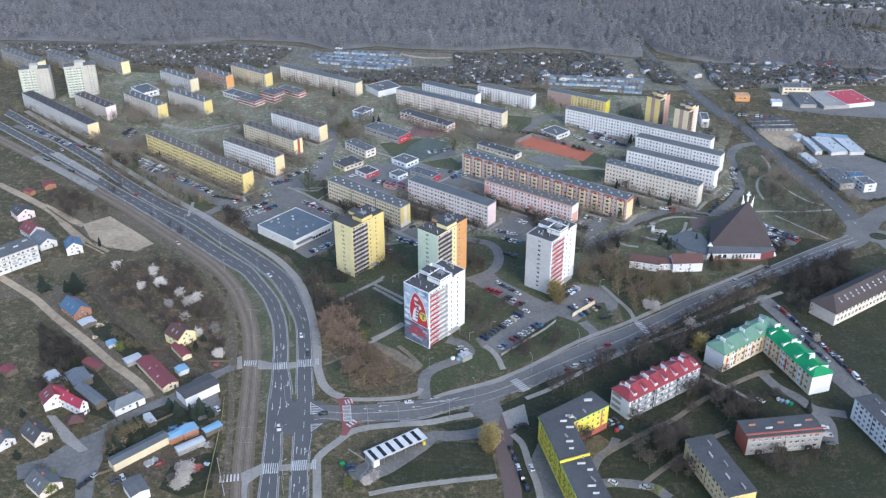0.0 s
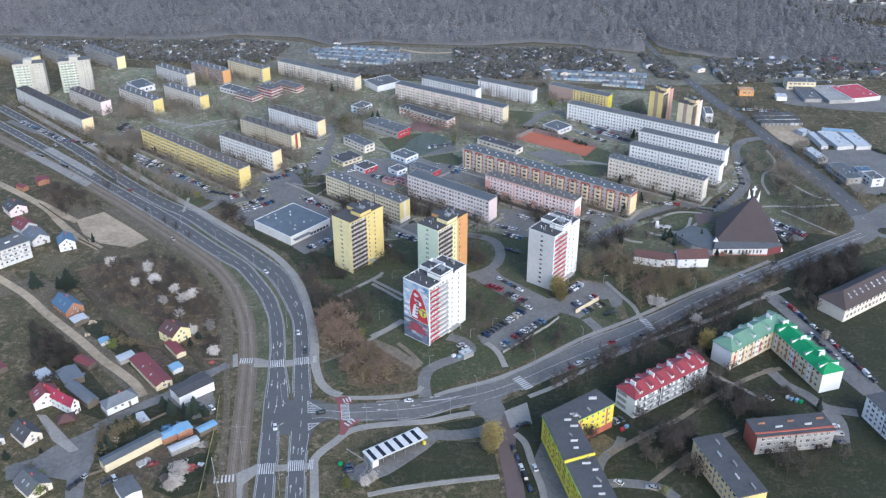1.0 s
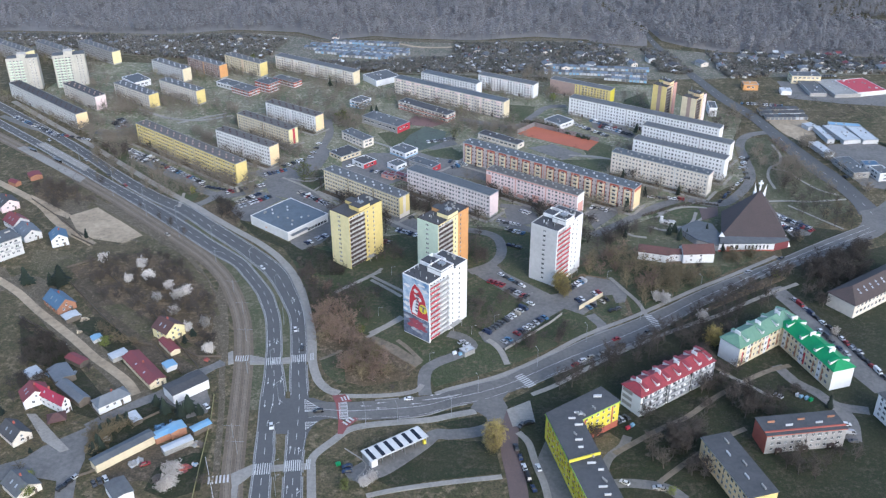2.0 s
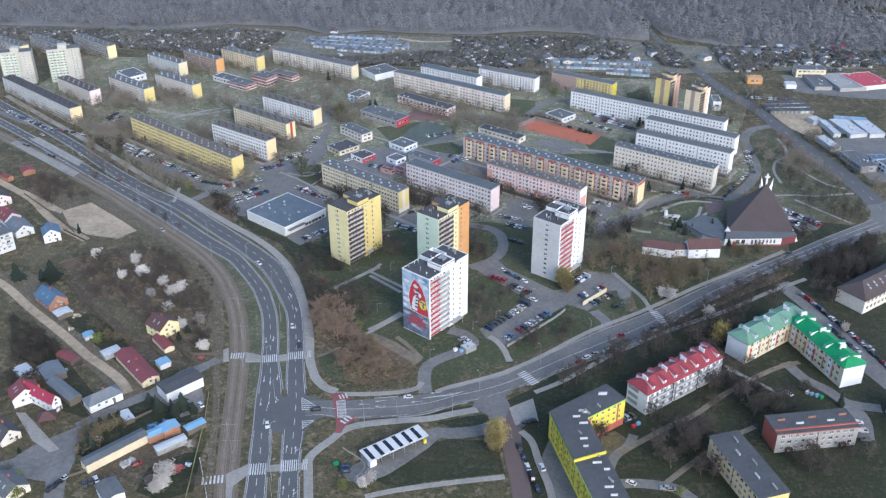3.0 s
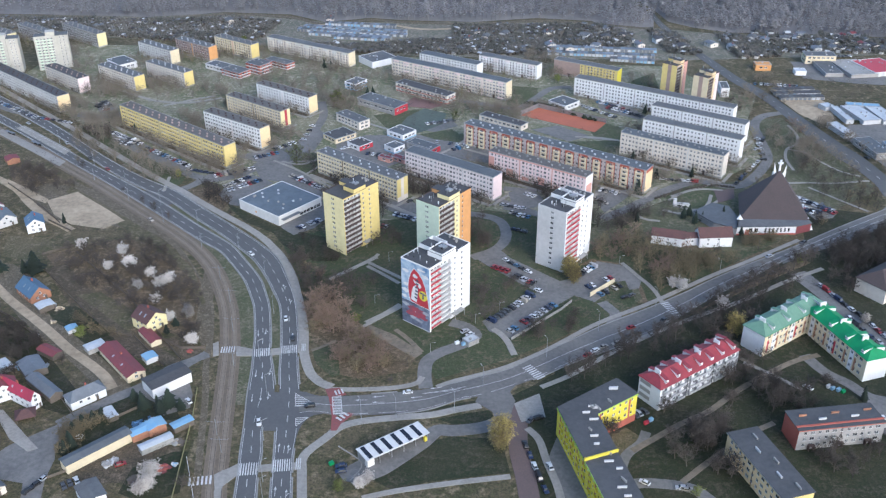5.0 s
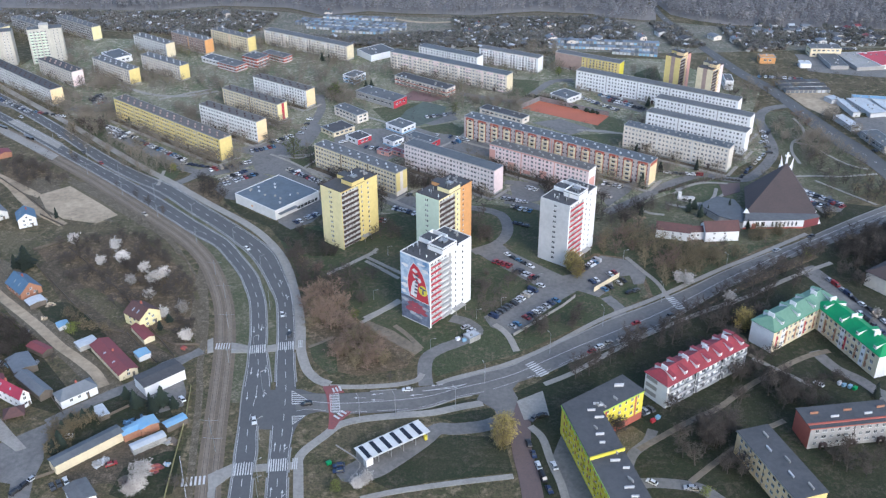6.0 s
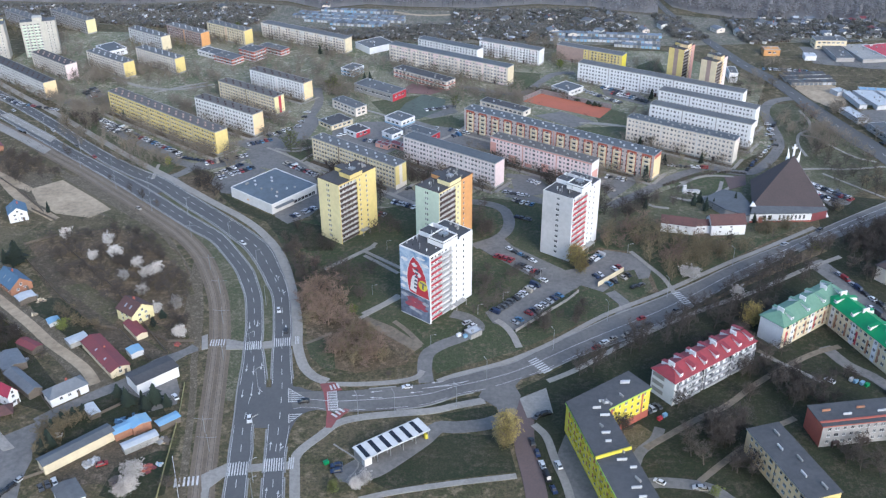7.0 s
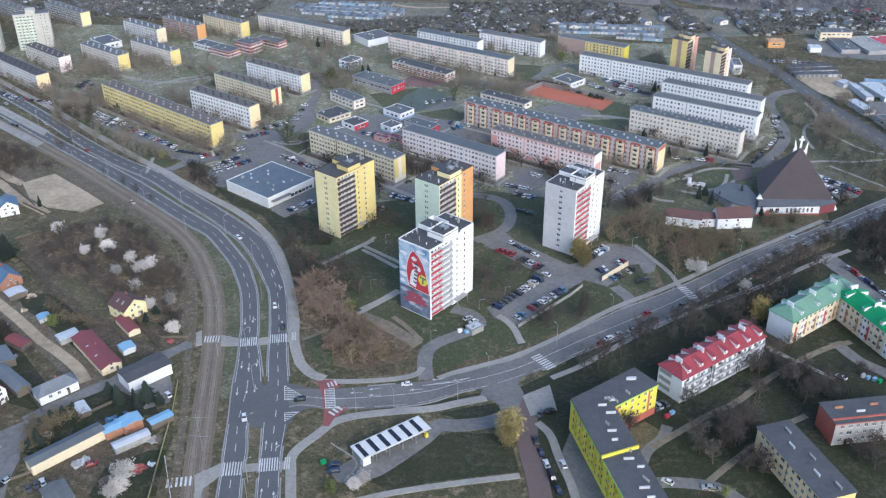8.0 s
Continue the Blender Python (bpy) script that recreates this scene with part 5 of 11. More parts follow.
ground_piece("verge", [(-50.7, 332.5), (-30.0, 335.7), (-3.0, 344.1), (-2.1, 342.3), (-23.0, 335.7), (-36.7, 332.8)], 0.12, LAWN, "grass verge", "verge")
ground_piece("verge", [(-20.4, 331.2), (0.3, 337.6), (2.2, 333.4), (-1.9, 329.7), (-13.3, 328.0)], 0.08, LAWN, "grass verge", "verge")
ground_piece("verge", [(9.8, 347.5), (18.3, 353.7), (20.6, 350.7), (10.9, 342.6)], 0.1, LAWN, "grass island", "verge")


path("footpath", [(-135.8, 579.2), (-122.0, 568.8), (-111.9, 559.4), (-92.7, 540.6)], 1.8, 0, PAVING, "pale worn footpath across the grass", "path")
path("footpath", [(-111.9, 559.4), (-104.9, 573.5)], 1.6, 0, PAVING, "pale worn footpath across the grass", "path")
path("footpath", [(-125.3, 577.8), (-106.6, 580.2)], 1.6, 0, PAVING, "pale worn footpath across the grass", "path")
path("footpath", [(103.7, 530.7), (116.7, 543.5), (134.5, 553.9)], 1.6, 0, PAVING, "pale footpath of the churchyard", "path")
path("footpath", [(105.6, 523.7), (119.0, 519.4), (133.0, 531.8), (141.3, 544.4)], 1.8, 0, PAVING, "pale footpath of the churchyard", "path")
path("footpath", [(-77.5, 437.8), (-60.7, 456.3), (-57.2, 462.4)], 2.0, 0, PAVING, "pale worn footpath across the grass", "path")
path("footpath", [(-61.3, 453.3), (-42.8, 438.1)], 2.0, 0, PAVING, "pale worn footpath across the grass", "path")
path("footpath", [(-57.6, 394.7), (-41.0, 412.9)], 2.0, 0, PAVING, "pale worn footpath across the grass", "path")
path("footpath", [(63.9, 623.6), (87.4, 618.8)], 1.5, 0, PAVING, "pale worn footpath across the grass", "path")
path("footpath", [(68.2, 457.7), (74.4, 444.9), (80.1, 433.1), (83.2, 418.7)], 2.2, 0, PAVING, "trodden path down to the avenue", "path")

# ---- paved yards, courts and tracks of the estate ----
ground_piece("yard", [(-147.6, 572.5), (-135.9, 595.7), (-124.4, 615.5), (-118.1, 636.1), (-109.4, 623.3), (-112.8, 597.0), (-124.6, 575.5), (-112.0, 555.8), (-96.8, 538.1), (-98.0, 528.0), (-126.5, 548.4), (-138.4, 551.9)], 0, WORN, "grey paved square beside the supermarket", "yard")
ground_piece("yard", [(-97.3, 588.6), (-72.0, 561.3), (-59.3, 577.4), (-23.5, 588.2), (2.1, 579.0), (13.7, 581.3), (5.8, 603.5), (-16.9, 611.7), (-36.1, 617.4), (-46.2, 624.8), (-82.9, 622.7), (-100.1, 608.1)], 0, WORN, "grey paved yard round the shops", "yard")
ground_piece("lawn", [(-283.3, 634.8), (-256.3, 621.4), (-230.5, 597.0), (-205.0, 576.0), (-185.2, 557.8), (-184.8, 543.9), (-191.1, 535.7), (-224.3, 567.4), (-252.1, 593.4)], 0, GREEN_GRASS, "green strip of lawn beside the car park", "lawn")
ground_piece("lawn", [(-123.9, 578.1), (-111.1, 584.8), (-106.1, 567.5), (-116.8, 554.6), (-126.5, 565.0)], 0, GREEN_GRASS, "green lawn beside the shops", "lawn")
ground_piece("lawn", [(-47.6, 625.0), (-24.8, 635.9), (-19.7, 621.1), (-27.2, 598.9), (-43.4, 607.6)], 0, GREEN_GRASS, "green lawn beside the paved yard", "lawn")
ground_piece("lawn", [(40.3, 448.9), (60.7, 479.9), (84.0, 486.0), (105.0, 474.0), (128.4, 472.0), (146.0, 476.0), (112.0, 449.0), (76.0, 421.2), (74.9, 436.9), (67.3, 457.2), (52.9, 461.2)], 0, MID_LAWN, "olive grass on the slope below the parish house", "lawn")
ground_piece("bare_ground", [(-177.4, 536.2), (-162.6, 542.3), (-149.5, 521.2), (-150.6, 508.1), (-163.7, 514.8)], 0, LITTER, "brown soil under the trees beside the car park", "ground")
path("lane", [(-123.5, 372.0), (-129.1, 364.4), (-134.1, 357.5), (-144.0, 348.3), (-152.7, 340.6), (-157.7, 335.7), (-165.0, 328.5), (-170.3, 322.5)], 4.2, 0, WORN, "grey asphalt lane between the gardens", "road")
ground_piece("green_court", [(-62.4, 634.6), (-57.1, 656.9), (-46.0, 674.0), (-29.9, 664.5), (-31.5, 645.0), (-47.1, 628.0)], 0, COURT_GREEN, "worn green sports pitch of the school", "sports court")
ground_piece("red_court", [(-55.4, 696.6), (-29.4, 683.9), (-41.3, 674.0), (-63.6, 678.5)], 0, COURT_RED, "faded red ball court of the school", "sports court")
ground_piece("lawn", [(-34.9, 629.4), (-5.7, 627.0), (-8.5, 609.3), (-28.3, 614.0)], 0, GREEN_GRASS, "dark green lawn", "yard")
ground_piece("parking_lot", [(62.8, 542.9), (86.6, 544.2), (79.0, 531.6), (65.3, 513.5), (62.6, 526.3)], 0, WORN, "grey asphalt car park at the end of the block", "parking lot")
ground_piece("parking_lot", [(11.7, 538.6), (26.2, 544.8), (33.7, 524.7), (25.2, 518.4), (13.8, 519.3)], 0, WORN, "grey asphalt car park between the blocks", "parking lot")
ground_piece("parking_lot", [(-161.6, 585.1), (-143.9, 598.1), (-132.8, 589.4), (-142.8, 575.4)], 0, WORN, "grey asphalt car park beside the white block", "parking lot")
ground_piece("yard", [(-149.4, 380.7), (-130.8, 366.3), (-124.2, 371.8), (-138.7, 384.4)], 0, SOIL, "trodden yard behind the yellow house", "yard")
ground_piece("plaza", [(133.0, 545.1), (145.2, 547.3), (142.6, 535.0), (132.0, 528.5)], 0, SETTS, "red-brown paved forecourt of the church", "plaza")
path("estate_road", [(-129.4, 563.2), (-110.8, 549.3), (-92.8, 534.4)], 5.5, 0, WORN, "grey asphalt estate road", "road")
path("estate_road", [(-187.9, 560.0), (-168.9, 549.4), (-153.1, 556.9), (-141.5, 569.4), (-131.1, 571.7)], 6, 0, WORN, "grey asphalt estate road", "road")
path("estate_road", [(9.0, 543.8), (22.6, 539.1), (33.3, 515.3), (45.3, 479.1)], 5.5, 0, WORN, "grey asphalt estate road", "road")
path("estate_road", [(-11.3, 537.3), (12.2, 523.6), (31.3, 508.1)], 4.5, 0, WORN, "grey asphalt estate road", "road")
path("estate_road", [(-57.3, 519.8), (-38.5, 511.4), (-20.1, 500.5)], 5.0, 0, WORN, "grey asphalt estate road", "road")
path("footpath", [(57.6, 624.6), (74.7, 623.5), (96.4, 615.1)], 2.2, 0, PAVING, "pale worn footpath across the grass", "path")
path("footpath", [(-46.7, 578.0), (-24.1, 601.9), (-10.3, 626.8)], 2.2, 0, PAVING, "pale worn footpath across the grass", "path")
path("footpath", [(-89.9, 648.2), (-68.4, 633.7), (-45.4, 613.0)], 2.2, 0, PAVING, "pale worn footpath across the grass", "path")
path("footpath", [(106.2, 536.1), (123.1, 546.1), (138.1, 545.4)], 2.0, 0, PAVING, "pale footpath of the churchyard", "path")
path("footpath", [(98.6, 518.8), (109.2, 514.4), (123.9, 523.7), (130.1, 538.9)], 2.0, 0, PAVING, "pale footpath of the churchyard", "path")
path("footpath", [(-130.5, 577.9), (-117.0, 574.2), (-107.6, 583.6)], 2.0, 0, PAVING, "pale worn footpath across the grass", "path")
path("footpath", [(110.0, 373.8), (119.3, 366.0), (129.7, 355.6)], 1.8, 0, PAVING, "pale worn footpath across the grass", "path")
path("footpath", [(80.6, 517.8), (85.8, 507.6), (94.9, 504.7)], 2.0, 0, PAVING, "pale footpath", "path")
path("track_edge", [(-258.2, 444.6), (-237.6, 425.9), (-217.6, 403.3), (-197.5, 385.0), (-177.3, 367.3), (-159.7, 350.4), (-149.3, 339.6)], 11, 0, TRACK, "sandy verge with thin grass beside the track", "ground")
ground_piece("bare_ground", [(-261.2, 444.5), (-243.5, 445.4), (-229.7, 434.6), (-225.6, 418.4), (-236.8, 417.8), (-253.1, 427.8)], 0, TRACK, "pale trodden sandy ground", "ground")
ground_piece("bare_ground", [(-277.2, 528.3), (-266.8, 540.8), (-216.0, 531.6), (-170.5, 493.8), (-141.5, 450.8), (-145.3, 450.6), (-175.0, 476.9), (-215.2, 491.4), (-247.0, 489.7)], 0, TRACK, "dry sandy strip with thin grass along the tram track", "ground")
ground_piece("bare_ground", [(-143.8, 444.9), (-134.0, 423.2), (-124.3, 384.3), (-126.6, 375.2), (-134.4, 393.0), (-140.7, 422.9)], 0, TRACK, "dry sandy strip with thin grass along the tram track", "ground")
ground_piece("dark_lawn", [(53.5, 316.2), (63.8, 326.8), (103.3, 354.2), (117.3, 362.7), (116.8, 333.0), (96.3, 321.7), (80.9, 298.9), (56.8, 291.8)], 0, LAWN, "dark green lawn under bare trees", "lawn")
ground_piece("dark_lawn", [(119.4, 416.0), (107.3, 372.4), (116.3, 358.7), (129.7, 355.6), (144.2, 348.8), (136.6, 371.8), (127.5, 384.0), (141.4, 398.1)], 0, LAWN, "dark green lawn between the houses", "lawn")
ground_piece("dark_lawn", [(25.1, 370.2), (60.8, 399.5), (107.1, 435.9), (162.7, 476.0), (160.2, 466.9), (117.3, 431.2), (64.2, 385.1), (30.6, 358.2)], 0, LAWN, "dark green lawn under the avenue", "lawn")
ground_piece("dark_lawn", [(92.1, 302.5), (108.8, 319.1), (125.3, 323.2), (157.1, 321.5), (146.5, 292.1), (91.3, 289.3)], 0, LAWN, "dark green lawn under bare trees", "lawn")
ground_piece("dark_lawn", [(176.5, 526.6), (226.8, 515.2), (192.5, 419.9), (177.4, 456.2), (168.4, 485.6)], 0, LAWN, "dark green lawn with shrubs", "lawn")
ground_piece("junction_side", [(-5.3, 342.5), (1.6, 336.6), (3.1, 329.3), (8.6, 332.9), (11.0, 343.7), (8.9, 349.7), (11.9, 355.1), (18.1, 359.6), (3.2, 359.9), (-2.3, 351.0)], 0, PALE_ASPHALT, "grey asphalt mouth of the street", "road")
ground_piece("yard", [(245.2, 790.2), (311.8, 786.5), (340.8, 767.1), (327.8, 731.1), (282.4, 737.6), (244.1, 748.6)], 0, WORN, "grey yard of the halls", "yard")
ground_piece("park_lawn", [(184.0, 660.0), (204.0, 664.0), (209.0, 640.0), (215.0, 612.0), (224.0, 585.0), (229.0, 556.0), (226.0, 546.0), (190.0, 517.0), (177.0, 527.0), (178.0, 569.0), (181.0, 600.0)], 0, PARK, "thin grey-green grass of a park", "lawn")
path("footpath", [(187.9, 575.0), (187.9, 592.5), (193.1, 608.9), (202.1, 617.7), (206.0, 633.1), (205.0, 650.0)], 1.8, 0, PAVING, "pale gravel path of the park", "path")
path("footpath", [(193.1, 608.9), (203.0, 603.0), (208.0, 590.0), (216.0, 575.0), (226.0, 568.0)], 1.6, 0, PAVING, "pale gravel path of the park", "path")
path("footpath", [(174.4, 556.0), (191.6, 557.8), (205.2, 557.2), (228.9, 561.7)], 1.8, 0, PAVING, "pale gravel path of the park", "path")
path("footpath", [(189.7, 551.3), (202.7, 534.7), (214.0, 520.5)], 1.6, 0, PAVING, "pale gravel path of the park", "path")
ground_piece("yard", [(246.0, 652.0), (278.3, 656.6), (292.0, 640.9), (292.5, 615.5), (276.2, 583.2), (259.4, 577.6), (246.4, 582.0), (241.6, 606.0), (236.0, 630.0)], 0, WORN, "broad grey yard of the dealership", "yard")
ground_piece("yard", [(213.0, 700.0), (240.0, 706.0), (247.0, 692.0), (240.0, 662.0), (228.0, 655.0), (219.0, 672.0)], 0, SAND, "pale bare building ground beside the warehouses", "yard")
ground_piece("garden_lawn", [(-233.0, 397.5), (-210.7, 384.4), (-188.6, 363.3), (-170.8, 343.9), (-166.7, 327.2), (-180.6, 332.0), (-201.2, 362.6), (-220.2, 370.3)], 0, LAWN, "unkempt dark garden grass", "lawn")
ground_piece("garden_lawn", [(-210.4, 406.2), (-195.4, 407.0), (-171.3, 386.4), (-171.5, 379.5), (-182.7, 381.2), (-201.3, 394.3)], 0, LAWN, "dark green overgrown garden", "lawn")
ground_piece("garden_lawn", [(-163.0, 323.8), (-147.9, 341.2), (-134.8, 345.7), (-122.2, 327.7), (-141.8, 323.2), (-154.9, 308.8)], 0, LAWN, "dark overgrown garden behind the workshop", "lawn")
ground_piece("garden_lawn", [(-260.2, 475.6), (-238.6, 473.5), (-225.8, 461.5), (-234.6, 445.9), (-253.4, 453.9)], 0, DRY, "garden lawn beside the house", "lawn")
ground_piece("garden_lawn", [(-189.1, 420.3), (-162.8, 401.2), (-163.4, 386.8), (-199.3, 417.1)], 0, DRY, "dry garden grass", "lawn")
ground_piece("garden_lawn", [(-132.3, 299.0), (-119.7, 308.2), (-113.9, 308.5), (-110.9, 286.9), (-122.0, 281.2), (-133.0, 285.7)], 0, LAWN, "overgrown dark grass behind the workshop", "lawn")
ground_piece("drive", [(-199.6, 329.8), (-195.5, 330.0), (-177.7, 313.3), (-171.7, 307.9), (-174.8, 305.9), (-185.2, 312.9)], 0, PAVING, "pale paved garden drive of the house", "path")
ground_piece("bare_ground", [(-285.1, 456.8), (-267.2, 454.5), (-250.6, 433.6), (-261.2, 427.1), (-273.4, 432.4)], 0, TRACK, "pale trodden sandy ground", "ground")
path("street", [(154.4, 451.0), (161.8, 432.5), (170.0, 406.6), (177.0, 382.3), (185.1, 352.7)], 10, 0, WORN, "grey asphalt street with parked cars", "road")

# ---- apartment blocks ----
slab_block(-387.0, 724.7, -39.6, 106.3, 9.0, 12.1, 'cream_end')
slab_block(-343.0, 725.4, -38.3, 48.1, 9.0, 11.8, 'pale_pink')
slab_block(-302.5, 729.1, -36.5, 47.0, 9.0, 11.8, 'yellow_end')
slab_block(-268.0, 738.1, -34.9, 46.3, 8.5, 11.8, 'yellow_end')
slab_block(-290.9, 789.3, -35.3, 42.0, 8.5, 11.8, 'cream_white')
slab_block(-262.5, 798.9, -34.1, 41.4, 8.5, 11.8, 'orange')
slab_block(-231.2, 805.6, -33.5, 43.9, 8.5, 12.3, 'cream_yellow')
slab_block(-376.5, 841.8, -36.7, 53.9, 8.5, 11.8, 'far_grey')
slab_block(-415.7, 839.5, -36.4, 51.6, 8.5, 11.8, 'far_grey')
slab_block(-460.4, 842.3, -35.2, 61.6, 8.5, 11.8, 'far_grey')
slab_block(-252.2, 635.4, -37.7, 112.6, 9.0, 14.7, 'yellow')
slab_block(-191.9, 626.5, -34.1, 54.1, 8.5, 14.4, 'white_yellow')
slab_block(-185.8, 663.4, -34.8, 54.6, 8.6, 12.4, 'cream_red')
slab_block(-169.6, 687.8, -33.5, 51.9, 8.5, 12.6, 'white_yellow')
slab_block(-104.7, 561.9, -37.1, 65.7, 9.1, 14.3, 'yellow_grey')
slab_block(-51.0, 563.0, -34.8, 65.1, 9.0, 15.1, 'lilac')
slab_block(0.0, 567.0, -33.4, 66.6, 8.5, 14.0, 'pink')
slab_block(-16.2, 608.7, -33.0, 127.9, 9.5, 15.0, 'cream_orange')
slab_block(-75.9, 745.6, -31.1, 103.4, 8.5, 13.6, 'beige_long')
slab_block(-55.3, 766.1, -31.2, 54.0, 8.5, 11.8, 'white_far')
slab_block(-7.7, 762.3, -29.0, 51.2, 8.5, 11.8, 'lilac_far')
slab_block(51.1, 753.5, -30.3, 53.3, 8.5, 11.8, 'brown_yellow')
slab_block(62.9, 703.9, -30.6, 118.4, 8.5, 14.1, 'white_long')
slab_block(110.7, 647.3, -31.8, 64.4, 8.5, 14.6, 'white_long')
slab_block(100.5, 618.7, -31.4, 64.6, 8.5, 15.6, 'white_long')
slab_block(83.4, 596.4, -31.6, 67.0, 8.5, 15.2, 'beige')
slab_block(-186.5, 806.3, -30.3, 86.5, 8.5, 11.9, 'beige_far')
tower(-26.4, 391.4, 52.7, 16.7, 30.0, 33.5, 'white_mural')
tower(37.3, 446.9, 54.3, 16.4, 27.1, 33.5, 'white_red')
tower(-73.8, 460.5, 52.6, 14.6, 26.6, 32.5, 'yellow')
tower(-25.0, 451.5, 54.0, 14.6, 27.3, 33.5, 'green_orange')
tower(133.9, 692.0, 52.0, 11.5, 17.0, 27.5, 'far_yellow')
tower(151.8, 669.5, 52.0, 11.5, 17.0, 26.5, 'far_pale')

# ---- other kinds of buildings ----
FOOTPRINTS = []


def claim(at, x0, x1, y0, y1):
    FOOTPRINTS.append((at.inverted(), x0, x1, y0, y1))


for block in [ob for ob in bpy.data.objects if ob.parent is None and ob.type == "EMPTY"]:
    xs = [c[0] for o in block.children if o.name.startswith(("roof", "plinth", "wall")) for c in o.bound_box]
    ys = [c[1] for o in block.children if o.name.startswith(("roof", "plinth", "wall")) for c in o.bound_box]
    claim(block.matrix_basis.copy(), min(xs), max(xs), min(ys), max(ys))


def flat_building(x, y, head, length, depth, h, wall_mat, roof_mat, label, category, floors=1, band=None, end=None):
    at = pose(x, y, 0, 0, 0, head)
    claim(at, 0, length, 0, depth)
    house_ob = thing("low_building" if category in ("shop", "pavilion", "school", "hall", "store") else category.replace(" ", "_"), label, category, at)
    wall = Shape()
    for which in ("front", "right"):
        m, w = side(length, depth, which), length if which in ("front", "back") else depth
        if floors:
            facade(house_ob, wall, m, w, 0, h, grid(w, 3.6, (2.4,)), storeys(floors, 0.4, h - 0.3, 1.4), 1 if which == "right" and end else 0)
        else:
            wall.wall(lambda u, d, z: m @ Vector((u, d, z)), w, 0, h, [], [], 1 if which == "right" and end else 0)
    for which in ("left", "back"):
        m, w = side(length, depth, which), length if which in ("front", "back") else depth
        wall.wall(lambda u, d, z: m @ Vector((u, d, z)), w, 0, h, [], [], 0)
    part("wall", wall, (wall_mat, end or wall_mat), house_ob)
    s = Shape()
    s.box(0.1, length - 0.1, 0.1, depth - 0.1, h - 0.3, h - 0.05)
    part("roof", s, roof_mat, house_ob)
    s = Shape()
    for a in ((-0.1, length + 0.1, -0.1, 0.25), (-0.1, length + 0.1, depth - 0.25, depth + 0.1), (-0.1, 0.25, 0.25, depth - 0.25), (length - 0.25, length + 0.1, 0.25, depth - 0.25)):
        s.box(*a, h - 0.25, h + 0.15)
    part("parapet", s, WHITE if wall_mat in (WHITE, OFF_WHITE) else STEEL, house_ob)
    if band:
        s = Shape()
        for k in range(max(1, floors)):
            z = 0.3 + k * (h - 0.6) / max(1, floors)
            s.box(0.0, length, -0.06, -0.01, z, z + 0.8)
            s.box(length + 0.01, length + 0.06, 0, depth, z, z + 0.8)
        part("band", s, band, house_ob)
    for k in range(int(length * depth / 90) + 1):
        u, v = random.Random(k * 7 + int(length * 10)).uniform(0.1, 0.9), random.Random(k * 13 + int(depth * 10)).uniform(0.15, 0.85)
        part("roof_vent", VENT_WHITE if k % 2 else VENT_GREY, (), house_ob, "", pose(u * length, v * depth, h - 0.05))
    if category == "supermarket":
        s = Shape()
        s.box(length, length + 0.5, depth * 0.1, depth * 0.4, 3.0, 3.5)
        s.box(length, length + 2.5, depth * 0.05, depth * 0.45, 3.5, 3.7)
        part("entrance_canopy", s, GREY_SHEET, house_ob)
        for k in range(6):
            part("window", window_mesh(2.2, 2.0, GLASS_DARK), (), house_ob, "", side(length, depth, "right") @ Matrix.Translation((depth * 0.48 + k * 2.6, -0.07, 0.6)))
        s = Shape()
        s.box(length * 0.40, length * 0.40 + 0.9, -0.12, -0.02, 2.2, 3.0)
        s.box(length * 0.40 + 1.1, length * 0.40 + 1.5, -0.12, -0.02, 2.2, 3.0)
        part("sign_bars", s, ORANGE, house_ob)
    return house_ob


def pitched_roof(owner, x0, x1, y0, y1, eave, ridge, mat, gable_mat, hip=0.0, over=0.45, along="x", name="roof"):
    """A pitched roof with thickness; hip: metres that the ridge stays back from each end."""
    def turn(p):
        return p if along == "x" else (p[1], p[0], p[2])
    if along == "y":
        x0, x1, y0, y1 = y0, y1, x0, x1
    mid = (y0 + y1) / 2
    drop = over * (ridge - eave) / (mid - y0)
    a, b = x0 - over, x1 + over
    s = Shape()
    for t in (0.0, 0.18):
        r0, r1 = (a + hip + (over if hip else 0), mid, ridge + t), (b - hip - (over if hip else 0), mid, ridge + t)
        c = [(a, y0 - over, eave - drop + t), (b, y0 - over, eave - drop + t), (b, y1 + over, eave - drop + t), (a, y1 + over, eave - drop + t)]
        for f in ((c[0], c[1], r1, r0), (c[2], c[3], r0, r1)):
            s.face([turn(p) for p in f])
        if hip:
            s.face([turn(p) for p in (c[1], c[2], r1)])
            s.face([turn(p) for p in (c[3], c[0], r0)])
    low = [(a, y0 - over), (b, y0 - over), (b, y1 + over), (a, y1 + over)]
    for (ax, ay), (bx, by) in zip(low, low[1:] + low[:1]):
        z = eave - drop
        if not hip and ax == bx:
            for q in ((ay, mid, z, ridge), (mid, by, ridge, z)):
                s.face([turn(p) for p in ((ax, q[0], q[2]), (ax, q[1], q[3]), (ax, q[1], q[3] + 0.18), (ax, q[0], q[2] + 0.18))])
        else:
            s.face([turn(p) for p in ((ax, ay, z), (bx, by, z), (bx, by, z + 0.18), (ax, ay, z + 0.18))])
    part(name, s, mat, owner)
    if not hip:
        for xx in (x0, x1):
            g = Shape()
            g.face([turn(p) for p in ((xx, y0, eave), (xx, y1, eave), (xx, mid, ridge))])
            part("gable", g, gable_mat, owner)


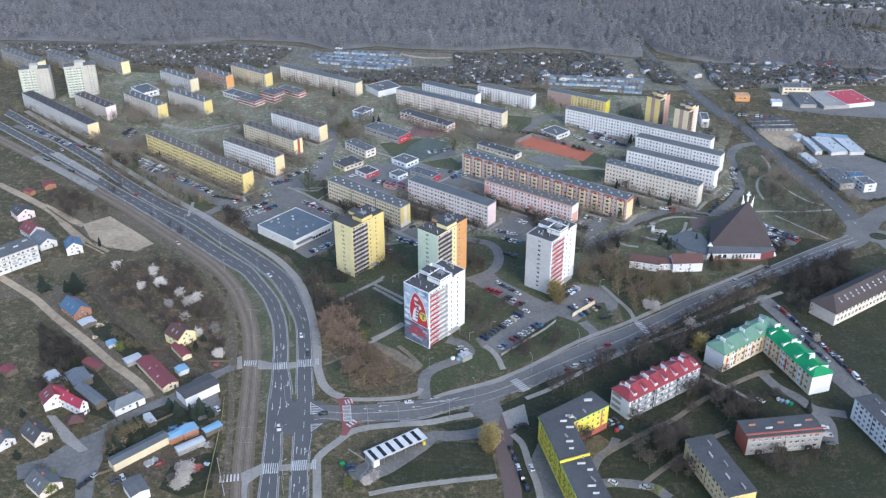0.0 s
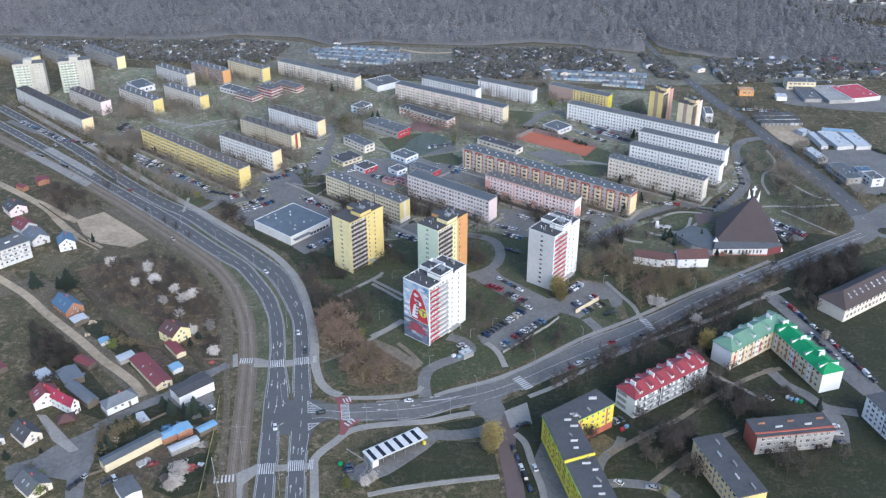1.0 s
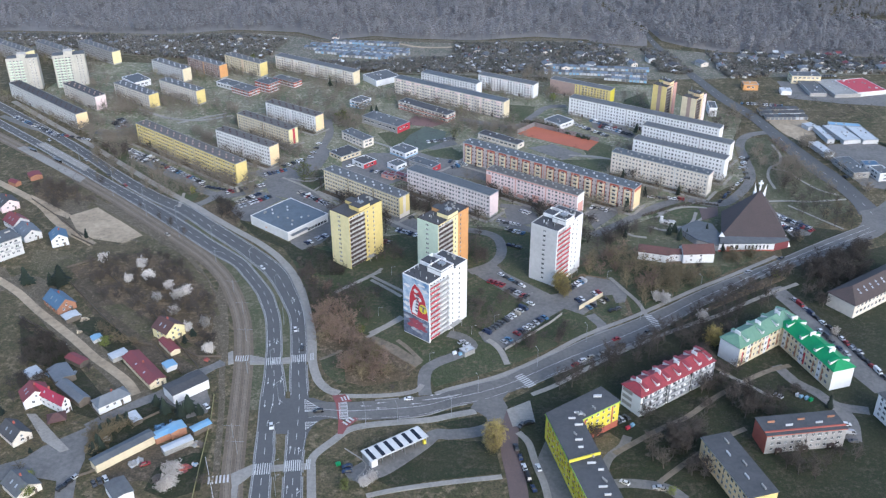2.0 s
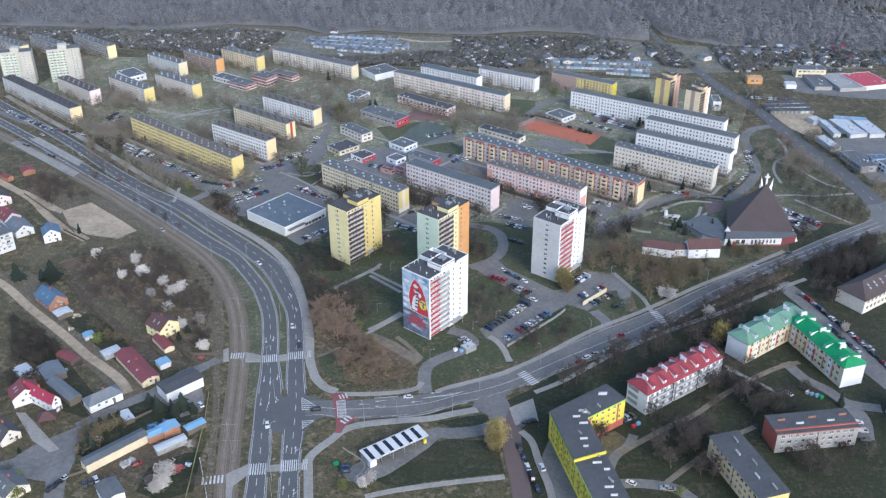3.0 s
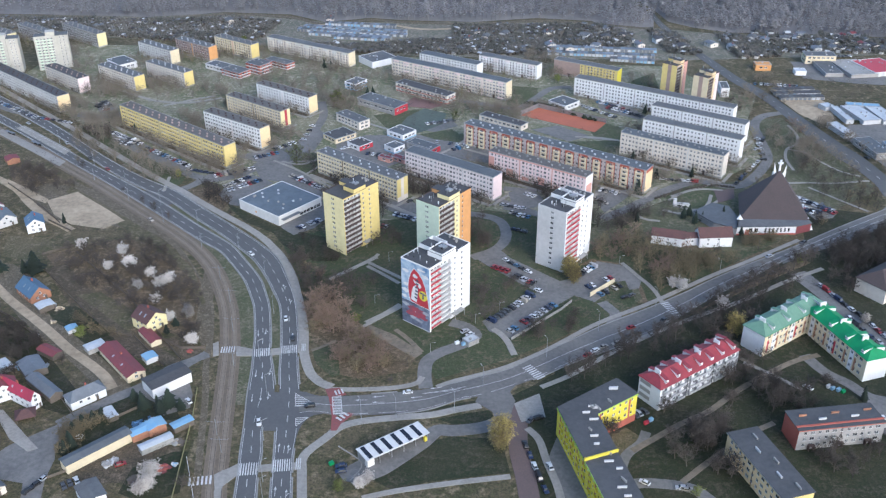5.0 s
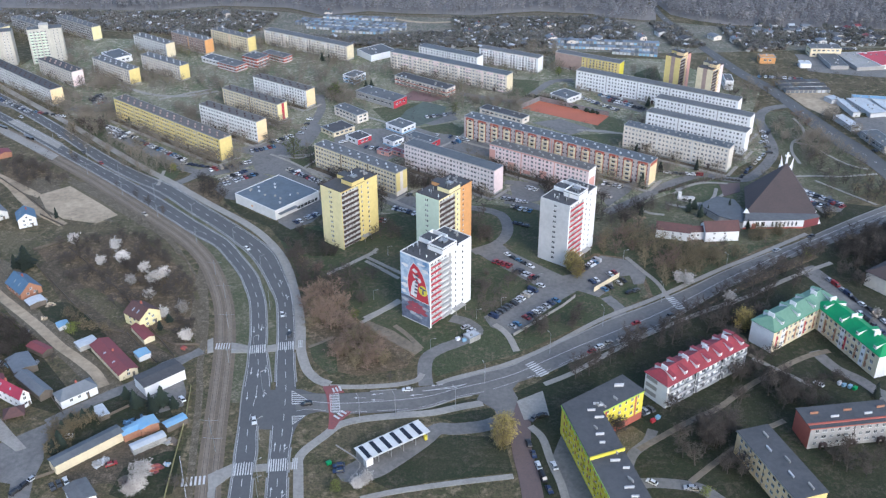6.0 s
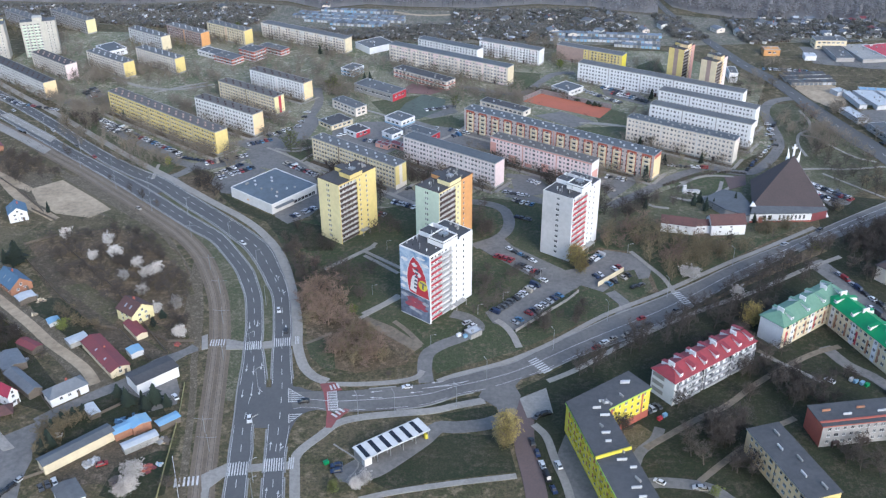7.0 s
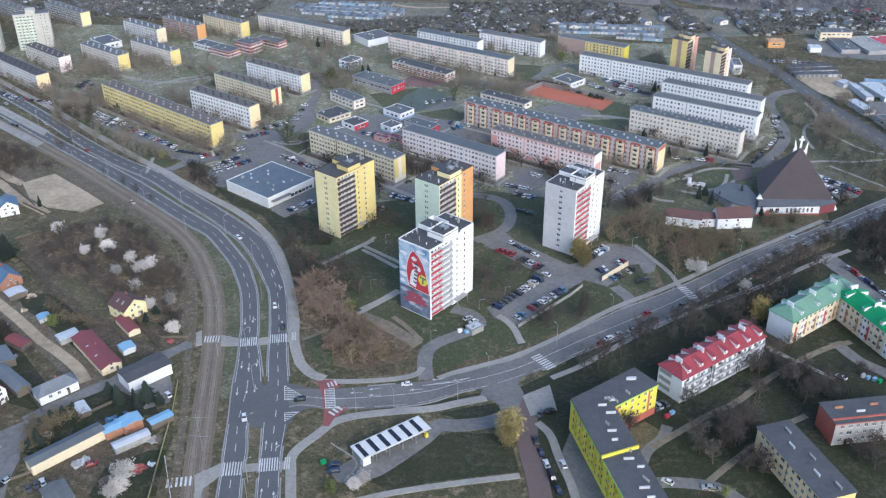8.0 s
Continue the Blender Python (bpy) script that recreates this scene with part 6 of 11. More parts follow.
def house(x, y, head, w, length, eave, ridge, wall_mat, roof_mat, label):
    at = pose(x, y, 0, 0, 0, head)
    claim(at, 0, w, 0, length)
    big = eave > 3.1
    home = thing("house" if big else "shed", label, "house" if big else "shed", at)
    along = "y" if length >= 0.75 * w else "x"
    wall = Shape()
    rows = storeys(2 if eave > 4.8 else 1, 0.5, eave, 1.25)
    for which in ("front", "right", "left"):
        m, u_len = side(w, length, which), w if which == "front" else length
        if big and "workshop" not in label and "shed" not in label:
            facade(home, wall, m, u_len, 0, eave, grid(u_len, 3.3, (1.3,)), rows)
        else:
            wall.wall(lambda u, d, z: m @ Vector((u, d, z)), u_len, 0, eave, [], [], 0)
    m = side(w, length, "back")
    wall.wall(lambda u, d, z: m @ Vector((u, d, z)), w, 0, eave, [], [], 0)
    part("wall", wall, wall_mat, home)
    hip = 3.0 if "hipped" in label else 0.0
    pitched_roof(home, 0, w, 0, length, eave, ridge, roof_mat, wall_mat, hip, 0.4 if big else 0.2, along)
    if big and ridge - eave > 1.2:
        s = Shape()
        s.box(w * 0.55, w * 0.55 + 0.7, length * 0.55, length * 0.55 + 0.6, (eave + ridge) / 2, ridge + 0.9)
        part("chimney", s, BRICK_RED, home)
        if along == "y":
            s = Shape()
            f = (ridge - eave) / (w / 2)
            for k in (0.3, 0.6):
                u0, u1 = w * 0.16, w * 0.30
                s.face([(u0, length * k, eave + u0 * f + 0.26), (u0, length * k + 0.9, eave + u0 * f + 0.26), (u1, length * k + 0.9, eave + u1 * f + 0.26), (u1, length * k, eave + u1 * f + 0.26)])
            part("skylight", s, SKY_GLASS, home)
            part("window", window_mesh(1.1, 1.2), (), home, "", Matrix.Translation((w * 0.5 - 0.55, -0.06, eave + 0.2)))
        d = Shape()
        d.box(w * 0.7, w * 0.7 + 1.0, -0.08, 0.02, 0.05, 2.1)
        part("door", d, TIMBER, home)
    return home


SKY_GLASS = panes("skylight_glass", (0.42, 0.45, 0.48), (0.26, 0.29, 0.32))
HALLS = {
    "red": ("white three-storey house with a red hipped roof and white dormers", WHITE, RED_TILE, GREY_RENDER),
    "green_faded": ("cream three-storey house with a faded green roof and white dormers", CREAM, FADED_GREEN, WHITE),
    "green": ("cream three-storey house with a bright green roof and white end wall", CREAM, GREEN_ROOF, WHITE),
}


def dormer_house(at, length, depth, h, style, long_face, end_face):
    """A three-storey house with a hipped sheet roof and raised white dormer walls."""
    label, wall_mat, roof_mat, band = HALLS[style]
    claim(at, 0, length, 0, depth)
    home = thing("apartment_house", label, "apartment house", at)
    wall = Shape()
    rows = storeys(3, 0.9, h - 0.2, 1.5)
    for which in ("front", "right", "back", "left"):
        m, w = side(length, depth, which), length if which in ("front", "back") else depth
        if which == long_face:
            facade(home, wall, m, w, 0, h, grid(w, 2.9, (1.8, 1.3)), rows)
        else:
            wall.wall(lambda u, d, z: m @ Vector((u, d, z)), w, 0, h, [], [], 1)
    part("wall", wall, (wall_mat, WHITE), home)
    pitched_roof(home, 0, length, 0, depth, h, h + 3.2, roof_mat, WHITE, depth * 0.42, 0.5)
    m = side(length, depth, long_face)
    if style == "red":
        for k in range(3):   # long balcony galleries between the stair bays
            for a, b in rows:
                s, run = Shape(), length / 3 - 2.2
                s.box(0, run, -1.1, -1.0, -0.75, 0.2)
                s.box(0, run, -1.1, 0.0, -0.95, -0.75)
                for q in range(4):
                    s.box(q * run / 3 - (0.1 if q == 3 else 0), q * run / 3 + (0 if q == 3 else 0.1), -1.0, 0.0, -0.75, 1.6)
                part("balcony", s, STEEL_GREY, home, "", m @ Matrix.Translation((k * length / 3 + 1.1, 0, a)))
        for k in (1, 2):
            s = Shape()
            s.box(-0.7, 0.7, -0.08, 0.0, 0.2, h - 0.5)
            part("stair_glazing", s, GLASS_DARK, home, "", m @ Matrix.Translation((k * length / 3, 0, 0)))
        for a, b in rows:
            s = Shape()
            s.box(0.6, depth * 0.55, -0.06, 0.0, a - 0.2, b + 0.1)
            part("grey_panel", s, GREY_RENDER, home, "", side(length, depth, end_face))
    else:
        s = Shape()
        s.box(-0.4, length + 0.4, -0.62, -0.48, h - 0.12, h + 0.08)
        part("gutter", s, GREEN_ROOF, home, "dark green eaves gutter", m)
        for k in range(int(length / 13)):
            s = Shape()
            s.box(0, 2.3, -0.05, 0.0, 0.3, h - 0.2)
            bay = part("white_bay", s, WHITE, home, "", m @ Matrix.Translation((5.6 + k * 13, 0, 0)))
            for a, b in rows:
                part("window", window_mesh(1.2, 1.4), (), bay, "", Matrix.Translation((0.55, -0.06, a)))
        for k in range(int(length / 6.5)):
            for a, b in rows[:2]:
                s = Shape()
                s.box(0, 1.0, -0.07, 0.0, a - 0.6, b + 1.0)
                part("orange_panel", s, OLD_BRICK if (k % 3) else RED_PAINT, home, "", m @ Matrix.Translation((2.2 + k * 6.5, 0, 0)))
    n = max(2, int(length / (6.5 if style == "red" else 9.5)))
    for k in range(n):   # dormers: white cheek walls with a sloping roof
        for front in (True, False):
            s = Shape()
            w, d0, d1 = 1.7, 0.8, depth * 0.46
            z = lambda v: h + 3.2 * v / (depth / 2)
            s.face([(0, d0, z(d0)), (w, d0, z(d0)), (w, d0, z(d0) + 1.9), (0, d0, z(d0) + 1.9)])
            s.face([(0, d0, z(d0)), (0, d1, z(d1)), (0, d1, z(d1) + 0.15), (0, d0, z(d0) + 1.9)])
            s.face([(w, d0, z(d0)), (w, d1, z(d1)), (w, d1, z(d1) + 0.15), (w, d0, z(d0) + 1.9)])
            s.face([(-0.2, d0 - 0.3, z(d0) + 1.905), (w + 0.2, d0 - 0.3, z(d0) + 1.905), (w + 0.2, d1 + 0.2, z(d1) + 0.25), (-0.2, d1 + 0.2, z(d1) + 0.25)], 1)
            u = length * (k + 0.5) / n
            m2 = pose(u, 0, 0) if front else pose(u + 2.2, depth, 0, 0, 0, 180)
            dormer = part("dormer", s, (WHITE, roof_mat), home, "", m2)
            part("dormer_window", window_mesh(0.8, 0.75), (), dormer, "", Matrix.Translation((0.15, d0 - 0.05, z(d0) + 0.5)))
    for k in range(n // 2 + 1):
        s = Shape()
        s.box(0, 0.5, -1.2, 1.8, 0, 2.7)
        part("chimney", s, WHITE, home, "", pose(length * (k + 0.3) / (n // 2 + 1), depth * 0.48, h + 2.0))
    return home


def gabled_hall(x, y, head, length, depth, h, style):
    return dormer_house(pose(x, y, 0, 0, 0, head), length, depth, h, style, "front", "left")


def gabled_slab(x, y, head, length, depth, h, style):
    return dormer_house(pose(x, y, 0, 0, 0, head), length, depth, h, style, "front", "right")


LOW = {
    "red_gable": ("grey three-storey apartment block with a dark red end wall", GREY_RENDER, BRICK_RED, DARK_FELT, 3),
    "beige": ("yellow-beige three-storey apartment block with a grey flat roof", APRICOT, YELLOW, DARK_FELT, 3),
    "white": ("white four-storey apartment block with a grey flat roof", WHITE, WHITE, DARK_FELT, 4),
    "terrace": ("white three-storey terraced apartments with a grey roof", OFF_WHITE, OFF_WHITE, FELT, 3),
}


def low_slab(x, y, head, length, depth, h, style):
    label, wall_mat, end_mat, roof_mat, floors = LOW[style]
    if style == "terrace":
        depth = 14.0
    at = pose(x, y, 0, 0, 0, head)
    claim(at, 0, length, 0, depth)
    block = thing("apartment_block", label, "apartment block", at)
    wall, rows = Shape(), storeys(floors, 0.8, h - 0.2, 1.4)
    facade(block, wall, Matrix(), length, 0, h, grid(length, 2.9, (1.3, 1.9, 1.3)), rows)
    for which in ("right", "left", "back"):
        m, w = side(length, depth, which), length if which == "back" else depth
        if which == "right" and style in ("beige", "white"):
            facade(block, wall, m, w, 0, h, [(w * 0.3, w * 0.3 + 0.9)], rows, 1)
        else:
            wall.wall(lambda u, d, z: m @ Vector((u, d, z)), w, 0, h, [], [], 1)
    part("wall", wall, (wall_mat, end_mat), block)
    s = Shape()
    s.box(-0.3, length + 0.3, -0.3, depth + 0.3, h, h + 0.3)
    part("roof", s, roof_mat, block)
    s = Shape()
    s.box(-0.35, length + 0.35, -0.42, -0.3, h - 0.15, h + 0.2)
    part("gutter", s, {"red_gable": BRICK_RED}.get(style, STEEL), block)
    if style == "terrace":
        b = Shape()
        b.box(0, 3.2, -1.4, -1.3, 0.1, 1.0)
        b.box(0, 3.2, -1.4, 0, -0.1, 0.1)
        b.box(0, 0.1, -1.3, 0, 0.1, 1.0)
        rail = b.mesh("balcony", STEEL_GREY)
        for k in range(6):
            for a, _ in rows[1:]:
                part("balcony", rail, (), block, "", pose(1.2 + k * length / 6, 0, a - 0.6))
    if style == "red_gable":
        s = Shape()
        s.box(-0.3, length + 0.3, 1.6, 2.4, h + 0.3, h + 0.65)
        part("red_ridge_band", s, BRICK_RED, block)
        for k in range(3):
            s = Shape()
            s.box(0, 2.6, -1.4, 0, 2.2, 2.5)
            s.box(0.1, 0.35, -1.3, 0, 0, 2.2)
            s.box(2.25, 2.5, -1.3, 0, 0, 2.2)
            part("entrance_porch", s, BROWN_BOARD, block, "", pose(length * (0.13 + 0.33 * k), 0, 0))
    for k in range(5):
        s = Shape()
        s.box(0, 3.0, 0, 0.38, 0, 0.7)
        s.box(-0.08, 3.08, -0.06, 0.44, 0.7, 0.8)
        part("chimney", s, PALE_GREY if k % 2 else OLD_BRICK if style == "red_gable" else CONCRETE, block, "", pose(length * (0.1 + 0.19 * k), depth * (0.4 if k % 2 else 0.65), h + 0.3))
    for k in range(1, max(2, int(length / 12))):
        s = Shape()
        u = k * length / max(2, int(length / 12))
        s.box(u - 0.08, u + 0.08, -0.14, -0.02, 0.2, h)
        part("downpipe", s, BROWN_BOARD, block)
    return block


def hip_hall(x, y, head, length, depth, h):
    at = pose(x, y, 0, 0, 0, head)
    claim(at, 0, length, 0, depth)
    home = thing("school_building", "pale stone two-storey building with a large brown hipped roof", "school", at)
    wall = Shape()
    facade(home, wall, Matrix(), length, 0, h, grid(length, 3.2, (1.9,)), storeys(2, 0.8, h, 1.9))
    for which in ("right", "left", "back"):
        m, w = side(length, depth, which), length if which == "back" else depth
        wall.wall(lambda u, d, z: m @ Vector((u, d, z)), w, 0, h, [], [], 0)
    part("wall", wall, BEIGE, home)
    pitched_roof(home, 0, length, 0, depth, h, h + 5.0, BROWN_SHINGLE, BEIGE, depth * 0.45, 0.6)
    for k in range(9):
        s, f = Shape(), 5.0 / (depth / 2)
        for v in (3.0, 4.6):
            s.face([(0, v, h + v * f + 0.25), (1.2, v, h + v * f + 0.25), (1.2, v + 1.1, h + (v + 1.1) * f + 0.25), (0, v + 1.1, h + (v + 1.1) * f + 0.25)])
        part("skylight", s, SKY_GLASS, home, "", pose(8 + k * (length - 16) / 9, 0, 0))
    return home


def yellow_house():
    """The bright yellow L-shaped house: two wings with a flat grey roof and lime trim."""
    at = pose(26.3, 324.1, 0, 0, 0, -75)
    home = thing("apartment_house", "bright yellow four-storey L-shaped house with lime trim", "apartment house", at)
    h, far, wide = 13.4, 58.0, 12.8        # the street wing
    lng, wid = 30.8, 11.6                  # the yard wing
    m1 = pose(0, 0, 0, 0, 0, 112.2)
    claim(at, 0, far, 0, wide)
    claim(at @ m1, 0, lng, -wid, 0)
    rows = storeys(4, 0.6, h - 0.3, 1.4)
    wall = Shape()
    facade(home, wall, Matrix(), far, 0, h - 0.6, grid(far, 2.7, (1.4, 1.0)), rows)
    m_yard = m1 @ pose(9.5, -wid, 0)
    facade(home, wall, m_yard, lng - 9.5, 0, h, grid(lng - 9.5, 3.2, (1.5, 1.0)), rows)
    for ends in (((0, 0), (lng, 0)), ((lng, 0), (lng, -wid))):
        wall.face([m1 @ Vector((*p, z)) for p, z in zip((ends[0], ends[1], ends[1], ends[0]), (0, 0, h, h))])
    for ends in (((far, 0), (far, wide)), ((far, wide), (8.0, wide))):
        wall.face([(*p, z) for p, z in zip((ends[0], ends[1], ends[1], ends[0]), (0, 0, h - 0.6, h - 0.6))])
    part("wall", wall, LEMON, home)
    roof = Shape()
    tips = [m1 @ Vector(p) for p in ((lng + 0.3, 0.3, 0), (lng + 0.3, -wid - 0.3, 0), (9.5, -wid - 0.3, 0))]
    roof.prism([(0.1, -0.3), (30.0, -0.3), (28.0, wide + 0.3)] + [(p.x, p.y) for p in (tips[2], tips[1], tips[0])], h - 0.6, h + 0.1)
    part("roof", roof, DARK_FELT, home)
    roof = Shape()
    roof.prism([(30.0, -0.3), (far + 0.3, -0.3), (far + 0.3, wide + 0.3), (28.0, wide + 0.3)], h - 0.9, h - 0.55)
    part("lower_roof", roof, DARK_FELT, home)
    s = Shape()
    s.prism([(29.8, -0.4), (30.4, -0.4), (28.4, wide + 0.4), (27.8, wide + 0.4)], h - 0.55, h + 0.55)
    part("yellow_parapet", s, LEMON, home)
    s = Shape()
    s.box(0, far, -0.45, -0.3, h - 0.95, h - 0.4)
    part("lime_fascia", s, LIME, home)
    s = Shape()
    s.box(0, lng - 9.5, -0.45, -0.3, h - 0.55, h + 0.05)
    part("lime_fascia", s, LIME, home, "", m_yard)
    s = Shape()
    s.box(0, lng - 9.5, -0.07, 0, 0.0, 3.4)
    part("red_base", s, BRICK_RED, home, "", m_yard)
    strip = Shape()
    strip.box(0, 0.9, -0.08, 0, 2.5, h - 1.4)
    orange, red = strip.mesh("stair_strip", OLD_BRICK), strip.mesh("stair_strip", BRICK_RED)
    t = Shape()
    t.box(0, 2.4, -1.0, -0.92, 0.0, 0.95)
    t.box(0, 2.4, -1.0, 0, -0.12, 0)
    rails = t.mesh("balcony", LIME), t.mesh("balcony", LEMON)
    for k in range(9):
        part("stair_strip", orange if k % 2 else red, (), home, "", pose(3.2 + k * 6.2, 0, 0))
        for a, b in rows[1:]:
            part("balcony", rails[0 if a < 4 else 1], (), home, "", pose(5.0 + k * 6.0, 0, a - 0.7))
    for k in range(2):
        part("stair_strip", red, (), home, "", m_yard @ pose(1.4 + k * 15.5, 0, 0.9))
    rng = random.Random(4)
    for k in range(18):
        s = Shape()
        run = rng.uniform(1.6, 3.6)
        s.box(0, run, 0, 0.38, 0, 0.75)
        s.box(-0.08, run + 0.08, -0.06, 0.44, 0.75, 0.85)
        spot = m1 @ Vector((rng.uniform(8, lng - 4), rng.uniform(-wid + 1, -1.5), 0)) if k < 7 else Vector((6 + (k - 7) * 4.4, rng.uniform(2, wide - 3), 0))
        part("chimney", s, PALE_GREY if k % 3 else CONCRETE, home, "", pose(spot.x, spot.y, h + 0.1 if spot.x < 28 else h - 0.55, 0, 0, 80 if k % 3 else 20))
    return home


LIME = surface("lime_paint", (0.42, 0.60, 0.10), 0.8, None, 0.6, 0.1)


def car_wash(x, y, head, depth, length, h):
    """An open row of washing bays under a white roof with dark panels. The long side runs to the left of head."""
    at = pose(x, y, 0, 0, 0, head)
    claim(at, 0, depth, 0, length)
    wash = thing("car_wash", "open car wash with a white roof and dark roof panels", "car wash", at)
    s = Shape()
    s.box(-0.4, depth + 0.4, -0.3, length + 0.3, h - 0.35, h)
    part("roof", s, OFF_WHITE, wash)
    for k in range(6):
        s = Shape()
        v = 1.0 + k * (length - 2.6) / 5.6
        s.box(0.2, depth - 0.1, v, v + 1.7, h + 0.05, h + 0.15)
        part("roof_panel", s, SOLAR, wash)
    for k in range(6):
        s = Shape()
        v = 0.1 + k * (length - 0.5) / 5
        s.box(0.4, depth - 2.2, v, v + 0.18, 0.0, h - 0.35)
        s.box(depth - 0.5, depth - 0.25, v, v + 0.25, 0.0, h - 0.35)
        part("bay_wall", s, STEEL, wash)
    s = Shape()
    s.box(0.2, 0.4, 0.0, length, 0, h - 0.35)
    part("back_wall", s, GREY_RENDER, wash)
    s = Shape()
    s.box(0.3, depth - 0.6, 0.35, 3.4, 0.06, h - 0.4)
    part("plant_room", s, WHITE, wash)
    s = Shape()
    s.box(depth - 1.6, depth - 0.4, length - 1.4, length - 0.4, 0, 2.0)
    part("vacuum_box", s, LEMON, wash)
    return wash


SOLAR = surface("dark_roof_panel", (0.02, 0.022, 0.03), 0.25, None, 1.0, 0.2)


def church():
    """A brown tent-shaped church roof with white spire fins, low wings and a parish house."""
    at = pose(136.3, 502.0, 0)
    claim(at, -20, 40, -14, 40)
    kirk = thing("church", "modern church with a steep brown tent roof and white spire", "church", at)
    top = (27.4, 27.0, 20.8)
    a, b, c, d = (-0.5, -4.5, 5.9), (37.5, -4.0, 5.5), (40.0, 32.0, 5.0), (7.0, 29.0, 5.0)
    for q in ((a, b, top), (b, c, top), (c, d, top), (d, a, top)):
        s = Shape()
        s.face(list(q))
        s.face([(p[0], p[1], p[2] - 0.3) for p in q])
        part("tent_roof", s, BROWN_SHINGLE, kirk)
    s = Shape()
    s.prism([(1.5, 1), (32.5, 1), (36.5, 30), (8.5, 28)], 0, 5.0)
    part("nave_wall", s, OFF_WHITE, kirk)
    s = Shape()
    s.face([(-3, -12.5, 5.2), (29, -10.5, 5.2), (37.5, -4.0, 5.6), (-0.5, -4.5, 6.0)])
    s.face([(29, -10.5, 5.2), (38.5, -6.0, 5.0), (37.5, -4.0, 5.6)])
    s.face([(-3, -12.5, 4.9), (29, -10.5, 4.9), (38.5, -6.0, 4.7), (37.5, -4.0, 5.3), (-0.5, -4.5, 5.7)])
    part("lean_to_roof", s, FELT, kirk)
    w = Shape()
    front = pose(-3, -12.0, 0, 0, 0, 3.5)
    facade(kirk, w, front, 32.0, 0, 5.0, [(6.5, 8.5), (9.5, 11.5)] + [(15 + k * 2.1, 16.1 + k * 2.1) for k in range(7)], [(1.4, 4.0)], 0, 0.15, GLASS_DARK)
    part("porch_wall", w, WHITE, kirk)
    s = Shape()
    s.box(1.6, 3.6, -11.95, -11.7, 0.1, 3.0)
    part("door", s, BRICK_RED, kirk)
    s = Shape()
    s.box(0, 32.0, -0.3, 0.0, 0, 0.9)
    part("base_course", s, BRICK_RED, kirk, "", front)
    s = Shape()
    s.face([(29.0, -10.1, 0), (38.0, -6.0, 0), (38.0, -6.0, 4.8), (29.0, -10.1, 4.8)])
    part("side_wall", s, MAROON, kirk)
    s = Shape()   # left wing
    s.prism([(-22, 8), (-14, -5), (-3, -12.0), (0, 2), (-2, 14), (-10, 18)], 0, 3.8)
    part("wing_wall", s, GREY_RENDER, kirk)
    s = Shape()
    s.prism([(-22.6, 8), (-14.3, -5.6), (-3.1, -12.6), (0.5, 2), (-1.6, 14.5), (-10, 18.6)], 3.8, 4.2)
    part("wing_roof", s, TAR_BLUE, kirk)
    for u, tall in ((-2.6, 4.6), (2.8, 3.6)):   # white spire fins behind the tip
        s = Shape()
        s.prism([(top[0] + u - 0.8, top[1] + 0.4), (top[0] + u + 0.8, top[1] + 0.4), (top[0] + u + 0.9, top[1] + 1.8), (top[0] + u - 0.9, top[1] + 1.8)], 0, top[2] + tall - 6)
        s.face([(top[0] + u - 0.8, top[1] + 0.4, top[2] + tall - 6), (top[0] + u + 0.8, top[1] + 0.4, top[2] + tall - 6), (top[0] + u + (0.8 if u > 0 else -0.8), top[1] + 1.0, top[2] + tall)])
        part("spire_fin", s, WHITE, kirk)
    s = Shape()
    s.box(top[0] - 0.45, top[0] + 0.45, top[1] + 0.6, top[1] + 1.4, top[2] - 8, top[2] + 6.0)
    s.box(top[0] - 1.4, top[0] + 1.4, top[1] + 0.7, top[1] + 1.3, top[2] + 3.6, top[2] + 4.5)
    part("cross", s, WHITE, kirk)
    s = Shape()
    s.face([(-2.0, -5.0, 5.9), (1.5, -5.3, 5.9), (-0.2, -5.0, 8.6)])
    s.face([(-2.0, -5.0, 5.9), (-0.2, -5.0, 8.6), (0.3, -2.0, 7.6)])
    part("dormer_gable", s, WHITE, kirk)
    s = Shape()
    s.face([(35.5, -7.0, 0.3), (40.0, -4.5, 0.0), (36.8, -2.5, 7.0)])
    part("buttress", s, WHITE, kirk)
    return kirk


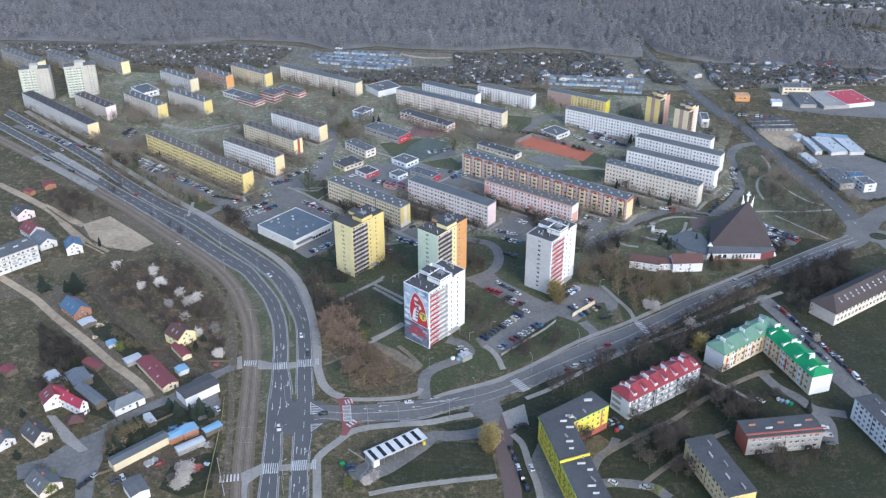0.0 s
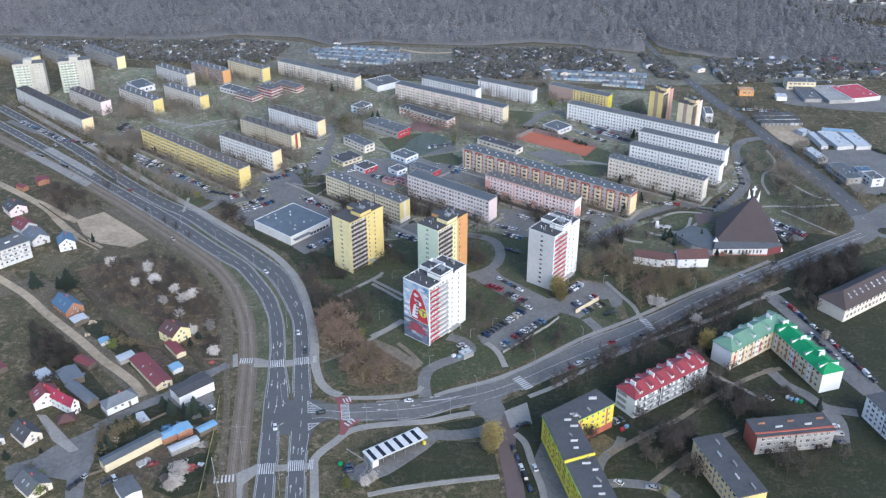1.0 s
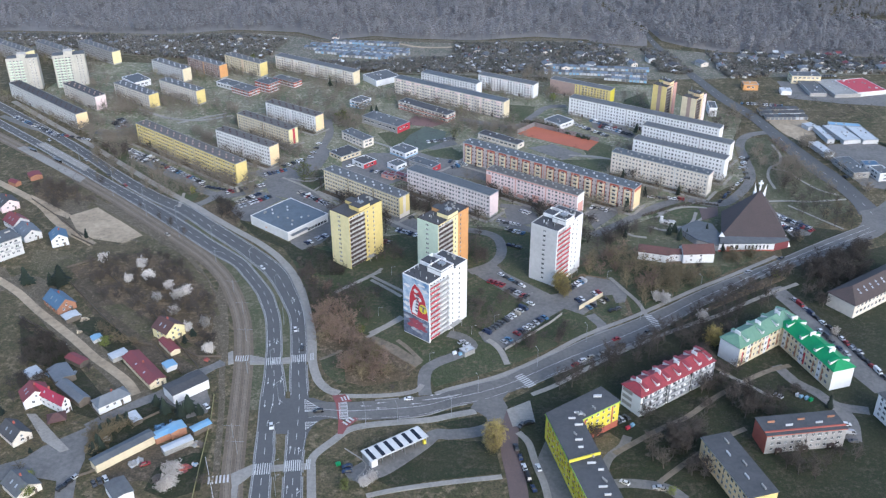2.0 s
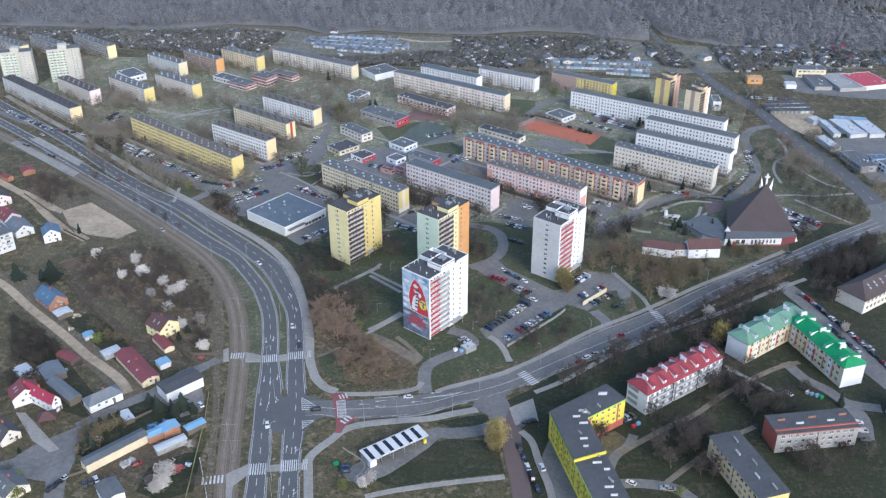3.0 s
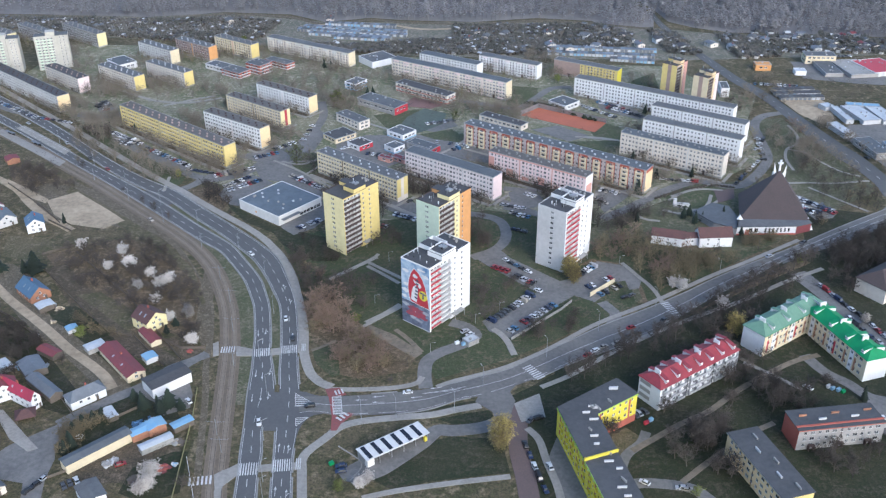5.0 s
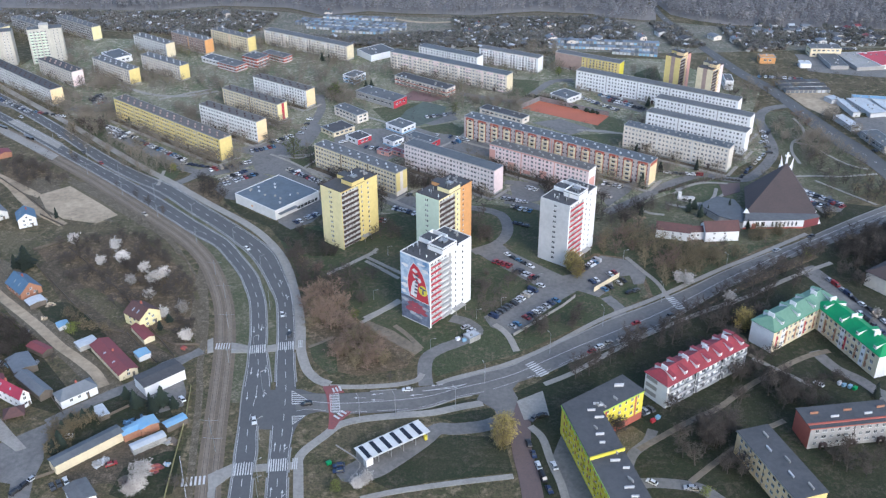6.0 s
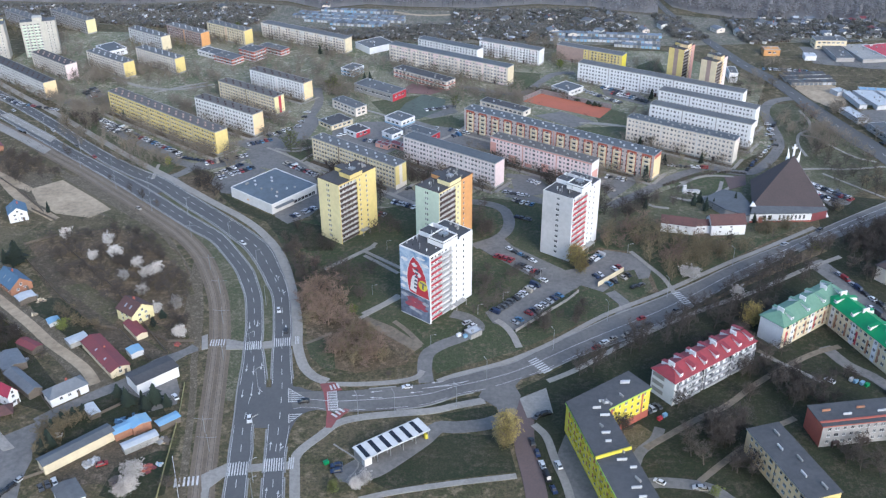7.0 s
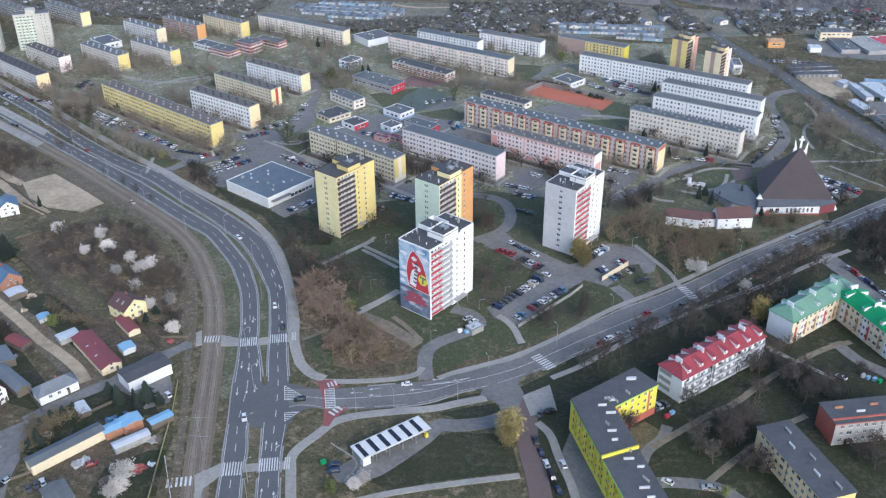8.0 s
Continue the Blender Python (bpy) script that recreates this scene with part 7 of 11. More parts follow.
def parish_house():
    home = thing("parish_house", "white two-storey parish house with brown roofs", "house", pose(110.6, 475.2, 0, 0, 0, 6))
    claim(home.matrix_basis.copy(), -20, 18, 0, 10)
    wall = Shape()
    facade(home, wall, Matrix(), 17.5, 0, 6.0, [(4, 5.2), (9.5, 10.7)], storeys(2, 0.6, 5.8, 1.0))
    for which in ("right", "left", "back"):
        m, w = side(17.5, 9.0, which), 17.5 if which == "back" else 9.0
        wall.wall(lambda u, d, z: m @ Vector((u, d, z)), w, 0, 6.0, [], [], 0)
    part("wall", wall, WHITE, home)
    pitched_roof(home, 0, 17.5, 0, 9.0, 6.0, 9.6, BROWN_TILE, WHITE, 0.0, 0.4)
    wing = Shape()
    m = pose(-24, 6.5, 0, 0, 0, -20)
    facade(home, wing, m, 17.0, 0, 5.0, grid(17, 4.0, (1.2,)), storeys(2, 0.4, 4.8, 0.9))
    for which in ("right", "left", "back"):
        m2, w = side(17.0, 8.0, which), 17.0 if which == "back" else 8.0
        wing.wall(lambda u, d, z: m @ m2 @ Vector((u, d, z)), w, 0, 5.0, [], [], 0)
    part("wing", wing, WHITE, home)
    link_wall = Shape()
    link_wall.box(-9.0, 0.0, 2.5, 8.5, 0, 4.6)
    part("link_wall", link_wall, WHITE, home)
    link_roof = Shape()
    for q in ([(-9.5, 2.0, 4.6), (0.0, 2.0, 4.6), (0.0, 5.5, 6.6), (-9.5, 5.5, 6.6)], [(-9.5, 9.0, 4.6), (0.0, 9.0, 4.6), (0.0, 5.5, 6.6), (-9.5, 5.5, 6.6)]):
        link_roof.face(q)
    part("link_roof", link_roof, BROWN_TILE, home)
    for k in range(2):
        part("window", window_mesh(1.1, 1.1), (), home, "", Matrix.Translation((-6.8 + k * 3.2, 2.44, 2.2)))
    r = Shape()
    for p in ([(-0.4, -0.4, 4.9), (17.4, -0.4, 4.9), (17.4, 4, 7.8), (-0.4, 4, 7.8)], [(-0.4, 8.4, 4.9), (17.4, 8.4, 4.9), (17.4, 4, 7.8), (-0.4, 4, 7.8)]):
        r.face([m @ Vector(q) for q in p])
    part("wing_roof", r, BROWN_TILE, home)
    for u in (0.0, 17.0):
        g = Shape()
        g.face([m @ Vector(q) for q in ((u, 0, 4.9), (u, 8, 4.9), (u, 4, 7.75))])
        part("gable", g, WHITE, home)
    return home


BROWN_TILE = surface("brown_roof_tile", (0.105, 0.050, 0.046), 0.8, (0.075, 0.042, 0.04), 0.9, 0.1)
def monument(x, y, head):
    """A white stone monument: a boat-shaped plinth with an upright prow."""
    home = thing("monument", "white stone boat-shaped monument on a churchyard lawn", "monument", pose(x, y, 0, 0, 0, head))
    s = Shape()
    s.prism([(-5.0, 0.0), (-3.6, -1.2), (3.0, -1.4), (5.0, -0.6), (5.0, 0.6), (3.0, 1.4), (-3.6, 1.2)], 0, 1.1)
    part("plinth", s, OFF_WHITE, home)
    s = Shape()
    s.prism([(-4.8, 0.0), (-4.2, -0.5), (-2.8, -0.4), (-2.8, 0.4), (-4.2, 0.5)], 1.1, 4.2)
    part("prow", s, WHITE, home)
    s = Shape()
    s.prism([(-2.6, -0.8), (3.6, -0.9), (4.4, 0.0), (3.6, 0.9), (-2.6, 0.8)], 1.1, 1.7)
    part("deck", s, PALE_GREY, home)
    return home


monument(110.3, 524.6, -8)
yellow_house()
car_wash(-49.1, 307.4, -53.0, 7.4, 27.2, 4.5)
church()
parish_house()


TOWER_BEIGE = surface("weathered_beige_render", (0.47, 0.45, 0.40), 0.9, (0.38, 0.365, 0.33), 0.5, 0.07)


def wide_tower(x, y, head, length, depth, h):
    """A pale slab-like tower of eleven storeys with balcony columns on one half of its face."""
    at = pose(x, y, 0, 0, 0, head)
    claim(at, 0, length, 0, depth)
    block = thing("tower_block", "pale eleven-storey tower block with green balcony columns", "tower block", at, "tower blocks of the estate")
    wall, rows, split = Shape(), storeys(11, 1.0, h - 0.4, 1.2), length * 0.62
    joined = []
    facade(block, wall, Matrix(), split, 0, h + 1.0, grid(split, 2.6, (1.5,)), rows, joined=joined)
    wall.face([(split, 0, 0), (split, 1.6, 0), (split, 1.6, h + 1.0), (split, 0, h + 1.0)])
    facade(block, wall, pose(split, 1.6, 0), length - split, 0, h, grid(length - split, 2.8, (0.9,)), rows, joined=joined)
    for which in ("right", "left", "back"):
        m, w = side(length, depth, which), length if which == "back" else depth
        wall.wall(lambda u, d, z: m @ Vector((u, d, z)), w, 0, h, [], [], 0)
    part("wall", wall, TOWER_BEIGE, block)
    join_windows(block, joined)
    s = Shape()
    s.prism([(0, 0.1), (split - 0.1, 0.1), (split - 0.1, 1.7), (length, 1.7), (length, depth), (0, depth)], h - 0.2, h + 0.1)
    part("roof", s, FELT, block)
    s = Shape()
    s.box(length * 0.35, split, 3, depth - 2, h, h + 3.0)
    part("lift_house", s, TOWER_BEIGE, block)
    rail = Shape()
    rail.box(0, 3.2, -0.9, -0.8, 0, 0.9)
    rail.box(0, 3.2, -0.9, 0, -0.12, 0)
    data = rail.mesh("balcony", MINT)
    for u in (1.0, 5.4, 9.8):
        for a, b in rows:
            part("balcony", data, (), block, "", pose(u, 0, a - 0.5))
    return block

# ---- low and other buildings ----
flat_building(-141.6, 512.0, -37.7, 33.6, 31.9, 5.7, OFF_WHITE, MARKET_ROOF, "white supermarket with a flat blue-grey roof", "supermarket", 0)
flat_building(-69.8, 711.3, -36.3, 49.2, 10.0, 6.5, BEIGE, TAR, "low school wing with brick-red bands and large windows", "school", 2, BRICK_RED)
flat_building(-95.0, 680.8, -36.3, 36.0, 13.9, 5.5, GREY_RENDER, FELT, "low grey school wing with a bright red gym end", "school", 1, None, RED_PAINT)
flat_building(-108.8, 714.5, -33.0, 10.8, 13.5, 5.5, WHITE, FELT, "white two-storey pavilion with blue trim", "pavilion", 2, SKY_BLUE)
flat_building(-105.7, 648.2, -43.6, 24.8, 9.4, 6.0, BEIGE, FELT, "grey-beige two-storey kindergarten with a flat roof", "kindergarten", 2)
flat_building(-110.1, 616.8, -44.6, 13.9, 17.0, 3.5, CREAM, TAR, "low cream pavilion with a flat dark roof", "pavilion", 1)
flat_building(-68.0, 622.4, -38.7, 14.8, 12.9, 4.2, WHITE, TAR_BLUE, "white pavilion with pale blue bands and a flat roof", "pavilion", 1, SKY_BLUE)
flat_building(-92.1, 603.2, -41.9, 12.0, 11.5, 3.5, WHITE, TAR, "low shop with white walls and a red front", "shop", 1, None, RED_PAINT)
flat_building(-67.4, 597.7, -41.6, 9.2, 9.5, 4.0, WHITE, TAR_BLUE, "low shop with white and blue walls", "shop", 1, SKY_BLUE)
flat_building(-53.3, 603.2, -35.2, 21.0, 8.7, 4.0, GREY_RENDER, TAR_BLUE, "low grey shop hall with a red front", "shop", 1, None, RED_PAINT)
flat_building(-69.9, 582.5, -32.3, 9.2, 3.8, 3.0, SALMON, MAROON, "row of small shops with dark red roofs", "shop", 1)
flat_building(-61.6, 582.9, -36.5, 11.1, 4.5, 3.0, SALMON, MAROON, "row of small shops with dark red roofs", "shop", 1)
flat_building(-6.5, 653.5, -35.8, 35.0, 8.6, 4.0, BEIGE, TAR, "long low beige building with a dark flat roof", "pavilion", 1)
flat_building(43.0, 683.1, -45.0, 16.1, 15.6, 4.0, OFF_WHITE, TAR_BLUE, "low white clubhouse with a flat roof", "clubhouse", 1)
flat_building(-227.2, 758.4, -33.0, 24, 11, 4.0, OFF_WHITE, TAR_BLUE, "low school wing with a blue-grey flat roof", "school", 1)
flat_building(-210.3, 743.3, -33.0, 20, 12, 5.0, BRICK_RED, FELT, "brick-red stepped school wing with white bands", "school", 2, OFF_WHITE)
flat_building(-192.4, 750.4, -33.0, 16, 13, 8.0, BRICK_RED, FELT, "taller brick-red school wing with white bands", "school", 3, OFF_WHITE)
flat_building(-180.9, 768.6, -33.0, 24, 9, 5.0, BRICK_RED, FELT, "brick-red stepped school wing with white bands", "school", 2, OFF_WHITE)
flat_building(-105.9, 778.5, -50.9, 20.7, 23.4, 5.0, WHITE, FELT, "white hall with a low grey roof", "hall", 0)
flat_building(-309.4, 763.8, -43.9, 21.7, 15.2, 5.0, WHITE, TAR_BLUE, "white pavilion with a blue-grey flat roof", "pavilion", 1)
flat_building(255.5, 796.0, -90.7, 11.8, 23.9, 7.0, CREAM, FELT, "cream two-storey office building", "office", 2)
flat_building(291.1, 783.5, -73.4, 31.5, 26.5, 3.6, OFF_WHITE, BRIGHT_RED, "large hall with a bright red roof", "hall", 0)
flat_building(235.6, 684.8, -67.5, 7.8, 7.7, 3.2, PALE_GREY, WHITE_SHEET, "long warehouse with a pale blue-grey sheet roof", "warehouse", 0)
flat_building(242.2, 679.9, -83.4, 26.4, 5.2, 3.2, PALE_GREY, WHITE_SHEET, "long warehouse with a pale blue-grey sheet roof", "warehouse", 0)
flat_building(249.8, 681.2, -77.4, 29.7, 13.3, 3.2, PALE_GREY, WHITE_SHEET, "long warehouse with a pale blue-grey sheet roof", "warehouse", 0)
flat_building(266.2, 681.8, -82.0, 28.7, 11.6, 3.2, PALE_GREY, WHITE_SHEET, "long warehouse with a pale blue-grey sheet roof", "warehouse", 0)
flat_building(255.8, 688.6, -98.7, 6.1, 22.6, 3.4, PALE_GREY, SKY_BLUE, "blue warehouse behind the white halls", "warehouse", 0)
flat_building(230.2, 648.3, -75.8, 21.1, 7.3, 3.4, PALE_GREY, WHITE_SHEET, "narrow shed with a pale sheet roof", "shed", 0)
flat_building(237.8, 618.2, -77.2, 26.1, 11.2, 4.5, GREY_RENDER, TAR_BLUE, "dealership showroom with a blue-grey roof", "showroom", 1)
flat_building(255.2, 614.9, -86.9, 7.5, 9.9, 4.0, PALE_GREY, BLUE_ROOF, "small dealership wing with a blue roof", "showroom", 1)
flat_building(255.6, 601.3, -75.5, 12.5, 9.1, 6.0, OFF_WHITE, FELT, "pale two-storey dealership block", "office", 2)
flat_building(211.5, 774.8, -91.5, 8.5, 12.1, 5.0, ORANGE, ORANGE, "orange house with a flat roof", "house", 1)
flat_building(261.1, 784.9, -88.5, 32.0, 13.5, 3.0, GREY_RENDER, FELT, "grey workshop with a flat roof", "workshop", 0)
flat_building(275.0, 785.7, -81.0, 36.2, 22.0, 3.0, GREY_RENDER, CONCRETE, "grey workshop with a pale flat roof", "workshop", 0)
flat_building(240.0, 764.0, -93.3, 8.2, 8.3, 3.5, WHITE, WHITE_SHEET, "small white box-like store", "store", 0)
flat_building(171.8, 719.8, -93.7, 15.0, 5.9, 7.0, WHITE, FELT, "white block behind the cream tower", "house", 1)
gabled_hall(68.0, 339.5, 37.5, 46.8, 11.5, 11.0, "red")
gabled_hall(118.7, 378.0, 38.3, 44.0, 11.4, 11.0, "green_faded")
gabled_slab(141.9, 401.2, -69.9, 41.7, 11.4, 11.0, "green")
low_slab(116.2, 318.0, 10.4, 34.6, 11.5, 9.5, "red_gable")
low_slab(89.0, 315.1, -71.6, 35.4, 12.4, 10.0, "beige")
low_slab(170.4, 346.0, -71.9, 39.8, 11.0, 11.5, "white")
hip_hall(186.7, 422.6, 36.9, 60.9, 15.6, 8.0)
house(-217.7, 408.0, 49.1, 10.1, 15.2, 3.5, 7.5, OLD_BRICK, BLUE_ROOF, "small orange house with a blue sheet roof")
house(-154.0, 385.3, 54.7, 10.9, 11.0, 5.5, 9.0, PALE_YELLOW, BROWN_TILE, "pale yellow two-storey house with a brown gabled roof")
house(-150.8, 349.0, 43.6, 8.0, 28.3, 3.2, 4.6, CREAM, MAROON, "long low house with a dark red roof")
house(-167.3, 330.6, 44.7, 14.7, 7.0, 4.0, 6.5, WHITE, GREY_SHEET, "white house with a grey hipped roof")
house(-136.8, 339.2, 44.7, 17.6, 9.3, 5.0, 5.6, WHITE, TAR, "white workshop with a shallow black roof")
house(-154.8, 294.5, 46.9, 26.1, 5.1, 4.2, 4.9, CREAM, TAR_BLUE, "long cream workshop with a low blue-grey roof")
house(-183.0, 329.8, 60.6, 4.4, 19.5, 5.5, 8.5, WHITE, RASPBERRY, "white house with a raspberry-red roof")
house(-201.4, 332.7, 35.9, 11.2, 8.8, 4.5, 8.0, WHITE, MAROON, "white house with a maroon roof")
house(-177.7, 334.7, 51.1, 5.6, 20.0, 3.0, 4.5, TIMBER, GREY_SHEET, "grey outbuilding with a shallow sheet roof")
house(-194.1, 349.0, 41.3, 9.2, 12.2, 3.0, 4.0, TIMBER, GREY_SHEET, "grey outbuilding with a shallow sheet roof")
house(-140.5, 276.0, 40.5, 7.5, 10.2, 4.5, 5.2, WHITE, FELT, "white workshop with a flat grey roof")
house(-136.2, 312.4, 40.6, 7.2, 4.2, 3.5, 4.0, OLD_BRICK, SKY_BLUE, "brick shed with a pale blue sheet roof")
house(-130.7, 315.7, 40.1, 6.8, 5.2, 3.8, 4.4, OLD_BRICK, SKY_BLUE, "brick shed with a pale blue sheet roof")
house(-130.5, 305.5, 39.6, 12.7, 3.8, 2.6, 3.0, CONCRETE, WHITE_SHEET, "open shed with a pale sheet roof")
house(-121.8, 318.3, 43.9, 8.5, 3.9, 2.6, 2.9, TIMBER, SKY_BLUE, "lean-to shed with a sky-blue roof")
house(-249.7, 477.4, 29.2, 9.1, 10.5, 5.0, 8.0, WHITE, BLUE_ROOF, "white gabled house with a blue-grey roof")
house(-268.2, 482.4, 44.5, 10.3, 15.1, 4.0, 7.0, OFF_WHITE, GREY_SHEET, "grey-roofed house with pale walls")
house(-147.0, 362.2, 42.4, 5.3, 5.3, 2.4, 2.8, OFF_WHITE, SKY_BLUE, "garden shed with a bright blue roof")
house(-190.0, 383.7, 39.4, 4.7, 4.5, 1.8, 2.2, OFF_WHITE, SKY_BLUE, "garden shed with a bright blue roof")
house(-174.8, 368.4, 44.3, 8.0, 5.4, 2.4, 2.7, CONCRETE, WHITE_SHEET, "shed with a weathered pale blue-grey sheet roof")
house(-188.7, 363.4, 60.0, 5.1, 10.8, 2.4, 3.2, TIMBER, MAROON, "small timber shed with a brown roof")
house(-149.1, 375.0, 42.3, 4.9, 13.4, 2.4, 3.2, CREAM, MAROON, "low outbuilding with a brown roof")
house(-207.3, 352.1, 49.0, 6.3, 7.4, 2.6, 3.0, CONCRETE, WHITE_SHEET, "shed with a weathered pale blue-grey sheet roof")
house(-149.7, 323.6, 41.2, 4.0, 7.4, 2.2, 2.5, TIMBER, WHITE_SHEET, "low shed with a pale roof")
house(-210.0, 399.9, 45.1, 7.5, 6.2, 2.5, 3.0, TIMBER, WHITE_SHEET, "lean-to with a pale roof")
house(-301.4, 566.2, 39.2, 7.5, 7.7, 3.0, 4.0, OLD_BRICK, MAROON, "small brick house with a red roof")
house(-280.8, 496.3, 51.9, 10.0, 12.5, 4.0, 7.5, OFF_WHITE, MAROON, "white gabled house with a dark red roof")
house(-299.0, 519.5, 45.0, 11.0, 12.5, 4.5, 7.5, PINK, TAR, "pink house with a dark slate roof")
house(-307.5, 557.2, 61.1, 4.1, 7.7, 2.6, 3.4, OLD_BRICK, MAROON, "small brick house with a red roof")
low_slab(-286.4, 444.4, 48.9, 35.1, 21.7, 11.0, "terrace")

# ---- kinds of trees ----
def blade(shape, a, b, width, rng, slot=0):
    """A thin tapering twig as one long triangle."""
    way = b - a
    across = way.cross(Vector((rng.uniform(-1, 1), rng.uniform(-1, 1), rng.uniform(-1, 1))))
    if across.length < 1e-5:
        across = Vector((1, 0, 0))
    across = across.normalized() * width / 2
    shape.face([a - across, a + across, b], slot)


def bare_tree(seed, limbs=10, spread=0.44, twigs=6, low=0.2, leaves=0, leaf=0.28, droop=0.0, dense=1.7, mid=5, fine=3):
    """A bare or budding tree 10 m high: the trunk with its limbs, and the crown of twigs."""
    rng = random.Random(seed)
    trunk, crown = Shape(), Shape()
    bend = Vector((rng.uniform(-0.3, 0.3), rng.uniform(-0.3, 0.3), 0))
    spine = [Vector((0, 0, 0)), Vector((0, 0, 3.0)) + bend, Vector((0, 0, 6.2)) + bend * 2.2, Vector((0, 0, 8.6)) + bend * 1.5]
    for k, (a, b) in enumerate(zip(spine, spine[1:])):
        trunk.tube(a, b, 0.24 - 0.065 * k, 0.175 - 0.06 * k, 6)
    for i in range(limbs):
        f = low + (0.8 - low) * i / max(1, limbs - 1)
        base = spine[0].lerp(spine[3], f) + bend
        turn = i * 2.4 + rng.uniform(-0.4, 0.4)
        reach = 10 * spread * (1.05 - 0.55 * f) * rng.uniform(0.75, 1.15)
        tip = base + Vector((math.cos(turn) * reach, math.sin(turn) * reach, reach * rng.uniform(0.55, 1.1)))
        middle = base.lerp(tip, 0.5) + Vector((0, 0, -0.25))
        trunk.tube(base, middle, 0.11, 0.075, 4)
        trunk.tube(middle, tip, 0.075, 0.03, 4)
        for j in range(twigs):
            p = base.lerp(tip, 0.3 + 0.7 * j / (twigs - 1))
            q = p + Vector((rng.gauss(0, 1), rng.gauss(0, 1), rng.uniform(0.1, 1.3))).normalized() * rng.uniform(1.0, 2.0)
            blade(crown, p, q, 0.12, rng)
            for k in range(mid):
                a = p.lerp(q, rng.uniform(0.2, 1.0))
                b = a + Vector((rng.gauss(0, 1), rng.gauss(0, 1), rng.gauss(0.55, 0.7) - droop)).normalized() * rng.uniform(0.7, 1.5)
                blade(crown, a, b, 0.085 * dense, rng)
                for n in range(fine):
                    c = a.lerp(b, rng.uniform(0.3, 1.0))
                    d = c + Vector((rng.gauss(0, 1), rng.gauss(0, 1), rng.gauss(0.4, 0.8) - 1.6 * droop)).normalized() * rng.uniform(0.4, 0.9 + droop)
                    blade(crown, c, d, 0.055 * dense, rng)
                    for o in range(leaves):
                        e = c.lerp(d, rng.uniform(0.3, 1.1))
                        u = Vector((rng.gauss(0, 1), rng.gauss(0, 1), rng.gauss(0, 1))).normalized() * leaf
                        v = u.orthogonal().normalized() * leaf * rng.uniform(0.5, 0.9)
                        crown.face([e - u, e + v, e + u, e - v], 1)
    return trunk, crown


def fir_tree(seed):
    """A conifer 10 m high: whorls of drooping boughs."""
    rng = random.Random(seed)
    trunk, crown = Shape(), Shape()
    trunk.tube((0, 0, 0), (0, 0, 9.4), 0.2, 0.03, 6)
    for ring in range(15):
        z = 0.9 + 8.6 * ring / 14
        reach = 2.7 * (1 - (ring / 15.5) ** 1.5) * rng.uniform(0.7, 1.15)
        for k in range(9):
            turn = k * 0.698 + ring * 0.37 + rng.uniform(-0.2, 0.2)
            r = reach * rng.uniform(0.55, 1.2)
            tip = Vector((math.cos(turn) * r, math.sin(turn) * r, z - 0.28 * r))
            base = Vector((0, 0, z + 0.35))
            wide = Vector((-math.sin(turn), math.cos(turn), 0)) * (0.24 + 0.17 * r)
            middle = base.lerp(tip, 0.55)
            crown.face([base, middle - wide, tip, middle + wide])
            crown.face([base, middle - wide * 0.6 - Vector((0, 0, 0.45)), tip - Vector((0, 0, 0.3)), middle + wide * 0.6 - Vector((0, 0, 0.45))])
    return trunk, crown


def puffs(tree_shapes, seed, lumps, each, leaf, centre, reach, tall, loose, hang=1.0):
    """Adds loose lumps of small petals or leaves to a tree's crown."""
    trunk, crown = tree_shapes
    rng = random.Random(seed)
    for k in range(lumps):
        turn, f = k * 2.4, (k + 0.5) / lumps
        far = reach * math.sqrt(rng.uniform(0.05, 1.0)) * (1.1 - 0.5 * abs(2 * f - 1))
        at = Vector((math.cos(turn) * far, math.sin(turn) * far, centre + tall * (2 * f - 1)))
        for n in range(each):
            e = at + Vector((rng.gauss(0, loose), rng.gauss(0, loose), rng.gauss(0, loose * hang)))
            u = Vector((rng.gauss(0, 1), rng.gauss(0, 1), rng.gauss(0, 1))).normalized() * leaf * rng.uniform(0.7, 1.2)
            v = u.orthogonal().normalized() * leaf * rng.uniform(0.5, 0.9)
            crown.face([e - u, e + v, e + u, e - v], 1)
    return trunk, crown


def shapes_of(kind):
    return {"BARE": [bare_tree(s, 10, 0.42, 6, 0.24, dense=1.5, fine=4) for s in (1, 2, 3, 4)], "RUSSET_TREE": [bare_tree(s, 10, 0.48, 5, 0.08, dense=1.7, fine=4) for s in (11, 12, 13)],
            "OLIVE_TREE": [bare_tree(s, 10, 0.46, 5, 0.08, dense=1.4) for s in (21, 22, 23)], "CONIFER": [fir_tree(s) for s in (31, 32)],
            "WILLOW": [puffs(bare_tree(41, 13, 0.34, 7, 0.2, 2, 0.2, 1.1), 41, 22, 70, 0.2, 5.2, 2.7, 3.6, 0.55, 1.7)], "BLOSSOM": [puffs(bare_tree(s, 10, 0.46, 5, 0.08, 3, 0.24, dense=1.2), s, 26, 60, 0.3, 5.2, 3.8, 3.3, 0.75) for s in (51, 52)],
            "SPRING": [puffs(bare_tree(61, 9, 0.46, 5, 0.12, 2, 0.22), 61, 20, 36, 0.24, 5.6, 3.2, 3.0, 0.7)]}[kind]


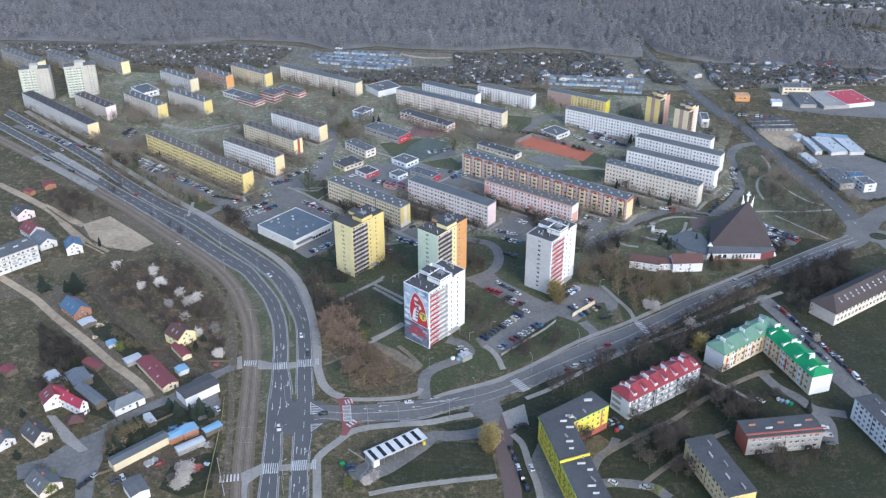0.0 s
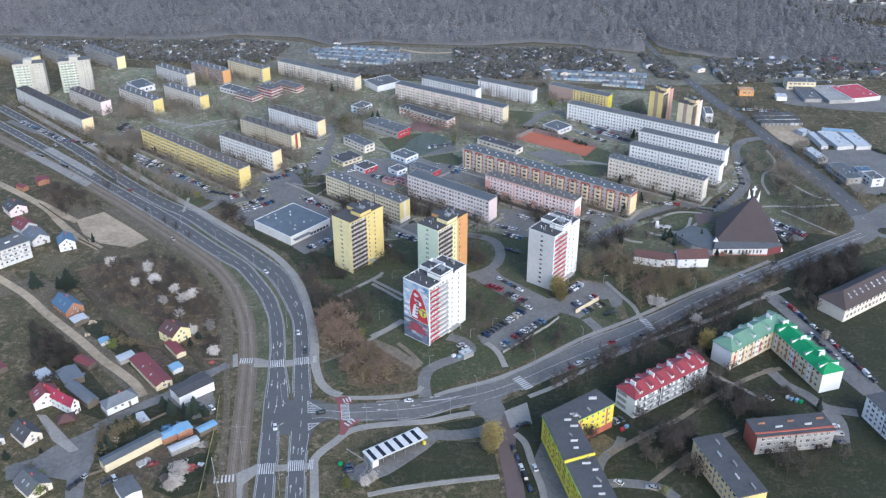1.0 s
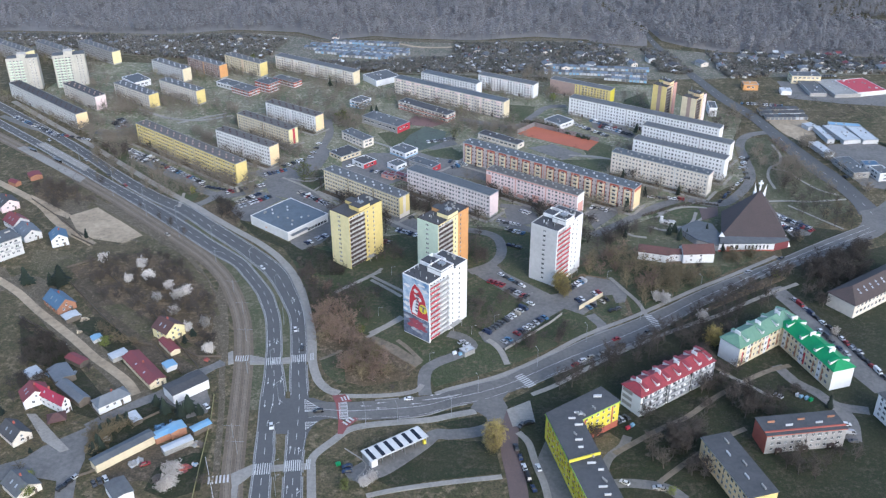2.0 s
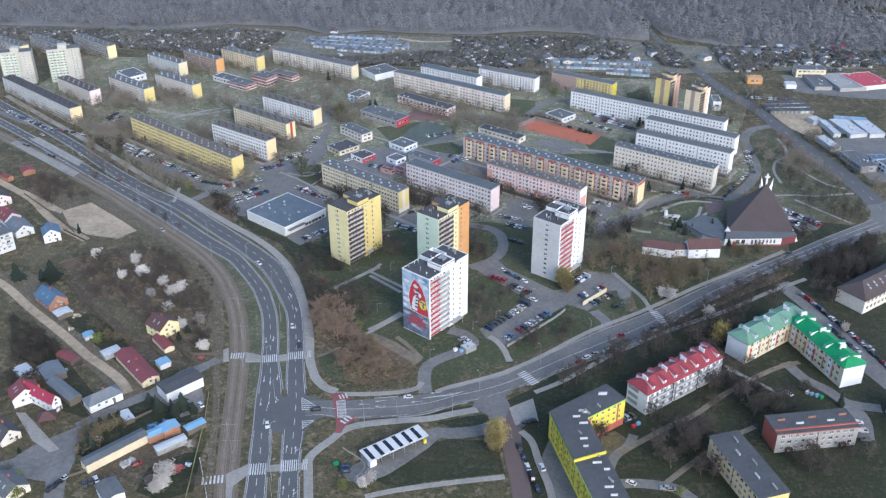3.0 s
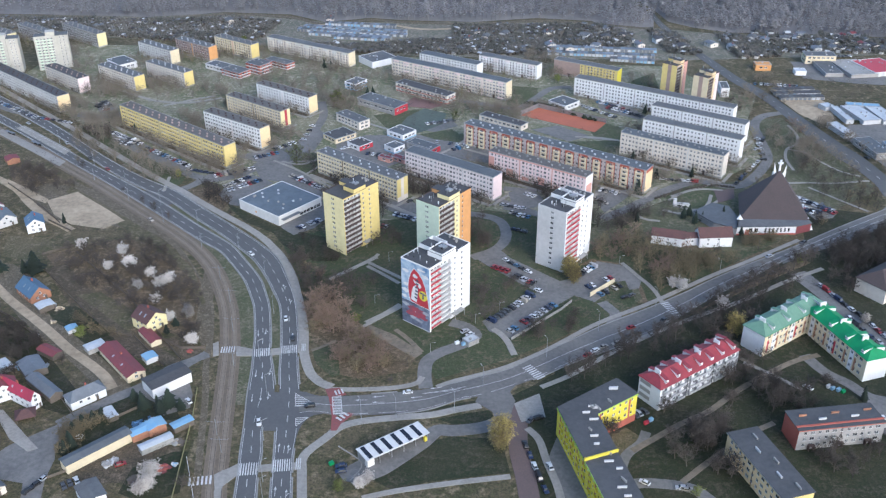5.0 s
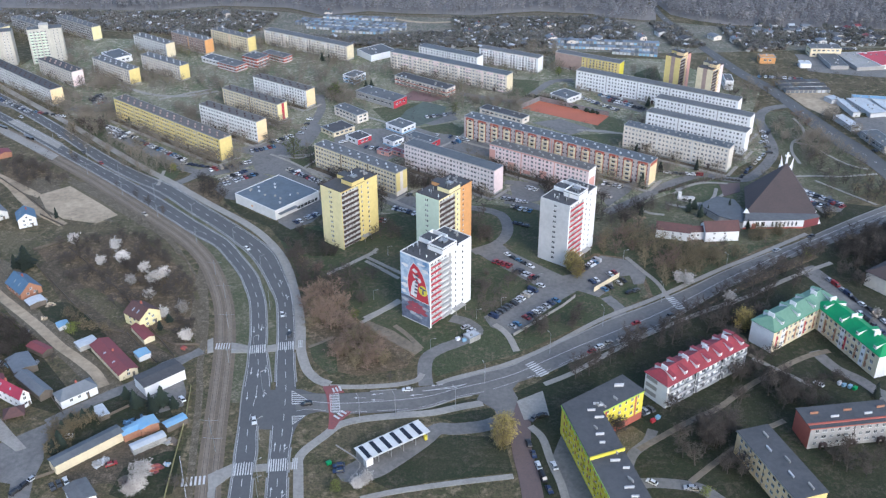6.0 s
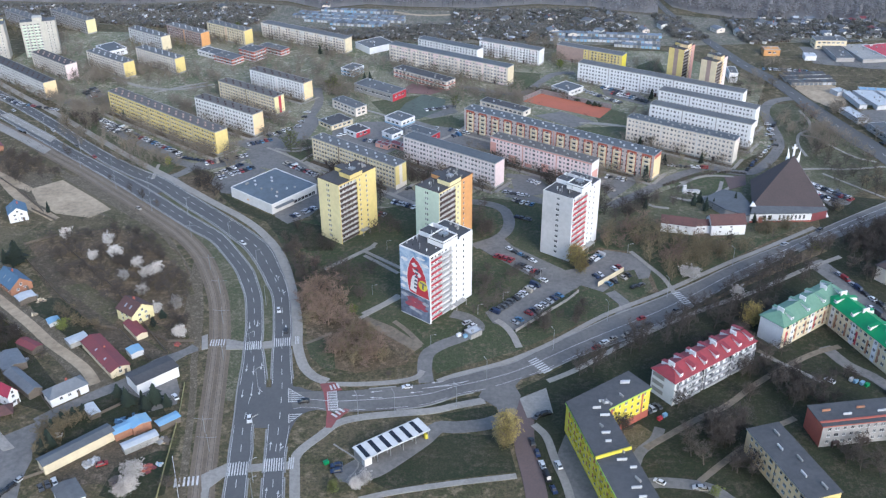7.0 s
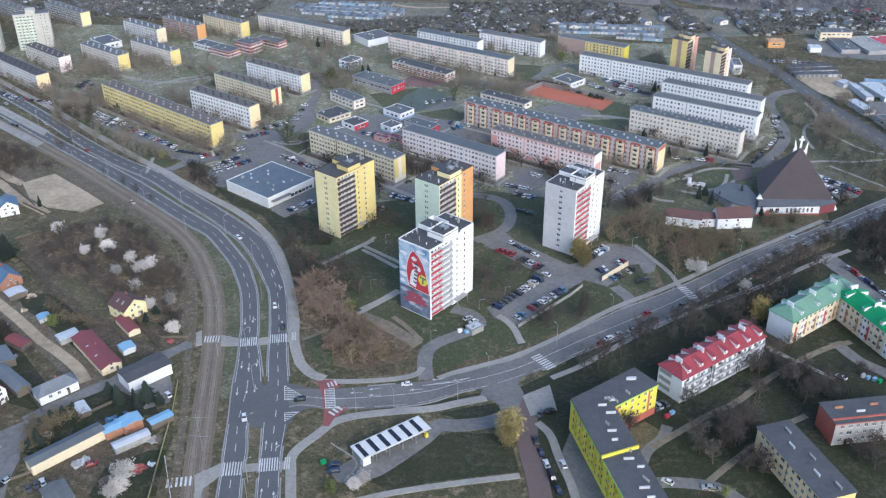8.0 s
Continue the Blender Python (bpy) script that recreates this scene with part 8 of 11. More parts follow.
BARE, RUSSET_TREE, OLIVE_TREE, CONIFER, WILLOW_TREE, BLOSSOM_TREE, SPRING = "BARE", "RUSSET_TREE", "OLIVE_TREE", "CONIFER", "WILLOW", "BLOSSOM", "SPRING"
LOOKS = {
    BARE: (BARK, BARK, "bare grey-brown deciduous tree in early spring"), RUSSET_TREE: (RUSSET, RUSSET, "bare russet-brown tree with dense twigs"),
    OLIVE_TREE: (OLIVE, OLIVE, "budding olive-brown tree with dense twigs"), CONIFER: (NEEDLES, NEEDLES, "dark green pointed conifer tree"),
    WILLOW_TREE: (OLIVE, WILLOW, "weeping willow with yellow spring leaves"), BLOSSOM_TREE: (BARK, BLOSSOM, "small fruit tree in white blossom"),
    SPRING: (BARK, SPRING_LEAF, "tree with fresh yellow-green leaves"),
}
TREE_SHAPES = {kind: shapes_of(kind) for kind in LOOKS}
TREE_MESHES = {kind: [(t.mesh("trunk", BARK), c.mesh("crown", *LOOKS[kind][:2])) for t, c in pairs] for kind, pairs in TREE_SHAPES.items()}
tree_rng = random.Random(77)


def free(x, y, margin=1.0):
    if (int(x // 2), int(y // 2)) in TAKEN:
        return False
    spot = Vector((x, y, 0))
    for inverse, x0, x1, y0, y1 in FOOTPRINTS:
        p = inverse @ spot
        if x0 - margin < p.x < x1 + margin and y0 - margin < p.y < y1 + margin:
            return False
    return True


def tree(x, y, kind, height):
    trunk, crown = tree_rng.choice(TREE_MESHES[kind])
    k = height / 10
    wide = k * tree_rng.uniform(0.9, 1.15)
    ob = new("tree", trunk)
    ob.matrix_basis = pose(x, y, -0.05, tree_rng.uniform(-4, 4), tree_rng.uniform(-4, 4), tree_rng.uniform(0, 360)) @ Matrix.Diagonal((wide, wide, k, 1))
    tagged(ob, LOOKS[kind][2], "tree", "trees of the estate")
    part("crown", crown, (), ob)
    return ob


def broad(x, y, kind, height, wide):
    """A tree with a crown broader than usual."""
    ob = tree(x, y, kind, height)
    ob.matrix_basis = ob.matrix_basis @ Matrix.Diagonal((wide, wide, 1, 1))
    return ob


def conifer(x, y, height):
    return tree(x, y, CONIFER, height * tree_rng.uniform(0.8, 1.2))


def blossom(x, y, height):
    return tree(x, y, BLOSSOM_TREE, height * tree_rng.uniform(0.85, 1.2))


def willow(x, y, height):
    return tree(x, y, WILLOW_TREE, height)


def spring_tree(x, y, height):
    return tree(x, y, SPRING, height * tree_rng.uniform(0.8, 1.2))


def tree_row(x0, y0, x1, y1, n, kind, low, high, jitter):
    for i in range(n):
        f = (i + 0.5) / n
        x, y = x0 + (x1 - x0) * f + tree_rng.uniform(-jitter, jitter), y0 + (y1 - y0) * f + tree_rng.uniform(-jitter, jitter) * 0.6
        if free(x, y, 2.0):
            tree(x, y, kind, tree_rng.uniform(low, high))


def scatter(outline, n, rng, margin=2.0):
    xs, ys = [p[0] for p in outline], [p[1] for p in outline]
    spots, tries = [], 0
    while len(spots) < n and tries < n * 60:
        tries += 1
        x, y = rng.uniform(min(xs), max(xs)), rng.uniform(min(ys), max(ys))
        if inside(x, y, outline) and (margin is None or free(x, y, margin)):
            spots.append((x, y))
    return spots


class Heap:
    """Joins many copies of small triangle meshes into one object."""

    def __init__(self):
        self.points, self.faces, self.slots, self.count = [], [], [], 0

    def add(self, arrays, m):
        points, faces, slots = arrays
        m = np.array(m)
        self.points.append(points @ m[:3, :3].T + m[:3, 3])
        self.faces.append(faces + self.count)
        self.slots.append(slots)
        self.count += len(points)

    def link(self, name, mats, label, category, kind="stuff"):
        data = bpy.data.meshes.new(name)
        points, faces = np.concatenate(self.points), np.concatenate(self.faces)
        data.vertices.add(len(points))
        data.vertices.foreach_set("co", points.ravel())
        data.loops.add(faces.size)
        data.loops.foreach_set("vertex_index", faces.ravel())
        data.polygons.add(len(faces))
        data.polygons.foreach_set("loop_start", np.arange(0, faces.size, 3))
        for mat in mats:
            data.materials.append(mat)
        data.polygons.foreach_set("material_index", np.concatenate(self.slots))
        data.update(calc_edges=True)
        return tagged(new(name, data), label, category, "", kind)


def arrays_of(*shapes, shift=0):
    points, faces, slots, base = [], [], [], 0
    for n, shape in enumerate(shapes):
        points += [tuple(p) for p in shape.points]
        for f, slot in zip(shape.faces, shape.slots):
            for k in range(1, len(f) - 1):
                faces.append((f[0] + base, f[k] + base, f[k + 1] + base))
                slots.append(slot + (n if shift else 0))
        base += len(shape.points)
    return np.array(points), np.array(faces, dtype=np.int64), np.array(slots, dtype=np.int32)


MID_ARRAYS = [arrays_of(*bare_tree(s, 9, 0.46, 4, 0.14, dense=1.9, mid=4, fine=3)) for s in (71, 72, 73, 74)]
SHRUB_ARRAYS = [arrays_of(bare_tree(s, 7, 0.62, 3, 0.0, dense=2.6, mid=4, fine=2)[1]) for s in (81, 82, 83)]
TREE_ARRAYS = {kind: [arrays_of(t, c) for t, c in pairs] for kind, pairs in TREE_SHAPES.items() if kind in (BARE, RUSSET_TREE, OLIVE_TREE)}


def tree_patch(outline, n, kind, low, high, name=""):
    spots = scatter(outline, n, tree_rng)
    if not name and min(p[1] for p in outline) > 425:
        name = "trees"
    if not name:
        for x, y in spots:
            tree(x, y, kind, tree_rng.uniform(low, high))
        return
    heap = Heap()
    for x, y in spots:
        k = tree_rng.uniform(low, high) / 10
        heap.add(tree_rng.choice(MID_ARRAYS if name == "trees" else TREE_ARRAYS[kind]), pose(x, y, -0.05, 0, 0, tree_rng.uniform(0, 360)) @ Matrix.Diagonal((k * 1.2, k * 1.2, k, 1)))
    if spots:
        # near patches keep plain bark, far ones take the haze-paled twigs
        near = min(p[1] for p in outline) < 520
        heap.link(name, ((BARK if near else HAZED_ESTATE_TWIGS),) * 2 if name == "trees" else LOOKS[kind][:1] * 2, {"trees": "bare grey-brown trees between the apartment blocks", "thicket": "dense thicket of bare brown shrubs and saplings", "scrub": "bare tangled scrub on waste ground", "orchard": "bare garden fruit trees", "hedge": "olive-brown hedge and shrubs"}[name], "trees" if name == "trees" else "shrubs")


def clump(shape, at, reach, tall, rng, slot=0):
    """A loose tuft of twigs: an uneven eight-sided knot."""
    ring = [at + Vector((math.cos(t) * reach * rng.uniform(0.6, 1.3), math.sin(t) * reach * rng.uniform(0.6, 1.3), rng.uniform(-0.3, 0.3) * tall)) for t in (0.2, 1.8, 3.3, 4.9)]
    top, low = at + Vector((rng.uniform(-0.3, 0.3) * reach, rng.uniform(-0.3, 0.3) * reach, tall)), at - Vector((0, 0, tall * 0.8))
    for k in range(4):
        shape.face([ring[k], ring[(k + 1) % 4], top], slot)
        shape.face([ring[(k + 1) % 4], ring[k], low], slot)


def wood_tree(seed, boughs=7):
    """A far-off bare forest tree, 17 m high: trunk, tufts of twigs and bare boughs above them."""
    rng = random.Random(seed)
    s = Shape()
    s.tube((0, 0, 0), (rng.uniform(-0.6, 0.6), rng.uniform(-0.6, 0.6), 14), 0.24, 0.07, 3, 0)
    for k in range(boughs):
        f = (k + 0.5) / boughs
        turn, reach = k * 2.4 + rng.uniform(-0.5, 0.5), 2.1 * (1.1 - 0.75 * f) * rng.uniform(0.6, 1.2)
        at = Vector((math.cos(turn) * reach, math.sin(turn) * reach, 6.0 + 8.5 * f))
        clump(s, at, rng.uniform(1.0, 1.6), rng.uniform(0.8, 1.5), rng, 1)
        blade(s, at * 0.92, at + Vector((rng.gauss(0, 0.6), rng.gauss(0, 0.6), rng.uniform(1.6, 2.8))), 0.22, rng, 1)
        blade(s, at, at + Vector((math.cos(turn) * 1.6, math.sin(turn) * 1.6, rng.uniform(0.8, 2.4))), 0.3, rng, 1)
    return arrays_of(s)


def garden_bush(seed):
    """A low fruit tree or bush of an allotment, 4 m high."""
    rng = random.Random(seed)
    s = Shape()
    s.tube((0, 0, 0), (0, 0, 1.6), 0.12, 0.08, 3, 0)
    for k in range(5):
        turn = k * 1.3 + rng.uniform(-0.4, 0.4)
        at = Vector((math.cos(turn) * 0.9, math.sin(turn) * 0.9, rng.uniform(1.2, 3.0)))
        clump(s, at, rng.uniform(0.5, 0.9), rng.uniform(0.5, 0.9), rng, 1)
        blade(s, at, at + Vector((rng.gauss(0, 0.5), rng.gauss(0, 0.5), rng.uniform(0.9, 1.7))), 0.2, rng, 1)
    return arrays_of(s)


# pale trunks and bluish-grey twigs, with the far haze painted into both
HAZED_TRUNK = surface("pale_hazed_trunks", (0.26, 0.245, 0.24), 0.95, (0.19, 0.18, 0.177), 0.3, 0.02)
HAZED_TWIGS = surface("hazed_forest_twigs", (0.375, 0.362, 0.37), 0.95, (0.275, 0.275, 0.288), 0.05, 0.005)


def feathery(mat):
    """Lets light scatter through loose twigs as well as off them."""
    nodes, link = mat.node_tree.nodes, mat.node_tree.links.new
    shader, out = nodes["Principled BSDF"], nodes["Material Output"]
    through_it, mix = nodes.new("ShaderNodeBsdfTranslucent"), nodes.new("ShaderNodeMixShader")
    link(shader.inputs["Base Color"].links[0].from_socket, through_it.inputs["Color"])
    mix.inputs["Fac"].default_value = 0.5
    link(shader.outputs["BSDF"], mix.inputs[1])
    link(through_it.outputs["BSDF"], mix.inputs[2])
    link(mix.outputs["Shader"], out.inputs["Surface"])


feathery(HAZED_TWIGS)


def woods(outline, n, seed, low=0.5, high=0.9):
    rng = random.Random(seed)
    kinds, heap = [wood_tree(s) for s in range(5)], Heap()
    for x, y in scatter(outline, n, rng, None):
        k = rng.uniform(low, high)
        heap.add(rng.choice(kinds), pose(x, y, -0.1, rng.uniform(-3, 3), rng.uniform(-3, 3), rng.uniform(0, 360)) @ Matrix.Diagonal((k * 1.3, k * 1.3, k, 1)))
    heap.link("forest", (HAZED_TRUNK, HAZED_TWIGS), "bare forest of early spring, greyed with painted haze", "forest")


# ---- cars ----
def car_shapes(kind):
    """Body, glass and wheel of a car, about 4.3 m long, facing +x."""
    body, glass = Shape(), Shape()
    if kind == "van":
        side_line = [(-2.5, 0.35), (2.5, 0.35), (2.5, 1.0), (2.15, 1.2), (1.55, 2.15), (-2.45, 2.2), (-2.5, 1.2)]
        belt, roof = 1.25, 2.15
        win = [(1.5, 2.05), (2.1, 1.25), (0.4, 1.3), (0.4, 2.0)]
    else:
        side_line = [(-2.1, 0.35), (2.12, 0.35), (2.18, 0.72), (1.15, 0.92), (0.45, 1.45), (-1.2, 1.47), (-2.0, 0.98), (-2.15, 0.7)]
        belt, roof = 0.92, 1.45
        win = None
    half = lambda z: 0.88 if z < belt else 0.88 - 0.22 * (z - belt) / (roof - belt)
    n = len(side_line)
    for s in (-1, 1):
        body.face([(x, s * half(z), z) for x, z in side_line])
    for i in range(n):
        (ax, az), (bx, bz) = side_line[i], side_line[(i + 1) % n]
        body.face([(ax, -half(az), az), (bx, -half(bz), bz), (bx, half(bz), bz), (ax, half(az), az)])
    if kind == "van":
        for s in (-1, 1):
            glass.face([(x, s * (half(z) + 0.015), z) for x, z in win])
        glass.face([(2.14, -0.8, 1.24), (1.6, -0.7, 2.08), (1.6, 0.7, 2.08), (2.14, 0.8, 1.24)])
    else:
        e = 0.02
        glass.face([(1.08, -0.78, 0.96 + e), (0.50, -0.64, 1.41 + e), (0.50, 0.64, 1.41 + e), (1.08, 0.78, 0.96 + e)])
        glass.face([(-1.92, -0.76, 1.04), (-1.26, -0.63, 1.44 + e), (-1.26, 0.63, 1.44 + e), (-1.92, 0.76, 1.04)])
        for s in (-1, 1):
            glass.face([(0.95, s * 0.89, 0.95), (0.42, s * 0.69, 1.40), (-1.15, s * 0.69, 1.41), (-1.75, s * 0.88, 0.97)])
    return body, glass


def low_body(kind):
    """The car body with its sill and wheels in one, for cars too far off to tell the wheels."""
    body, _ = car_shapes(kind)
    for u in (-1.35, 1.35):
        for v in (-0.86, 0.86):
            body.box(u - 0.3, u + 0.3, v - 0.08, v + 0.08, 0.0, 0.6, 1)
    return body


wheel_shape = Shape()
ring = [(0.31 * math.cos(a * math.pi / 5), 0.31 + 0.31 * math.sin(a * math.pi / 5)) for a in range(10)]
for k in range(10):
    (ax, az), (bx, bz) = ring[k], ring[(k + 1) % 10]
    wheel_shape.face([(ax, -0.1, az), (bx, -0.1, bz), (bx, 0.1, bz), (ax, 0.1, az)])
wheel_shape.face([(x, 0.1, z) for x, z in ring])
wheel_shape.face([(x, -0.1, z) for x, z in ring])
WHEEL = wheel_shape.mesh("wheel", RUBBER)
PAINTS = [("white", (0.62, 0.63, 0.64)), ("silver", (0.36, 0.37, 0.39)), ("black", (0.018, 0.018, 0.021)), ("dark grey", (0.07, 0.073, 0.08)), ("blue", (0.06, 0.15, 0.27)), ("dark blue", (0.022, 0.035, 0.08)), ("red", (0.24, 0.022, 0.025)), ("beige", (0.36, 0.33, 0.28))]
CAR_BODY, CAR_GLASS = {}, {}
for kind in ("hatchback", "van"):
    body, glass = car_shapes(kind)
    CAR_GLASS[kind] = glass.mesh("windows", GLASS_DARK)
    for i, title in enumerate(("windscreen", "rear_window", "side_window", "side_window") if kind == "hatchback" else ("side_window", "side_window", "windscreen")):
        pane = Shape()
        pane.face([glass.points[k] for k in glass.faces[i]])
        CAR_GLASS[kind, i] = (title, pane.mesh(title, GLASS_DARK))
    for paint, colour in PAINTS:
        coat = surface(paint.replace(" ", "_") + "_car_paint_" + kind, colour, 0.35, tuple(c * 0.9 for c in colour), 1.0, 0.2)
        CAR_BODY[kind, paint, 1] = body.mesh("car", coat)
        CAR_BODY[kind, paint, 0] = low_body(kind).mesh("car", coat, RUBBER)
car_rng = random.Random(5)


FAR_CARS = Heap()     # cars too far off and too many to tell apart one by one
CAR_COATS = [CAR_BODY["hatchback", paint, 1].materials[0] for paint, _ in PAINTS] + [RUBBER, GLASS_DARK]
CAR_ARRAYS = {kind: (arrays_of(low_body(kind)), arrays_of(car_shapes(kind)[1])) for kind in ("hatchback", "van")}


def car(x, y, head, near, paint=None):
    paint = paint or car_rng.choice(("white", "white", "silver", "silver", "black", "black", "dark grey", "dark grey", "blue", "dark blue", "white", "silver", "dark grey", "black", "beige", "silver", "dark blue", "white", "red"))
    kind = "van" if car_rng.random() < 0.05 else "hatchback"
    k = car_rng.uniform(0.95, 1.06)
    if not near and y > 575:
        where, index = pose(x, y, 0.13, 0, 0, head) @ Matrix.Diagonal((k, k, k, 1)), [name for name, _ in PAINTS].index(paint)
        (points, faces, slots), (p2, f2, s2) = CAR_ARRAYS[kind]
        FAR_CARS.add((points, faces, np.where(slots == 0, index, len(PAINTS)).astype(np.int32)), where)
        FAR_CARS.add((p2, f2, np.full(len(f2), len(PAINTS) + 1, dtype=np.int32)), where)
        return None
    ob = new("car" if kind == "hatchback" else "van", CAR_BODY[kind, paint, near])
    ob.matrix_basis = pose(x, y, 0.13, 0, 0, head) @ Matrix.Diagonal((k, k, k, 1))
    tagged(ob, paint + " " + kind + " standing on grey asphalt", kind if kind == "van" else "car", "cars of the estate")
    if not near:
        tagged(part("car_glass", CAR_GLASS[kind], (), ob), "", "", "", "stuff")
    else:
        for i in range(4 if kind == "hatchback" else 3):
            title, data = CAR_GLASS[kind, i]
            part(title, data, (), ob)
        for u in (-1.35, 1.35):
            for v in (-0.8, 0.8):
                part("wheel", WHEEL, (), ob, "", Matrix.Translation((u, v, 0)))
    return ob


def car_row(x0, y0, x1, y1, n, turn, near, red):
    way = math.degrees(math.atan2(y1 - y0, x1 - x0))
    for i in range(n):
        f = (i + 0.5) / n
        if n > 3 and car_rng.random() < 0.12:
            continue
        car(x0 + (x1 - x0) * f + car_rng.uniform(-0.3, 0.3), y0 + (y1 - y0) * f + car_rng.uniform(-0.3, 0.3), way + turn + car_rng.uniform(-4, 4) + (180 if car_rng.random() < 0.5 else 0), near, "red" if red else None)



def undergrowth(outline, n, seed, low=0.12, high=0.34, mat=None):
    """Low bare shrubs and tall weeds, too many to count."""
    rng, heap = random.Random(seed), Heap()
    for x, y in scatter(outline, n, rng, 0.8):
        k = rng.uniform(low, high)
        heap.add(rng.choice(SHRUB_ARRAYS), pose(x, y, 0, 0, 0, rng.uniform(0, 360)) @ Matrix.Diagonal((k * 1.5, k * 1.5, k, 1)))
    heap.link("shrubs", (mat or BARK,), "low bare shrubs and tall weeds of early spring", "shrubs")


# ---- parked cars: rows from place to place, number, turn from the row, near ----
car_row(0.4, 400.1, 25.0, 429.5, 13, 90, 1, 0)
car_row(8.6, 392.1, 31.6, 416.9, 10, 90, 1, 0)
car_row(1.5, 451.4, 10.6, 445.6, 4, 90, 1, 1)
car_row(12.8, 443.0, 22.9, 434.7, 6, 90, 1, 0)
car_row(7.4, 458.8, 21.5, 445.1, 5, 0, 1, 0)
car_row(40.5, 440.0, 54.0, 453.6, 9, 90, 1, 0)
car_row(47.6, 431.7, 61.6, 442.2, 6, 90, 1, 0)
car_row(52.6, 425.2, 65.4, 435.3, 5, 90, 1, 0)
car_row(64.2, 422.7, 70.0, 427.1, 2, 0, 1, 0)
car_row(-11.7, 393.8, -7.3, 388.5, 2, 90, 1, 0)
car_row(-10.9, 384.3, -9.9, 385.3, 1, 90, 1, 0)
car_row(13.5, 319.8, 21.1, 290.0, 5, 0, 1, 0)
car_row(19.3, 332.2, 21.1, 333.0, 1, 0, 1, 0)
car_row(22.3, 307.6, 23.3, 302.6, 1, 0, 1, 0)
car_row(41.4, 374.8, 52.9, 384.1, 3, 0, 1, 0)
car_row(61.7, 389.9, 68.6, 394.8, 2, 0, 1, 0)
car_row(64.0, 397.8, 65.9, 398.8, 1, 0, 1, 0)
car_row(79.9, 404.3, 82.9, 406.8, 1, 0, 1, 0)
car_row(113.6, 429.4, 151.6, 456.5, 2, 0, 1, 0)
car_row(161.2, 439.9, 181.1, 390.3, 12, 0, 1, 0)
car_row(168.4, 401.9, 174.2, 388.6, 3, 0, 1, 0)
car_row(175.9, 524.4, 183.5, 514.9, 7, 90, 1, 0)
car_row(175.5, 539.8, 181.3, 531.9, 4, 90, 1, 0)
car_row(188.7, 523.6, 194.4, 516.2, 4, 90, 1, 0)
car_row(173.8, 547.3, 176.0, 542.9, 2, 90, 1, 0)
car_row(-254.9, 621.3, -227.7, 601.1, 13, 90, 0, 0)
car_row(-248.1, 607.7, -230.2, 597.1, 9, 90, 0, 0)
car_row(-222.9, 595.6, -186.5, 567.8, 17, 90, 0, 0)
car_row(-154.4, 533.4, -137.2, 549.5, 10, 90, 0, 0)
car_row(-157.8, 538.7, -145.3, 554.0, 7, 90, 0, 0)
car_row(-104.2, 487.9, -91.7, 500.8, 8, 90, 0, 0)
car_row(-121.0, 556.9, -99.0, 538.8, 11, 90, 0, 0)
car_row(-54.9, 508.4, -40.0, 500.8, 9, 90, 0, 0)
car_row(-56.7, 534.9, -42.4, 520.6, 7, 90, 0, 0)
car_row(-55.1, 303.3, -53.6, 298.4, 2, 90, 1, 0)
car_row(56.2, 298.3, 57.2, 297.7, 1, 0, 1, 0)
car_row(68.9, 296.2, 71.8, 294.9, 2, 20, 1, 0)
car_row(-154.9, 287.5, -149.2, 291.7, 3, 90, 1, 0)
car_row(79.2, 691.1, 99.8, 672.9, 12, 90, 0, 0)
car_row(84.3, 679.9, 107.3, 662.4, 12, 90, 0, 0)
car_row(-283.1, 670.8, -271.1, 661.2, 7, 90, 0, 0)
car_row(-283.1, 679.0, -273.9, 671.3, 5, 90, 0, 0)
car_row(-367.3, 682.7, -313.8, 643.2, 20, 90, 0, 0)
car_row(-43.5, 643.3, -22.8, 650.8, 9, 90, 0, 0)
car_row(201.8, 733.9, 233.4, 728.8, 20, 90, 0, 0)
car_row(66.7, 541.5, 76.5, 539.0, 4, 0, 0, 0)
car_row(60.7, 531.4, 68.3, 524.4, 3, 0, 0, 0)
car_row(12.0, 512.0, 23.2, 505.6, 5, 90, 0, 0)
car_row(7.2, 521.1, 20.3, 516.7, 6, 0, 0, 0)
car_row(146.1, 551.3, 170.6, 589.9, 6, 0, 0, 0)
car_row(170.2, 603.3, 183.0, 625.6, 3, 0, 0, 0)
car_row(-120.9, 641.1, -123.2, 608.7, 4, 90, 0, 0)
car_row(-139.6, 595.5, -126.9, 608.5, 5, 90, 0, 0)
car_row(-85.3, 610.8, -79.1, 607.3, 3, 0, 0, 0)
car_row(-79.1, 591.5, -54.6, 586.5, 7, 90, 0, 0)
car_row(103.1, 559.3, 116.4, 556.8, 3, 0, 0, 0)
car_row(256.7, 667.4, 280.0, 672.0, 7, 90, 0, 0)
car_row(270.1, 800.5, 299.5, 805.2, 10, 90, 0, 0)
car_row(57.2, 335.2, 63.2, 339.1, 3, 90, 1, 0)
car_row(156.4, 340.3, 155.4, 324.7, 3, 90, 1, 0)
car_row(129.2, 353.6, 135.7, 359.7, 1, 90, 1, 0)
car_row(-152.0, 304.1, -151.5, 305.7, 1, 90, 1, 0)
car_row(16.4, 330.6, 16.9, 331.3, 1, 0, 1, 0)
car_row(-138.1, 299.4, -135.9, 300.7, 1, 0, 1, 0)
car_row(-159.1, 313.6, -159.3, 315.3, 1, 90, 1, 0)
car_row(-122.4, 336.9, -121.8, 338.8, 1, 60, 1, 0)
car_row(154.3, 425.4, 157.6, 418.0, 2, 0, 1, 0)
